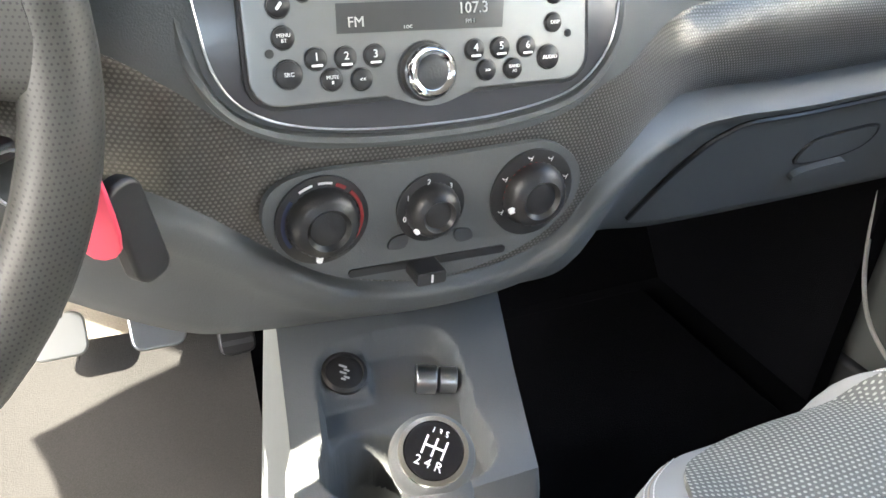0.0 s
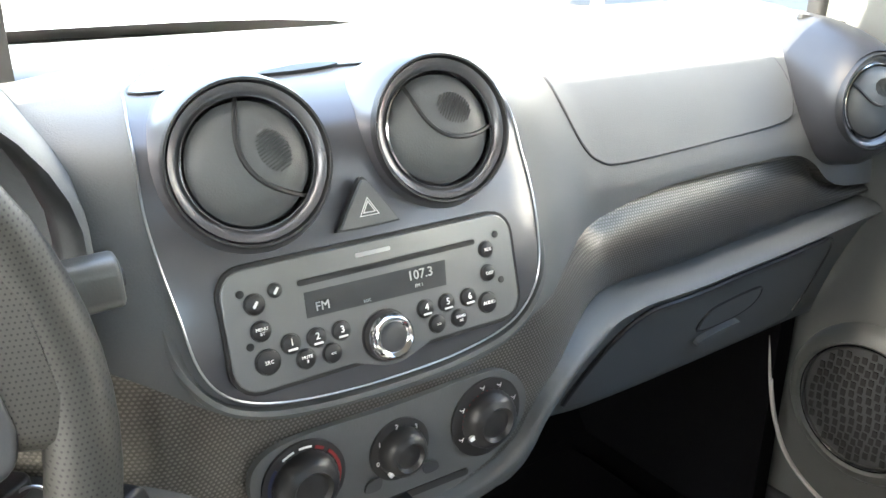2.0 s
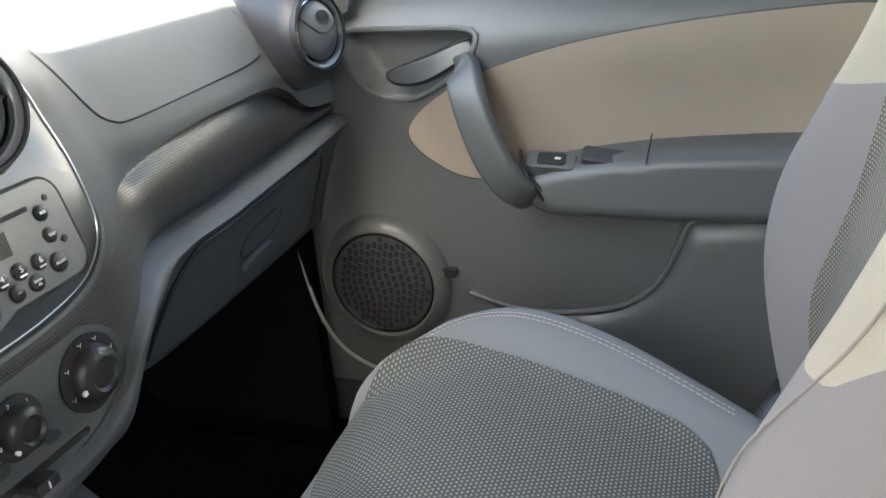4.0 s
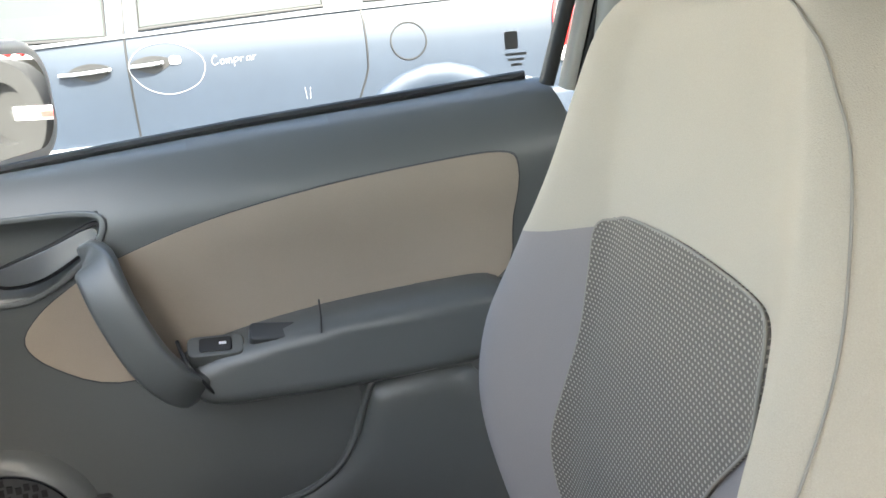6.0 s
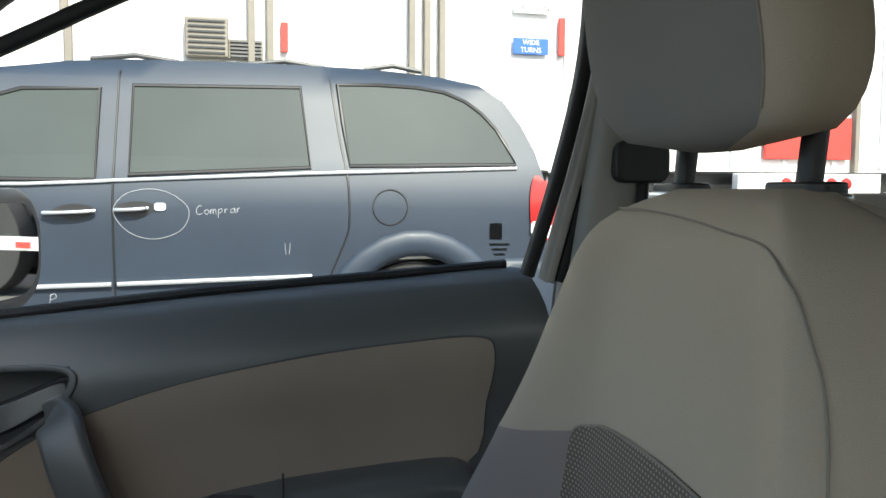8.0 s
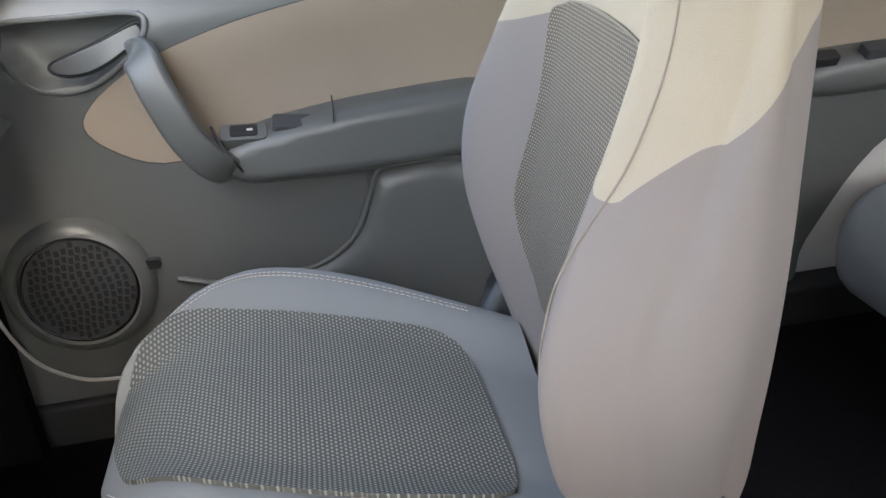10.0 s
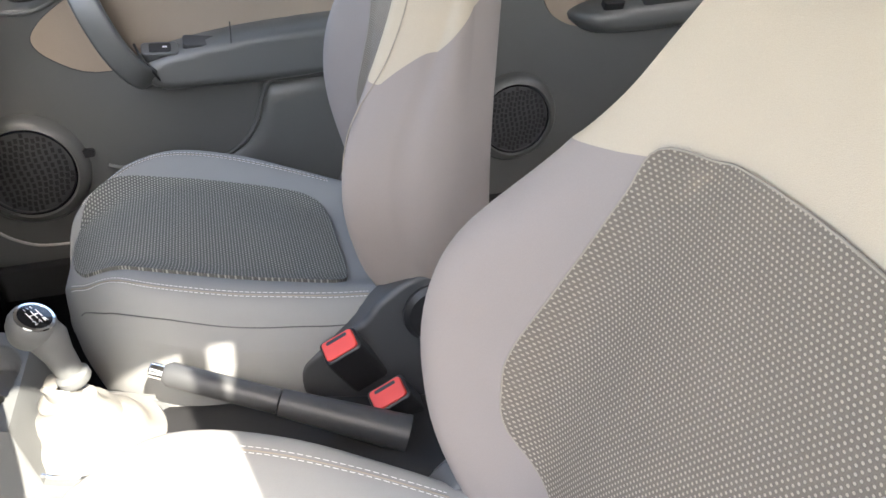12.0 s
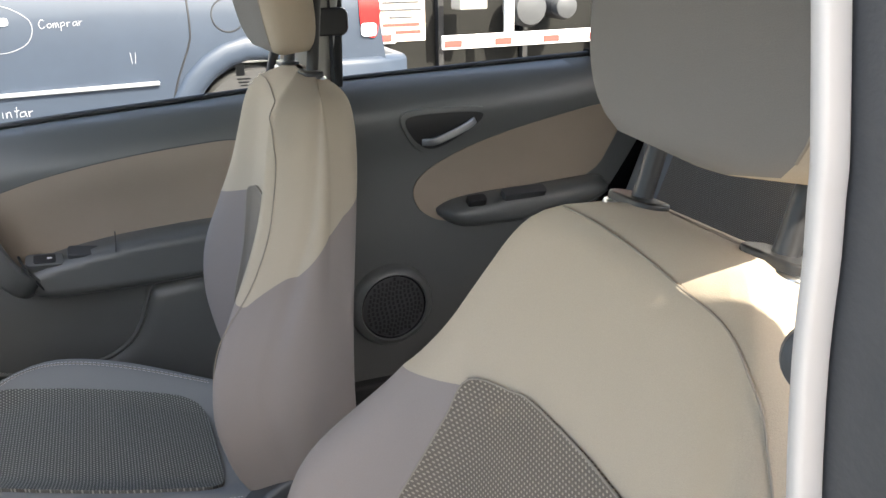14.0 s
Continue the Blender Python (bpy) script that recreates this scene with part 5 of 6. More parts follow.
door = thing("front_passenger_door", "grey front passenger door with beige cloth insert", "car door")
rec = [(0.046, 0.858), (0.030, 0.871), (-0.05, 0.872), (-0.120, 0.871), (-0.137, 0.858), (-0.118, 0.828), (-0.075, 0.797), (-0.036, 0.785), (0.005, 0.792), (0.032, 0.825)]
rec_line = line2(rec, 4)


front_x = door_fn(0.700, front_waist)


def dented_x(y, z):
    """The front door's face with the hollow behind the release lever."""
    if not (-0.17 < y < 0.08 and 0.76 < z < 0.90):
        return front_x(y, z)
    return front_x(y, z) + 0.032 * smoothstep(-0.004, 0.016, inside_by((y, z), rec_line))


place = door_place(front_x)
dented = door_place(dented_x)
part("inner_panel", drape(line2([(0.20, 0.30), (0.21, 0.60), (0.19, 0.86), (0.12, 0.903), (-0.10, 0.925), (-0.30, 0.943), (-0.50, 0.957), (-0.635, 0.967), (-0.672, 0.955), (-0.688, 0.85), (-0.665, 0.62), (-0.60, 0.40), (-0.50, 0.29), (0.0, 0.28)], 5), dented, 0.05, 0.0125), M_DOOR, door, "grey grained door panel")
part("panel_back", box((0.765, -0.24, 0.60), (0.05, 0.86, 0.62)), M_CARPAINT, door)
insert = [(-0.035, 0.733), (-0.055, 0.765), (-0.10, 0.797), (-0.145, 0.819), (-0.25, 0.851), (-0.38, 0.874), (-0.508, 0.887), (-0.592, 0.890), (-0.612, 0.872), (-0.606, 0.81), (-0.58, 0.73), (-0.40, 0.72), (-0.24, 0.685), (-0.125, 0.672), (-0.06, 0.70)]
part("insert_groove", drape(line2([(-0.32 + (a + 0.32) * 1.007, 0.79 + (b - 0.79) * 1.02) for a, b in insert], 4), place, 0.002, 0.02, 0.0012), M_DARK, door)
part("cloth_insert", drape(line2(insert, 4), place, 0.003, 0.02, 0.0032), M_DOORCLOTH, door, "beige cloth door insert")
arm = line2([(-0.192, 0.688), (-0.222, 0.640), (-0.30, 0.634), (-0.42, 0.634), (-0.53, 0.640), (-0.575, 0.655), (-0.590, 0.70), (-0.578, 0.738), (-0.50, 0.741), (-0.36, 0.731), (-0.25, 0.712)], 5)
armrest = part("armrest", bulge_panel(arm, place, 0.058, 0.010, 0.018), M_DOOR, door, "grey moulded armrest", angle=80)
part("armrest_joint", sweep([place(-0.361, 0.742, 0.02), place(-0.360, 0.731, 0.05), place(-0.358, 0.715, 0.059)], disc(0.0012, 5), up=Vector((0, 1, 0))), M_BLACK, armrest)
swm = Matrix.Translation((0.662, -0.240, 0.714)) @ Matrix.Rotation(radians(-28), 4, "Y") @ Matrix.Rotation(radians(4), 4, "X")
sw = part("window_switch_bezel", plate(rounded(0.030, 0.062, 0.008), swm, 0.02, 0.0), M_DOOR, armrest, bevel=0.002)
part("window_switch", plate(rounded(0.020, 0.036, 0.004), swm, 0.01, 0.002), M_BLACK, sw, "black window switch", bevel=0.001)
part("switch_mark", plate(rounded(0.004, 0.008, 0.001), swm @ Matrix.Translation((0, -0.008, 0.0024)), 0.0003), M_WHITE, sw)
cm = Matrix.Translation((0.662, -0.309, 0.7235)) @ Matrix.Rotation(radians(-28), 4, "Y") @ Matrix.Rotation(radians(10), 4, "X")
part("pull_cup", plate(rounded(0.026, 0.060, 0.007), cm, 0.02, -0.003), M_DARK, armrest, "recessed pull cup", bevel=0.003)
pull_bar([(0.700, -0.126, 0.822), (0.668, -0.131, 0.823), (0.645, -0.137, 0.814), (0.632, -0.150, 0.776), (0.628, -0.171, 0.724), (0.634, -0.194, 0.687), (0.655, -0.211, 0.669), (0.695, -0.218, 0.658)], 0.044, 0.024, door, M_DOOR, "pull_handle", "curved grey pull handle", (1, 0, 0))
part("handle_joint", sweep(smooth_line([Vector((0.668, -0.199, 0.722)), Vector((0.640, -0.208, 0.709)), Vector((0.637, -0.222, 0.684)), Vector((0.650, -0.234, 0.657))], 6), disc(0.0022, 6)), M_BLACK, door)
part("handle_recess_rim", sweep([dented(a, b, 0.002) for a, b in line2([(-0.045 + (a + 0.045) * 1.05, 0.828 + (b - 0.828) * 1.06) for a, b in rec], 4)], disc(0.0038, 8, 0.7), closed=True, up=Vector((1, 0, 0))), M_DOOR, door)
lever = line2([(-0.018, 0.819), (-0.045, 0.829), (-0.085, 0.842), (-0.124, 0.857), (-0.133, 0.855), (-0.131, 0.846), (-0.113, 0.832), (-0.075, 0.812), (-0.045, 0.806), (-0.023, 0.809)], 4)
part("door_release", drape(lever, lambda y, z, out: Vector((0.681 + 2.2 * (y + 0.075) ** 2 - out, y, z)), 0.012, 0.01, 0.0), M_SATIN, door, "satin silver release lever", bevel=0.003)
part("lever_gap", sweep([Vector((0.690 + 1.5 * (a + 0.075) ** 2, a, b)) for a, b in [(-0.078 + (a + 0.078) * 1.05, 0.831 + (b - 0.831) * 1.14) for a, b in lever]], disc(0.0028, 6), closed=True, up=Vector((1, 0, 0))), M_BLACK, door)
speaker((0.694, 0.022, 0.508), 0.078, door)
part("speaker_notch", plate(rounded(0.014, 0.03, 0.005), Matrix.Translation((0.694, -0.078, 0.53)) @ Matrix.Rotation(radians(-90), 4, "Y"), 0.01, 0.007), M_BLACK, door)
pk = [Vector((0.694, -0.535, 0.630)), Vector((0.69, -0.45, 0.631)), Vector((0.688, -0.415, 0.628)), Vector((0.688, -0.400, 0.60)), Vector((0.688, -0.378, 0.545)), Vector((0.689, -0.345, 0.510)), Vector((0.69, -0.30, 0.490)), Vector((0.692, -0.20, 0.478)), Vector((0.694, -0.11, 0.50))]
part("pocket_edge", sweep(smooth_line(pk, 8), disc(0.0045, 8)), M_DOOR, door, "raised map pocket edge")
pkt = line2([(-0.54, 0.626), (-0.41, 0.624), (-0.395, 0.59), (-0.372, 0.54), (-0.34, 0.506), (-0.28, 0.484), (-0.20, 0.472), (-0.15, 0.42), (-0.2, 0.32), (-0.5, 0.32), (-0.60, 0.45)], 4)
part("pocket_front", bulge_panel(pkt, place, 0.018, 0.02, 0.03), M_DOOR, door, "grey map pocket")
part("waist_seal", sweep([place(a, b, -0.008) + Vector((0, 0, 0.004)) for a, b in ((0.16, 0.897), (-0.10, 0.926), (-0.30, 0.944), (-0.50, 0.958), (-0.645, 0.968))], disc(0.006, 8)), M_RUBBER, door, "black window waist seal")
wt = [(0.038, 0.905), (0.040, 0.97), (0.042, 1.06), (0.036, 1.122), (0.0, 1.162), (-0.10, 1.213), (-0.27, 1.293), (-0.457, 1.346), (-0.60, 1.362), (-0.705, 1.364), (-0.715, 1.30), (-0.712, 1.20), (-0.69, 1.08), (-0.66, 0.962)]
fr = [Vector((0.7075 - 0.16 * max(0, b - 0.96), a, b)) for a, b in line2(wt, 5, False)]
part("window_seal", sweep(fr, rounded(0.016, 0.022, 0.006, 3), up=Vector((1, 0, 0))), M_RUBBER, door, "black rubber window frame seal")
for dy, wd, mt, lab in ((-0.019, 0.013, M_PILLAR, "pale inner window frame"), (-0.034, 0.013, M_RUBBER, "black door edge seal")):
    strip = [Vector((0.702 - 0.16 * max(0, b - 0.96), a + dy, b)) for a, b in line2([(-0.664, 0.955), (-0.69, 1.08), (-0.712, 1.20), (-0.718, 1.34)], 5, False)]
    part("window_frame_strip", sweep(strip, rounded(wd, 0.03, 0.004, 3), up=Vector((1, 0, 0))), mt, door, lab)
bm = bmesh.new()
bm.faces.new([bm.verts.new((0.722 - 0.16 * max(0, b - 0.96), a, b)) for a, b in ((0.04, 0.91), (0.04, 1.12), (-0.10, 1.21), (-0.30, 1.30), (-0.46, 1.345), (-0.70, 1.362), (-0.705, 1.20), (-0.66, 0.965), (-0.30, 0.945))])
g = part("window_pane", bm, M_GLASS, door, "clear side window pane", smooth=False)
g.visible_shadow = False
bm = drape(line2([(0.034, 0.90), (0.036, 1.0), (0.030, 1.13), (0.06, 1.14), (0.10, 1.10), (0.145, 1.02), (0.160, 0.95), (0.162, 0.87)], 3), lambda y, z, out: Vector((0.694 - 0.16 * max(0, z - 0.96) - out, y, z)), 0.003, 0.03, 0.0)
part("mirror_sail", bm, M_DOOR, door, "grey mirror sail panel", angle=30)
part("sail_edge_seal", sweep(smooth_line([Vector((0.690, 0.170, 0.87)), Vector((0.690, 0.168, 0.95)), Vector((0.681, 0.153, 1.02)), Vector((0.668, 0.108, 1.10)), Vector((0.662, 0.068, 1.14))], 5), rounded(0.020, 0.018, 0.005, 3), up=Vector((1, 0, 0))), M_RUBBER, door, "black seal along the sail panel")
sticker = part("window_sticker", plate(rounded(0.016, 0.02, 0.002), Matrix.Translation((0.700, -0.617, 1.016)) @ Matrix.Rotation(radians(-90), 4, "Y") @ Matrix.Rotation(radians(90), 4, "Z"), 0.0004), M_DARK, door, "small printed window sticker")
for k in range(3):
    part("sticker_bar", plate(rounded(0.026 - 0.006 * k, 0.003, 0.001), Matrix.Translation((0.700, -0.622, 1.0 - 0.006 * k)) @ Matrix.Rotation(radians(-90), 4, "Y") @ Matrix.Rotation(radians(90), 4, "Z"), 0.0004), M_DARK, sticker)

mirror = thing("door_mirror", "dark door mirror housing outside the window", "mirror")
mm2 = Matrix(((0.965, 0, -0.262, 0.868), (-0.262, 0, -0.965, -0.018), (0, 1, 0, 0.985), (0, 0, 0, 1)))
part("housing", plate(rounded(0.245, 0.160, 0.060, 8), mm2, 0.10, 0.004), M_DARK, mirror, "black mirror housing", bevel=0.014, segments=3)
part("mirror_glass", plate(rounded(0.205, 0.122, 0.048, 8), mm2, 0.002, 0.0055), M_MIRROR, mirror, "mirror glass", smooth=False)
part("foot", sweep([Vector((0.80, 0.045, 0.935)), Vector((0.72, 0.09, 0.925))], disc(0.024, 10, 0.7)), M_BLACK, mirror)

rdoor = thing("rear_passenger_door", "grey rear passenger door with beige cloth insert", "car door")
place = door_place(door_fn(0.710, rear_waist))
part("inner_panel", drape(line2([(-0.775, 0.30), (-0.79, 0.60), (-0.80, 0.90), (-0.815, 0.968), (-0.86, 0.979), (-1.10, 0.986), (-1.38, 0.994), (-1.55, 0.99), (-1.56, 0.90), (-1.50, 0.78), (-1.40, 0.66), (-1.22, 0.55), (-1.12, 0.40), (-1.08, 0.30)], 5), place, 0.05, 0.025), M_DOOR, rdoor, "grey grained door panel")
part("panel_back", box((0.77, -1.12, 0.62), (0.05, 0.66, 0.64)), M_CARPAINT, rdoor)
ins = [(-0.955, 0.735), (-0.975, 0.775), (-1.05, 0.815), (-1.16, 0.850), (-1.30, 0.880), (-1.42, 0.897), (-1.47, 0.88), (-1.44, 0.80), (-1.38, 0.735), (-1.20, 0.70), (-1.05, 0.668), (-0.98, 0.690)]
part("cloth_insert", drape(line2(ins, 4), place, 0.003, 0.02, 0.0032), M_DOORCLOTH, rdoor, "beige cloth door insert")
arm = line2([(-1.005, 0.700), (-1.03, 0.667), (-1.09, 0.650), (-1.22, 0.650), (-1.36, 0.665), (-1.43, 0.70), (-1.40, 0.732), (-1.25, 0.728), (-1.08, 0.722)], 5)
armrest = part("armrest", bulge_panel(arm, place, 0.05, 0.014, 0.03), M_DOOR, rdoor, "grey moulded armrest", angle=80)
swm = Matrix.Translation((0.672, -1.085, 0.722)) @ Matrix.Rotation(radians(-25), 4, "Y")
sw = part("window_switch", plate(rounded(0.022, 0.042, 0.005), swm, 0.015, 0.001), M_BLACK, armrest, "black window switch", bevel=0.001)
cm = Matrix.Translation((0.672, -1.20, 0.731)) @ Matrix.Rotation(radians(-25), 4, "Y")
part("pull_cup", plate(rounded(0.026, 0.105, 0.007), cm, 0.02, -0.004), M_DARK, armrest, "recessed pull cup", bevel=0.002)
rec = [(-0.935, 0.893), (-0.96, 0.905), (-1.04, 0.906), (-1.10, 0.902), (-1.107, 0.890), (-1.08, 0.868), (-1.03, 0.840), (-0.99, 0.832), (-0.955, 0.855)]
part("handle_recess_rim", drape(line2([(-1.02 + (a + 1.02) * 1.12, 0.87 + (b - 0.87) * 1.3) for a, b in rec], 4), place, 0.006, 0.02, 0.005), M_DOOR, rdoor, bevel=0.003)
# no hollow here: the recess's shade is a flat black sheet
part("handle_recess_shade", drape(line2(rec, 4), place, 0.002, 0.02, 0.0065), M_BLACK, rdoor, "black sheet painting the shade of the handle recess")
pull_bar([(0.700, -0.975, 0.848), (0.684, -0.995, 0.850), (0.680, -1.035, 0.864), (0.685, -1.075, 0.879), (0.700, -1.095, 0.888)], 0.015, 0.008, rdoor, M_SATIN, "door_release", "satin silver release lever")
speaker((0.702, -0.895, 0.496), 0.070, rdoor)
part("waist_seal", sweep([place(a, b, -0.008) + Vector((0, 0, 0.004)) for a, b in ((-0.815, 0.976), (-1.10, 0.987), (-1.40, 0.996), (-1.55, 0.994))], disc(0.006, 8)), M_RUBBER, rdoor, "black window waist seal")
wt = [(-0.80, 0.975), (-0.80, 1.15), (-0.805, 1.33), (-0.85, 1.362), (-1.1, 1.36), (-1.35, 1.31), (-1.52, 1.20), (-1.56, 1.0)]
fr = [Vector((0.715 - 0.16 * max(0, b - 0.96), a, b)) for a, b in line2(wt, 5, False)]
part("window_seal", sweep(fr, rounded(0.026, 0.03, 0.008, 3), up=Vector((1, 0, 0))), M_RUBBER, rdoor, "black rubber window frame seal")
bm = bmesh.new()
bm.faces.new([bm.verts.new((0.728 - 0.16 * max(0, b - 0.96), a, b)) for a, b in ((-0.81, 0.98), (-0.81, 1.34), (-1.1, 1.355), (-1.35, 1.305), (-1.52, 1.19), (-1.55, 0.995))])
g = part("window_pane", bm, M_GLASS, rdoor, "clear side window pane", smooth=False)
g.visible_shadow = False

# ---- car shell ----
shell = thing("car_body_shell", "white car body shell with light grey pillar trim", "car body", kind="structure")
part("floor_pan", box((-0.08, -0.55, 0.235), (1.62, 2.5, 0.03)), M_CARPET_SHADE, shell, "carpeted floor with footwell shade in its colour")
part("firewall", box((-0.08, 0.66, 0.56), (1.62, 0.03, 0.68)), M_CARPET_SHADE, shell)
part("toe_board", box((0.33, 0.56, 0.36), (0.80, 0.03, 0.34), Euler((radians(-38), 0, 0)).to_matrix()), M_CARPET_SHADE, shell)
part("toe_board_driver", box((-0.48, 0.56, 0.36), (0.80, 0.03, 0.34), Euler((radians(-38), 0, 0)).to_matrix()), M_CARPET_LIT, shell, "toe board carpet with sunlight in its beige colour")
bm = bmesh.new()
top = []
for y, z in ((-0.05, 1.335), (-0.15, 1.375), (-0.4, 1.405), (-0.8, 1.42), (-1.3, 1.40), (-1.7, 1.34)):
    top.append([bm.verts.new((x, y, z - 0.055 * ((x + 0.05) / 0.69) ** 4)) for x in np.linspace(-0.74, 0.64, 21)])
for a, b in zip(top, top[1:]):
    for k in range(20):
        bm.faces.new((a[k], a[k + 1], b[k + 1], b[k]))
part("headliner", bm, M_HEAD, shell, "beige-grey headliner")
bm = bmesh.new()
top = []
for y, z in ((0.0, 1.37), (-0.15, 1.41), (-0.4, 1.445), (-0.8, 1.46), (-1.3, 1.44), (-1.75, 1.36)):
    top.append([bm.verts.new((x, y, z - 0.05 * ((x + 0.03) / 0.73) ** 4)) for x in np.linspace(-0.76, 0.70, 21)])
for a, b in zip(top, top[1:]):
    for k in range(20):
        bm.faces.new((a[k], a[k + 1], b[k + 1], b[k]))
part("roof_skin", bm, M_CARPAINT, shell, "white roof skin")
ap = [Vector((0.742, 0.14, 0.90)), Vector((0.725, 0.10, 1.05)), Vector((0.668, 0.0, 1.205)), Vector((0.625, -0.12, 1.30)), Vector((0.60, -0.3, 1.365)), Vector((0.595, -0.5, 1.395)), Vector((0.60, -0.80, 1.40))]
part("pillar_front_trim", sweep(smooth_line(ap, 6), rounded(0.06, 0.075, 0.022, 4)), M_DOOR, shell, "grey windscreen pillar trim")
part("pillar_front_outer", sweep([p + Vector((0.055, 0.01, 0.03)) for p in smooth_line(ap, 6)], rounded(0.05, 0.05, 0.012, 4)), M_CARPAINT, shell)
bp_ = [Vector((0.700, -0.735, 0.28)), Vector((0.700, -0.735, 0.80)), Vector((0.695, -0.745, 0.98)), Vector((0.665, -0.765, 1.20)), Vector((0.625, -0.77, 1.38))]
part("pillar_middle_trim", sweep(smooth_line(bp_, 6), rounded(0.075, 0.075, 0.02, 4), up=Vector((1, 0, 0))), M_PILLAR, shell, "light grey middle pillar trim")
part("pillar_middle_outer", sweep([p + Vector((0.055, 0, 0)) for p in smooth_line(bp_, 6)], rounded(0.05, 0.03, 0.01, 3), up=Vector((1, 0, 0))), M_RUBBER, shell)
cp_ = [Vector((0.69, -1.75, 0.60)), Vector((0.68, -1.70, 0.98)), Vector((0.64, -1.55, 1.25)), Vector((0.60, -1.40, 1.37))]
part("pillar_rear_trim", sweep(smooth_line(cp_, 6), rounded(0.07, 0.22, 0.03, 4), up=Vector((1, 0, 0))), M_DARK, shell, "dark rear pillar trim")
part("parcel_shelf", box((-0.06, -1.78, 0.99), (1.36, 0.34, 0.02)), M_CARPET_SHADE, shell)
part("tailgate", box((-0.06, -1.98, 0.62), (1.46, 0.04, 0.76)), M_CARPAINT, shell)
part("sill_right", box((0.74, -0.45, 0.27), (0.10, 2.1, 0.10)), M_RUBBER, shell, "black door sill cover", bevel=0.01)
part("sill_left", box((-0.93, -0.45, 0.27), (0.10, 2.1, 0.10)), M_CARPAINT, shell, "white door sill", bevel=0.01)
part("side_rear_left", box((-0.87, -1.26, 0.63), (0.06, 1.42, 0.70)), M_DARK, shell, "closed rear side of the car")
part("side_rear_right", box((0.745, -1.70, 0.64), (0.06, 0.60, 0.74)), M_CARPET_SHADE, shell, "dark rear side trim")
part("kick_panel_right", box((0.675, 0.36, 0.48), (0.03, 0.46, 0.46)), M_CARPET_SHADE, shell)
part("opening_seal", sweep(smooth_line([Vector((0.668, 0.16, 0.80)), Vector((0.664, 0.15, 0.62)), Vector((0.66, 0.12, 0.46)), Vector((0.655, 0.06, 0.39)), Vector((0.65, -0.05, 0.375)), Vector((0.65, -0.4, 0.37))], 8), disc(0.0028, 8)), M_FLANGE, shell, "white painted door opening edge")
lp = [Vector((-0.845, -0.50, 0.28)), Vector((-0.8265, -0.470, 0.95)), Vector((-0.8085, -0.4637, 1.11)), Vector((-0.8050, -0.4637, 1.155)), Vector((-0.8020, -0.4637, 1.18)), Vector((-0.782, -0.4637, 1.30)), Vector((-0.77, -0.465, 1.36))]
lps = smooth_line(lp, 8)
part("pillar_left_flange", sweep([p + Vector((-0.0005, 0, 0)) for p in lps], rounded(0.0030, 0.0052, 0.0011, 3), up=Vector((0, 1, 0))), M_FLANGE, shell, "white painted pillar edge")
part("pillar_left_seal", sweep([p + Vector((-0.0130, -0.0148, 0)) for p in lps], rounded(0.034, 0.024, 0.006, 4), up=Vector((0, 1, 0))), M_DARK, shell, "dark grey pillar seal")
# depth and upper step are shaped to trim the sun on the driver seat
part("pillar_left_body", sweep([p + Vector((-0.005, -0.1265 - 0.030 * smoothstep(1.225, 1.255, p.z), 0)) for p in lps], rounded(0.05, 0.20, 0.015, 4), up=Vector((0, 1, 0))), M_DARK, shell, "dark grey pillar trim")
rail = [Vector((-0.80, 0.42, 0.94)), Vector((-0.785, 0.22, 1.08)), Vector((-0.765, 0.02, 1.21)), Vector((-0.745, -0.14, 1.285)), Vector((-0.735, -0.30, 1.325)), Vector((-0.73, -0.50, 1.335)), Vector((-0.73, -0.9, 1.335)), Vector((-0.735, -1.4, 1.30)), Vector((-0.77, -1.72, 1.1))]
# added out of view to keep sun off the front of the driver backrest
part("rear_frame_sun_block", sweep(smooth_line([Vector((-0.785, -0.60, 1.328)), Vector((-0.783, -0.85, 1.328)), Vector((-0.785, -1.25, 1.30)), Vector((-0.79, -1.5, 1.23))], 6), rounded(0.04, 0.085, 0.012, 4)), M_DARK, shell, "dark unseen rear window frame that blocks sun")
part("roof_side_left", sweep(smooth_line(rail, 6), rounded(0.075, 0.075, 0.02, 4)), M_CARPAINT, shell, "white painted roof side")
ws = thing("windscreen", "clear windscreen with black lower edge", "windscreen", kind="structure")
bm = bmesh.new()
rows = []
for k in range(9):
    q = k / 8
    rows.append([bm.verts.new((x, 0.64 - 0.66 * q + 0.10 * (1 - ((x + 0.08) / 0.75) ** 2) * (1 - 0.5 * q), 0.900 + 0.465 * q)) for x in np.linspace(-0.83, 0.67, 21)])
for a, b in zip(rows, rows[1:]):
    for k in range(20):
        bm.faces.new((a[k], a[k + 1], b[k + 1], b[k]))
g = part("screen_pane", bm, M_GLASS, ws)
g.visible_shadow = False
part("screen_lower_seal", sweep([Vector((x, 0.63 + 0.10 * (1 - ((x + 0.08) / 0.75) ** 2), 0.903)) for x in np.linspace(-0.83, 0.67, 21)], rounded(0.016, 0.010, 0.004, 3)), M_DARK, ws, "black lower screen seal")
wiper = thing("wiper_blade", "grey windscreen wiper lying at the screen base", "wiper")
part("blade", sweep([Vector((-0.45, 0.80, 0.975)), Vector((0.0, 0.84, 0.965)), Vector((0.42, 0.80, 0.98))], disc(0.008, 8)), M_DARK, wiper)
part("wiper_arm", sweep([Vector((0.05, 0.87, 0.96)), Vector((0.25, 0.85, 0.985)), Vector((0.62, 0.78, 0.955))], disc(0.007, 8)), M_DARK, wiper)
bonnet = thing("bonnet", "white car bonnet in front of the windscreen", "bonnet")
bm = bmesh.new()
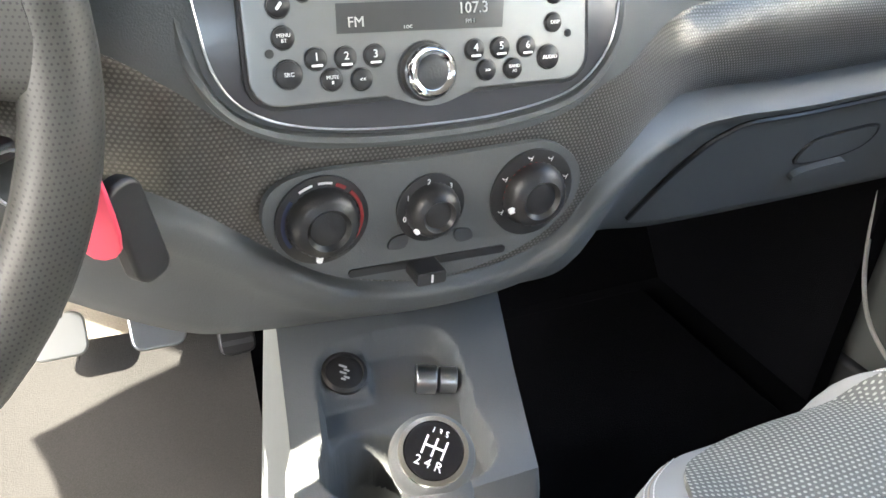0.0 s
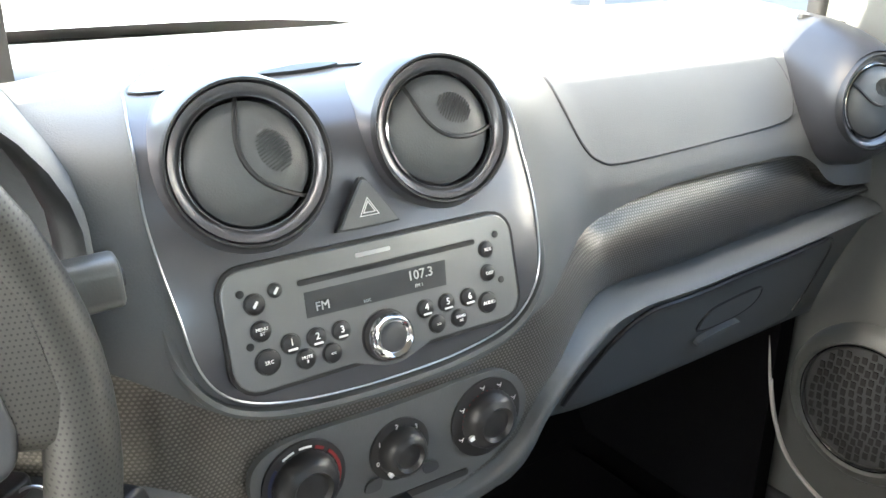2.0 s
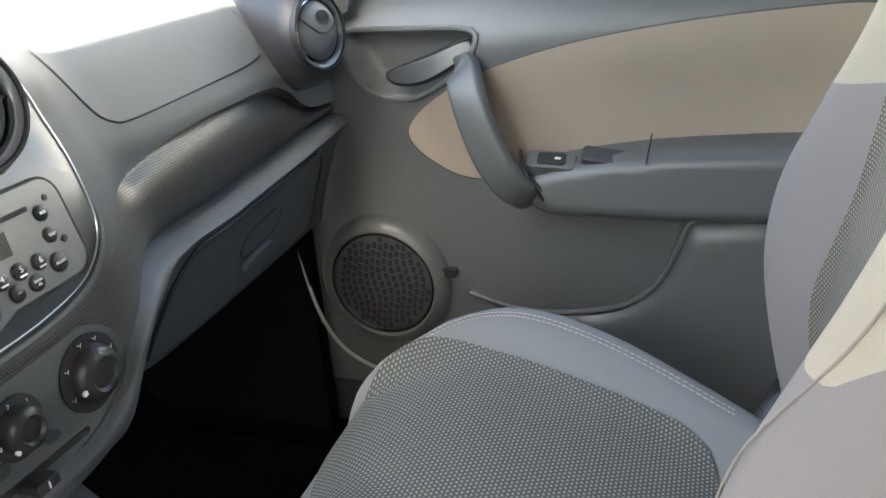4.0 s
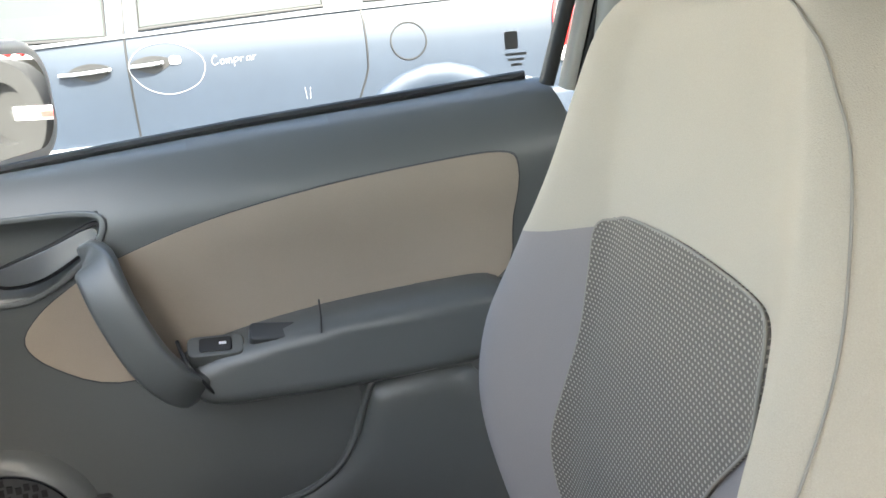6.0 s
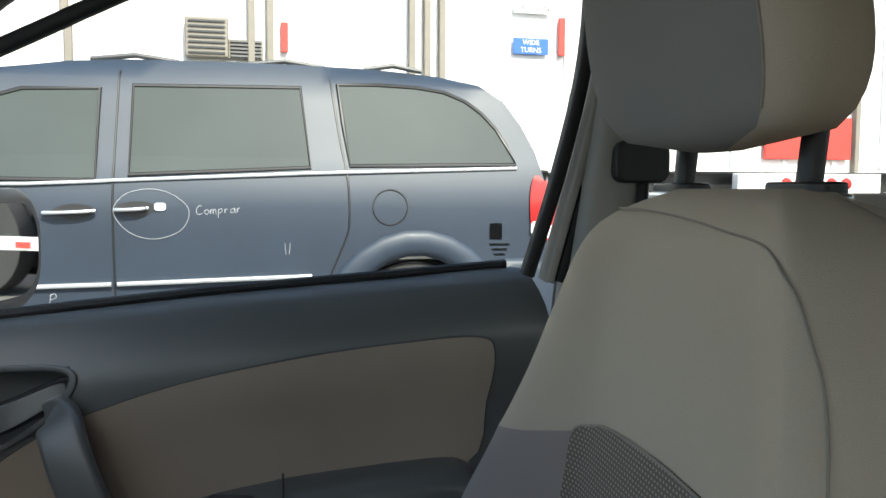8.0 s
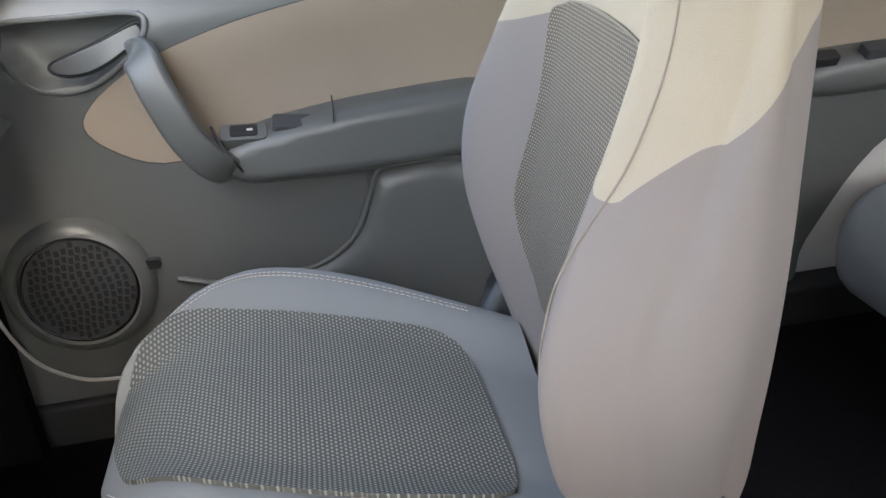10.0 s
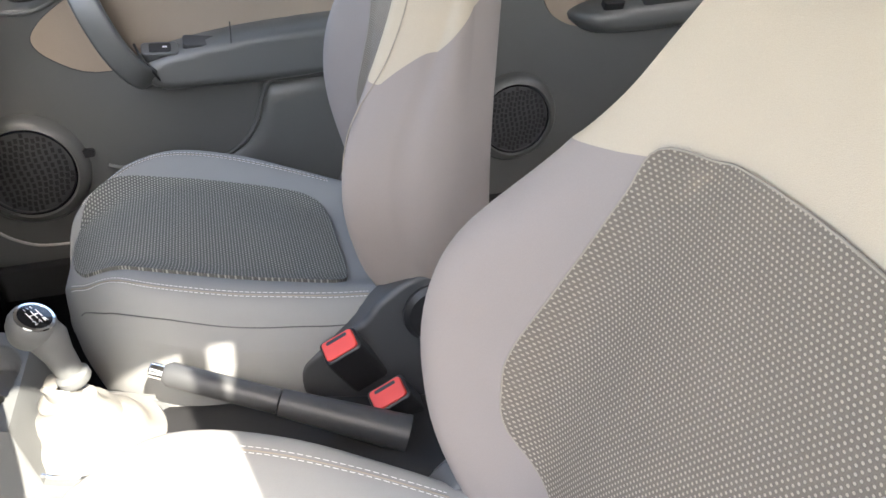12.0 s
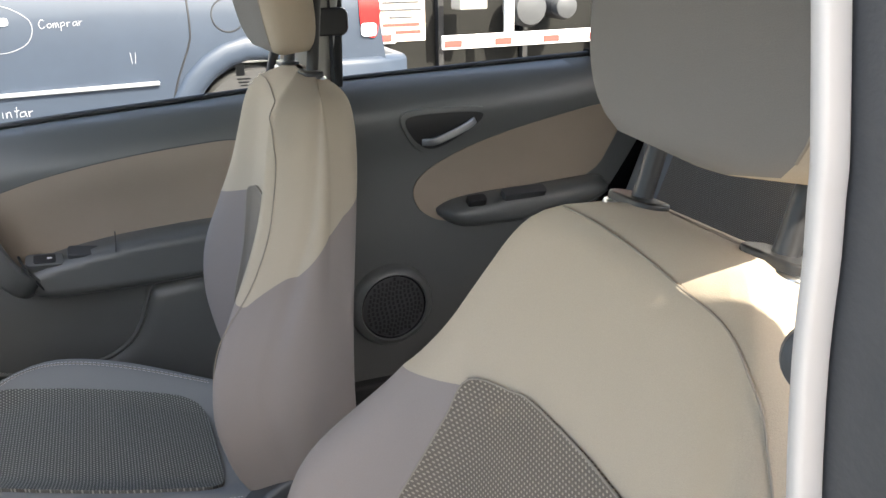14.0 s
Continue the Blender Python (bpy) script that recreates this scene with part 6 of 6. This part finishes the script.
rows = []
for y, z in ((0.80, 0.925), (0.95, 0.925), (1.3, 0.88), (1.6, 0.79)):
    rows.append([bm.verts.new((x, y, z - 0.10 * ((x + 0.08) / 0.8) ** 4)) for x in np.linspace(-0.82, 0.66, 17)])
for a, b in zip(rows, rows[1:]):
    for k in range(16):
        bm.faces.new((a[k], a[k + 1], b[k + 1], b[k]))
part("skin", bm, M_CARPAINT, bonnet)
part("front_end", box((-0.08, 1.55, 0.52), (1.46, 0.2, 0.55)), M_CARPAINT, bonnet, bevel=0.04)
for x in (-0.72, 0.56):
    mwf = Matrix.Translation((x, 1.15, 0.30)) @ Matrix.Rotation(radians(90), 4, "Y")
    part("front_wheel", spin([(0.18, -0.09), (0.285, -0.09), (0.30, -0.04), (0.30, 0.04), (0.285, 0.09), (0.18, 0.09)], mwf, 36), M_TYRE, bonnet)
for x in (-0.78, 0.62):
    part("wing", box((x, 1.15, 0.60), (0.06, 0.90, 0.55)), M_CARPAINT, bonnet, bevel=0.02)

# ---- footwell ----
matt = thing("driver_floor_mat", "dark grey carpet floor mat in the driver footwell", "floor mat")
bm = bmesh.new()
rows = []
for y in np.linspace(-0.15, 0.47, 26):
    z = 0.256 + 0.0 if y < 0.25 else 0.256 + (y - 0.25) ** 2 * 1.6
    rows.append([bm.verts.new((x, y, z + 0.002 * math.sin(31 * x + 17 * y))) for x in np.linspace(-0.52 + 0.1 * max(0, y), -0.062 + 0.1 * max(0, y), 21)])
for a, b in zip(rows, rows[1:]):
    for k in range(20):
        bm.faces.new((a[k], a[k + 1], b[k + 1], b[k]))
part("mat_sheet", bm, M_MAT, matt)
pm = thing("passenger_floor_mat", "carpet floor mat with the passenger footwell's shade in its colour", "floor mat")
part("mat_sheet", box((0.38, 0.15, 0.255), (0.44, 0.55, 0.012)), M_CARPET_SHADE, pm, bevel=0.004)
for nm, x, py, lab in (("clutch_pedal", -0.232, 0.432, "clutch"), ("brake_pedal", -0.126, 0.415, "brake")):
    pd = thing(nm, "metal-faced " + lab + " pedal on a dark arm", "pedal", "pedals")
    part("pad", plate(rounded(0.062, 0.052, 0.014), Matrix.Translation((x, py, 0.375)) @ Matrix.Rotation(radians(52), 4, "X"), 0.012), M_SATIN, pd, "worn metal pedal pad", bevel=0.003)
    part("arm", sweep([Vector((x, py + 0.01, 0.372)), Vector((x, py + 0.06, 0.48)), Vector((x, py + 0.04, 0.66))], rounded(0.02, 0.012, 0.003, 3)), M_BLACK, pd)
ac = thing("accelerator_pedal", "ribbed black accelerator pedal", "pedal", "pedals")
apd = part("pad", plate(rounded(0.042, 0.10, 0.010), Matrix.Translation((-0.042, 0.40, 0.385)) @ Matrix.Rotation(radians(55), 4, "X"), 0.012), M_BLACK, ac, bevel=0.003)
for k in range(5):
    part("rib", plate(rounded(0.036, 0.006, 0.002), Matrix.Translation((-0.042, 0.40, 0.385)) @ Matrix.Rotation(radians(55), 4, "X") @ Matrix.Translation((0, -0.036 + 0.018 * k, 0)), 0.002, 0.003), M_DARK, apd)
part("arm", sweep([Vector((-0.042, 0.42, 0.40)), Vector((-0.042, 0.46, 0.64))], rounded(0.016, 0.012, 0.003, 3)), M_BLACK, ac)
belt = thing("seat_belt", "black seat belt hanging at the middle pillar", "seat belt")
part("webbing", sweep([Vector((0.652, -0.772, 1.22)), Vector((0.655, -0.78, 1.0)), Vector((0.66, -0.775, 0.6))], rounded(0.004, 0.045, 0.0015, 2), up=Vector((1, 0, 0))), M_BELT, belt)
part("guide", plate(rounded(0.05, 0.07, 0.015), Matrix.Translation((0.640, -0.775, 1.10)) @ Matrix.Rotation(radians(-90), 4, "Y"), 0.02, 0.01), M_BLACK, belt, "black belt guide", bevel=0.004)
belt2 = thing("seat_belt", "black seat belt beside the driver seat", "seat belt")
part("webbing", sweep([Vector((PILLAR[0] + 0.03, PILLAR[1] - 0.10, 1.25)), Vector((PILLAR[0] + 0.05, PILLAR[1] - 0.09, 0.95)), Vector((PILLAR[0] + 0.03, PILLAR[1] - 0.06, 0.45))], rounded(0.045, 0.004, 0.0015, 2), up=Vector((0, 1, 0))), M_BELT, belt2)
ma = Matrix.Translation((-0.725, -0.559, 1.079)) @ Vector((-0.6, 0.7, 0.3)).to_track_quat("Z", "Y").to_matrix().to_4x4()
part("belt_anchor", spin([(0.008, -0.02), (0.0112, -0.012), (0.0120, -0.004), (0.0112, 0.002), (0.008, 0.004), (0, 0.005)], ma, 32), M_DARK, belt2, "dark round belt anchor cover")

# ---- outside ----
# added wall out of view: dims the low sky through the driver's doorway
sky_block_wall = thing("sky_block_wall", "plain grey unseen wall that cuts sky light on the driver side", "wall", kind="structure")
part("wall_face", box((-3.6, -5.0, 0.75), (0.2, 11, 1.5)), M_SKYBLOCK, sky_block_wall)
ground = tagged(part("ground", (lambda b: (bmesh.ops.create_grid(b, x_segments=40, y_segments=40, size=400), b)[1])(bmesh.new()), M_GROUND), "dark asphalt yard ground", "ground", kind="structure")

van = thing("parked_minivan", "dusty blue-grey minivan with white marker scribbles on its side", "minivan")
VX = 3.65


def van_x(z):
    return VX + interp(z, (0.15, 0.35, 0.62, 0.95, 1.10, 1.16, 1.58, 1.63), (0.06, 0.02, 0.0, -0.015, 0.0, 0.03, 0.17, 0.25))


def van_place(y, z, out):
    return Vector((van_x(z) - out, y, z))


prof = [(0.22, 2.9), (0.45, 3.05), (0.75, 3.0), (0.95, 2.6), (1.08, 1.9), (1.35, 1.35), (1.52, 0.95), (1.60, 0.72), (1.645, 0.45), (1.662, 0.2), (1.668, -0.2), (1.668, -0.6), (1.66, -1.0), (1.635, -1.33), (1.59, -1.53), (1.50, -1.66), (1.38, -1.74), (1.25, -1.80), (1.00, -1.86), (0.70, -1.90), (0.52, -1.94), (0.30, -1.90)]
arch = [(0.30 + 0.45 * math.sin(a) - 0.02, -1.165 + 0.385 * math.cos(a)) for a in np.linspace(math.pi * 0.98, math.pi * 0.02, 14)]
arch2 = [(0.30 + 0.45 * math.sin(a) - 0.02, 1.905 + 0.385 * math.cos(a)) for a in np.linspace(math.pi * 0.98, math.pi * 0.02, 14)]
side = [(y, z) for z, y in prof] + [(y, z) for z, y in arch] + [(y, z) for z, y in arch2]
body = part("side_body", drape(side, van_place, 0.04, 0.12), M_VAN, van, "dusty blue-grey side", angle=50)
bm = bmesh.new()
rows = []
for z, y in prof:
    x0 = van_x(z) + 0.02
    rows.append([bm.verts.new((x, y + 0.05 * ((x - VX - 0.98) / 0.98) ** 2 * (-1 if y > 0 else 1), z)) for x in np.linspace(x0, 2 * VX + 1.96 - x0, 9)])
for a, b in zip(rows, rows[1:]):
    for k in range(8):
        bm.faces.new((a[k], a[k + 1], b[k + 1], b[k]))
part("upper_body", bm, M_VAN, van)
part("underbody", box((VX + 1.0, 0.5, 0.45), (1.7, 4.6, 0.5)), M_BLACK, van)
for nm, pts in (("front_door_glass", [(0.30, 1.09), (0.29, 1.51), (0.62, 1.50), (1.15, 1.32), (1.35, 1.10)]), ("slide_door_glass", [(0.158, 1.115), (0.146, 1.53), (-0.62, 1.545), (-0.655, 1.155)]), ("rear_quarter_glass", [(-0.845, 1.165), (-0.82, 1.37), (-0.80, 1.565), (-1.0, 1.572), (-1.20, 1.565), (-1.34, 1.545), (-1.45, 1.50), (-1.53, 1.44), (-1.60, 1.36), (-1.65, 1.27), (-1.69, 1.18)])):
    part(nm, drape(pts, van_place, 0.003, 0.12, 0.004), M_VANGLASS, van, "dusty tinted side glass", smooth=False)
    part("glass_seal", sweep([van_place(a, b, 0.004) for a, b in pts], disc(0.010, 6), closed=True, up=Vector((1, 0, 0))), M_BLACK, van)
for pts in ([(0.225, 0.45), (0.228, 0.9), (0.225, 1.1), (0.21, 1.55), (0.205, 1.6)], [(-0.765, 1.6), (-0.80, 1.3), (-0.83, 1.1), (-0.835, 0.9), (-0.82, 0.82), (-0.74, 0.62), (-0.70, 0.45)], [(1.42, 0.45), (1.44, 0.9), (1.40, 1.1)]):
    part("door_gap", sweep([van_place(a, b, 0.0) for a, b in line2(pts, 5, False)], disc(0.005, 6), up=Vector((1, 0, 0))), M_BLACK, van)
# silver strip laid on as the shoulder's reflection below the windows
part("belt_highlight", sweep([van_place(a, b, 0.004) for a, b in ((1.3, 1.065), (0.58, 1.072), (-0.66, 1.128), (-1.69, 1.162))], rounded(0.016, 0.022, 0.004, 3), up=Vector((1, 0, 0))), M_VANTRIM, van, "bright strip standing in for the belt line reflection")
for a, b in (((1.35, 0.605), (0.24, 0.622)), ((0.215, 0.622), (-0.655, 0.640))):
    part("rub_strip", sweep([van_place(*a, 0.006), van_place(*b, 0.006)], rounded(0.02, 0.034, 0.006, 3), up=Vector((1, 0, 0))), M_VANTRIM, van, "silver side rub strip")
for y, z, long in ((0.405, 0.946, 1.0), (0.145, 0.958, 0.62)):
    hd = part("door_handle", sweep([van_place(y + 0.105 * long, z, 0.012), van_place(y + 0.06 * long, z, 0.03), van_place(y - 0.05 * long, z + 0.004, 0.03), van_place(y - 0.105 * long, z + 0.008, 0.012)], rounded(0.016, 0.034, 0.007, 3), up=Vector((1, 0, 0))), M_VANTRIM, van, "silver door handle")
    part("handle_cup", drape(line2([(y + 0.07, z + 0.012), (y - 0.02, z + 0.040), (y - 0.11, z + 0.012), (y - 0.02, z - 0.038)], 4), van_place, 0.002, 0.1, 0.002), M_BLACK, van)
    part("handle_keyhole", spin([(0.012, 0.0), (0.011, 0.003), (0, 0.0035)], Matrix.Translation(van_place(y - 0.085 * long, z + 0.006, 0.030)) @ Matrix.Rotation(radians(-90), 4, "Y"), 16), M_BLACK, hd)
part("lock_plate", drape(rounded(0.05, 0.036, 0.012, 3, 0.025, 0.972), van_place, 0.003, 0.1, 0.007), M_VANTRIM, van, "silver lock plate")
part("fuel_flap_gap", sweep([van_place(-1.035 + 0.085 * math.cos(a), 0.966 + 0.085 * math.sin(a), 0.0) for a in np.linspace(0, 2 * math.pi, 32, endpoint=False)], disc(0.004, 6), closed=True, up=Vector((1, 0, 0))), M_BLACK, van)
flare = [(0.28 + (z - 0.28) * 1.15, -1.165 + (y + 1.165) * 1.17) for z, y in arch]
part("arch_lip", sweep([van_place(y, z, 0.004) for z, y in flare], disc(0.060, 12, 0.42), up=Vector((1, 0, 0))), M_VAN, van, "flared wheel arch")
for y in (-1.165, 1.905):
    mwv = Matrix.Translation((VX + 0.10, y, 0.345)) @ Matrix.Rotation(radians(-90), 4, "Y")
    wv = part("wheel", spin([(0.20, -0.11), (0.33, -0.10), (0.345, -0.05), (0.345, 0.05), (0.33, 0.085), (0.235, 0.095), (0.225, 0.08)], mwv, 48), M_TYRE, van, "dusty tyre")
    part("wheel_rim", spin([(0.228, 0.085), (0.215, 0.07), (0.18, 0.05), (0.06, 0.055), (0.05, 0.075), (0, 0.078)], mwv, 40), M_SATIN, wv, "alloy rim")
    for k in range(5):
        part("rim_opening", plate(rounded(0.07, 0.05, 0.02), mwv @ Matrix.Rotation(2 * math.pi * k / 5, 4, "Z") @ Matrix.Translation((0.135, 0, 0.058)), 0.004, 0.006), M_BLACK, wv)
part("tail_lamp", drape(line2([(-1.765, 1.10), (-1.75, 0.98), (-1.765, 0.86), (-1.84, 0.82), (-1.87, 1.0), (-1.81, 1.12)], 4), van_place, 0.004, 0.1, 0.012), M_TAIL, van, "red tail lamp")
part("tail_reflector", drape(rounded(0.09, 0.07, 0.02, 3, -1.80, 0.86), van_place, 0.004, 0.1, 0.016), M_WHITE, van)
part("rear_bumper", sweep([Vector((VX + 0.02, -1.62, 0.56)), Vector((VX + 0.01, -1.85, 0.56)), Vector((VX + 0.12, -2.02, 0.56)), Vector((VX + 0.6, -2.06, 0.56)), Vector((VX + 1.3, -2.06, 0.56))], rounded(0.10, 0.30, 0.04, 4)), M_VAN, van, "blue-grey rear bumper")
for a, b in ((0.35, -0.05), (-0.35, -0.75), (-0.95, -1.25)):
    part("roof_rail", sweep([Vector((VX + 0.27, a, 1.66)), Vector((VX + 0.27, (a + b) / 2, 1.685)), Vector((VX + 0.27, b, 1.66))], disc(0.013, 8)), M_DARK, van, "dark roof rail")
part("van_mirror", sweep([van_place(1.02, 1.14, 0.03), van_place(1.0, 1.15, 0.18)], rounded(0.12, 0.17, 0.04, 4)), M_VAN, van, bevel=0.01)


def scribble(pts, r=0.0012, closed=False, name="marker_scribble"):
    path = [van_place(p.x, p.y, 0.004) for p in smooth_line([(a, b, 0) for a, b in pts], 6, closed)]
    part(name, sweep(path, disc(r, 5), closed=closed, up=Vector((1, 0, 0))), M_CHALK, van, "white marker line")


scribble([(0.225, 0.955), (0.16, 1.035), (0.02, 1.045), (-0.095, 0.97), (-0.07, 0.87), (0.05, 0.825), (0.165, 0.86)], closed=True)
STROKES = {"C": [[(0.75, 0.9), (0.4, 1.0), (0.05, 0.5), (0.3, 0.02), (0.8, 0.2)]], "o": [[(0.45, 0.55), (0.1, 0.35), (0.3, 0.0), (0.65, 0.25), (0.45, 0.55)]],
           "m": [[(0.05, 0.5), (0.1, 0.0), (0.15, 0.4), (0.35, 0.5), (0.4, 0.0), (0.45, 0.4), (0.65, 0.5), (0.75, 0.0)]], "p": [[(0.1, 0.5), (0.05, -0.45)], [(0.1, 0.4), (0.45, 0.55), (0.55, 0.25), (0.1, 0.05)]],
           "r": [[(0.1, 0.5), (0.12, 0.0), (0.2, 0.4), (0.5, 0.48)]], "a": [[(0.55, 0.5), (0.15, 0.4), (0.1, 0.05), (0.5, 0.15), (0.55, 0.5), (0.65, 0.0)]],
           "P": [[(0.25, 1.0), (0.05, -0.1)], [(0.1, 0.85), (0.6, 1.05), (0.75, 0.7), (0.15, 0.45)]], "i": [[(0.2, 0.5), (0.18, 0.0)]], "n": [[(0.05, 0.5), (0.1, 0.0), (0.15, 0.4), (0.4, 0.5), (0.5, 0.0)]], "t": [[(0.3, 0.9), (0.2, 0.0)], [(0.05, 0.55), (0.5, 0.6)]]}
for word, y, z, size, fall in (("Comprar", -0.130, 0.935, 0.046, 0.05), ("Pintar", 0.155, 0.515, 0.064, 0.0), ("Pintar", 0.505, 0.535, 0.052, -0.30)):
    run = 0.0
    for letter in word:
        for stroke in STROKES[letter]:
            scribble([(y - size * (run + a * 0.8), z + size * (b * 0.9 + fall * run)) for a, b in stroke], 0.0013, name="marker_stroke")
        run += 0.75 if letter in "CmP" else 0.35 if letter in "it" else 0.6
scribble([(-0.555, 0.80), (-0.55, 0.745)])
scribble([(-0.53, 0.80), (-0.535, 0.745)])

lorry = thing("box_trailer", "white box trailer with galvanised door rails behind the van", "trailer")
part("box_wall", box((9.3, -2.0, 3.2), (2.4, 26.0, 3.9)), M_TRAILER, lorry, "white corrugated trailer side", smooth=False)
for y in (-2.08, -2.24, -2.40, -0.47, -0.65, -7.59, 1.2, -12):
    part("wall_post", box((8.06, y, 3.2), (0.08, 0.07, 3.9)), M_STEEL, lorry, "galvanised vertical rail", bevel=0.01)
for k in range(34):
    part("wall_rib", box((8.085, 9.5 - 0.7 * k, 3.2), (0.03, 0.05, 3.8)), M_TRAILER, lorry, smooth=False)
for y, z, h in ((-0.79, 2.535, 0.29), (-3.735, 2.68, 0.40)):
    part("marker_panel", box((8.06, y, z), (0.04, 0.07, h)), M_REDTAPE, lorry, "red reflective marker", bevel=0.004)
vent = part("vent_frame", box((8.065, -0.415, 2.395), (0.05, 0.33, 0.19)), M_STEEL, lorry, bevel=0.008)
for k in range(5):
    part("louvre_slat", box((8.035, -0.415, 2.325 + 0.035 * k), (0.02, 0.29, 0.022), Euler((0, radians(28), 0)).to_matrix()), M_DARK, vent, smooth=False)
grid = part("cooler_box", box((8.04, -0.05, 2.49), (0.14, 0.40, 0.38)), M_STEEL, lorry, "grey grille box", bevel=0.015)
for k in range(7):
    part("grille_bar", box((7.962, -0.05, 2.34 + 0.05 * k), (0.012, 0.34, 0.018)), M_DARK, grid, smooth=False)
TM = Matrix(((0, 0, -1, 0), (-1, 0, 0, 0), (0, 1, 0, 0), (0, 0, 0, 1)))
sign = part("caution_plate", box((8.055, -3.395, 2.965), (0.012, 0.41, 0.11)), M_TRAILER, lorry, "white caution plate", bevel=0.003)
text_mesh("CAUTION", 0.085, Matrix.Translation((8.047, -3.395, 2.965)) @ TM, M_BLACK, sign, "plate_lettering", 0.001)
sign = part("wide_turns_plate", box((8.055, -3.38, 2.565), (0.012, 0.40, 0.17)), M_BLUEPLATE, lorry, "blue plate with white lettering", bevel=0.003)
for word, z in (("WIDE", 2.603), ("TURNS", 2.523)):
    text_mesh(word, 0.075, Matrix.Translation((8.047, -3.38, z)) @ TM, M_WHITE, sign, "plate_lettering", 0.001)
part("rear_panel", box((8.05, -6.9, 1.65), (0.05, 1.2, 0.50)), M_REDTAPE, lorry, "red-orange rear panel", bevel=0.01)
part("under_frame", box((8.5, -2.0, 1.12), (0.5, 26.0, 0.22)), M_BLACK, lorry)
for y in (-9.5, -8.2, 4.0):
    mwt = Matrix.Translation((8.45, y, 0.52)) @ Matrix.Rotation(radians(-90), 4, "Y")
    part("wheel", spin([(0.2, -0.12), (0.5, -0.1), (0.52, 0), (0.5, 0.1), (0.3, 0.1), (0.28, 0.0), (0, 0.0)], mwt, 36), M_TYRE, lorry)
part("landing_leg", box((8.5, 8.5, 0.55), (0.14, 0.14, 1.1)), M_STEEL, lorry)
part("rear_bar", box((8.02, -6.9, 1.11), (0.12, 2.0, 0.24)), M_TRAILER, lorry, "white underrun bar", bevel=0.01)
for k in range(5):
    part("red_lamp", spin([(0.075, 0), (0.065, 0.02), (0, 0.03)], Matrix.Translation((7.955, -6.55 - 0.21 * k, 1.11)) @ Matrix.Rotation(radians(-90), 4, "Y"), 20), M_TAIL, lorry)
part("orange_lamp", spin([(0.12, 0), (0.10, 0.05), (0, 0.07)], Matrix.Translation((7.98, -7.18, 3.385)) @ Matrix.Rotation(radians(-90), 4, "Y"), 20), M_ORANGE, lorry)
flat = thing("lorry_chassis", "black lorry chassis with white and red reflective bars", "lorry")
part("side_frame", box((6.75, -5.2, 0.60), (0.5, 6.2, 0.82)), M_SOOT, flat, "sooty black chassis side", bevel=0.02)
for k in range(7):
    part("cross_rib", box((6.46, -2.5 - 0.9 * k, 0.62), (0.08, 0.06, 0.7)), M_RUBBER, flat, bevel=0.008)
for y0, y1, z, n in ((-2.55, -2.77, 0.62, 1), (-3.21, -5.2, 0.54, 4)):
    bar = part("reflective_bar", box((5.95, (y0 + y1) / 2, z), (0.04, abs(y1 - y0), 0.12)), M_TRAILER, flat, "white reflective bar", bevel=0.005)
    for k in range(n):
        part("reflective_patch", box((5.928, y0 - 0.10 - 0.5 * k, z - 0.012), (0.008, 0.17, 0.06)), M_REDTAPE, bar, smooth=False)
    part("bar_bracket", box((6.22, (y0 + y1) / 2, z), (0.54, 0.05, 0.05)), M_RUBBER, flat)
board = part("notice", box((5.97, -2.835, 0.83), (0.02, 0.45, 0.52)), M_PAPER, flat, "printed notice board", bevel=0.005)
for k in range(2):
    part("notice_emblem", spin([(0.045, 0), (0.042, 0.004), (0, 0.005)], Matrix.Translation((5.959, -2.75 - 0.17 * k, 1.03)) @ Matrix.Rotation(radians(-90), 4, "Y"), 20), M_REDTAPE, board)
for k, (w, mt) in enumerate(((0.36, M_REDTAPE), (0.34, M_REDTAPE), (0.22, M_DARK), (0.38, M_DARK), (0.34, M_DARK))):
    part("notice_bar", box((5.957, -2.835, 0.65 + 0.062 * k), (0.006, w, 0.028 if k < 2 else 0.016)), mt, board, smooth=False)
part("white_stay", box((5.97, -3.885, 0.79), (0.05, 0.085, 0.44)), M_TRAILER, flat, "white upright stay", bevel=0.006)
part("light_box", box((6.1, -3.545, 0.93), (0.22, 0.27, 0.24)), M_PILLAR, flat, "pale grey equipment box", bevel=0.015)
for y, r in ((-4.17, 0.17), (-4.55, 0.12)):
    dr = part("air_drum", spin([(r * 0.9, -0.22), (r, -0.18), (r, 0.05), (r * 0.9, 0.09), (r * 0.5, 0.11), (0, 0.115)], Matrix.Translation((6.15, y, 0.80)) @ Matrix.Rotation(radians(-90), 4, "Y"), 32), M_DARK, flat, "dusty round drum")
    part("drum_band", spin([(r * 1.01, 0.0), (r * 1.05, 0.01), (r * 1.05, 0.03), (r * 1.01, 0.04)], Matrix.Translation((6.15, y, 0.80)) @ Matrix.Rotation(radians(-90), 4, "Y"), 32), M_DARK, dr)
for y in (-5.6, -7.0):
    mwv = Matrix.Translation((6.3, y, 0.52)) @ Matrix.Rotation(radians(-90), 4, "Y")
    part("wheel", spin([(0.2, -0.12), (0.5, -0.1), (0.52, 0), (0.5, 0.1), (0.3, 0.1), (0.28, 0.0), (0, 0.0)], mwv, 36), M_TYRE, flat)
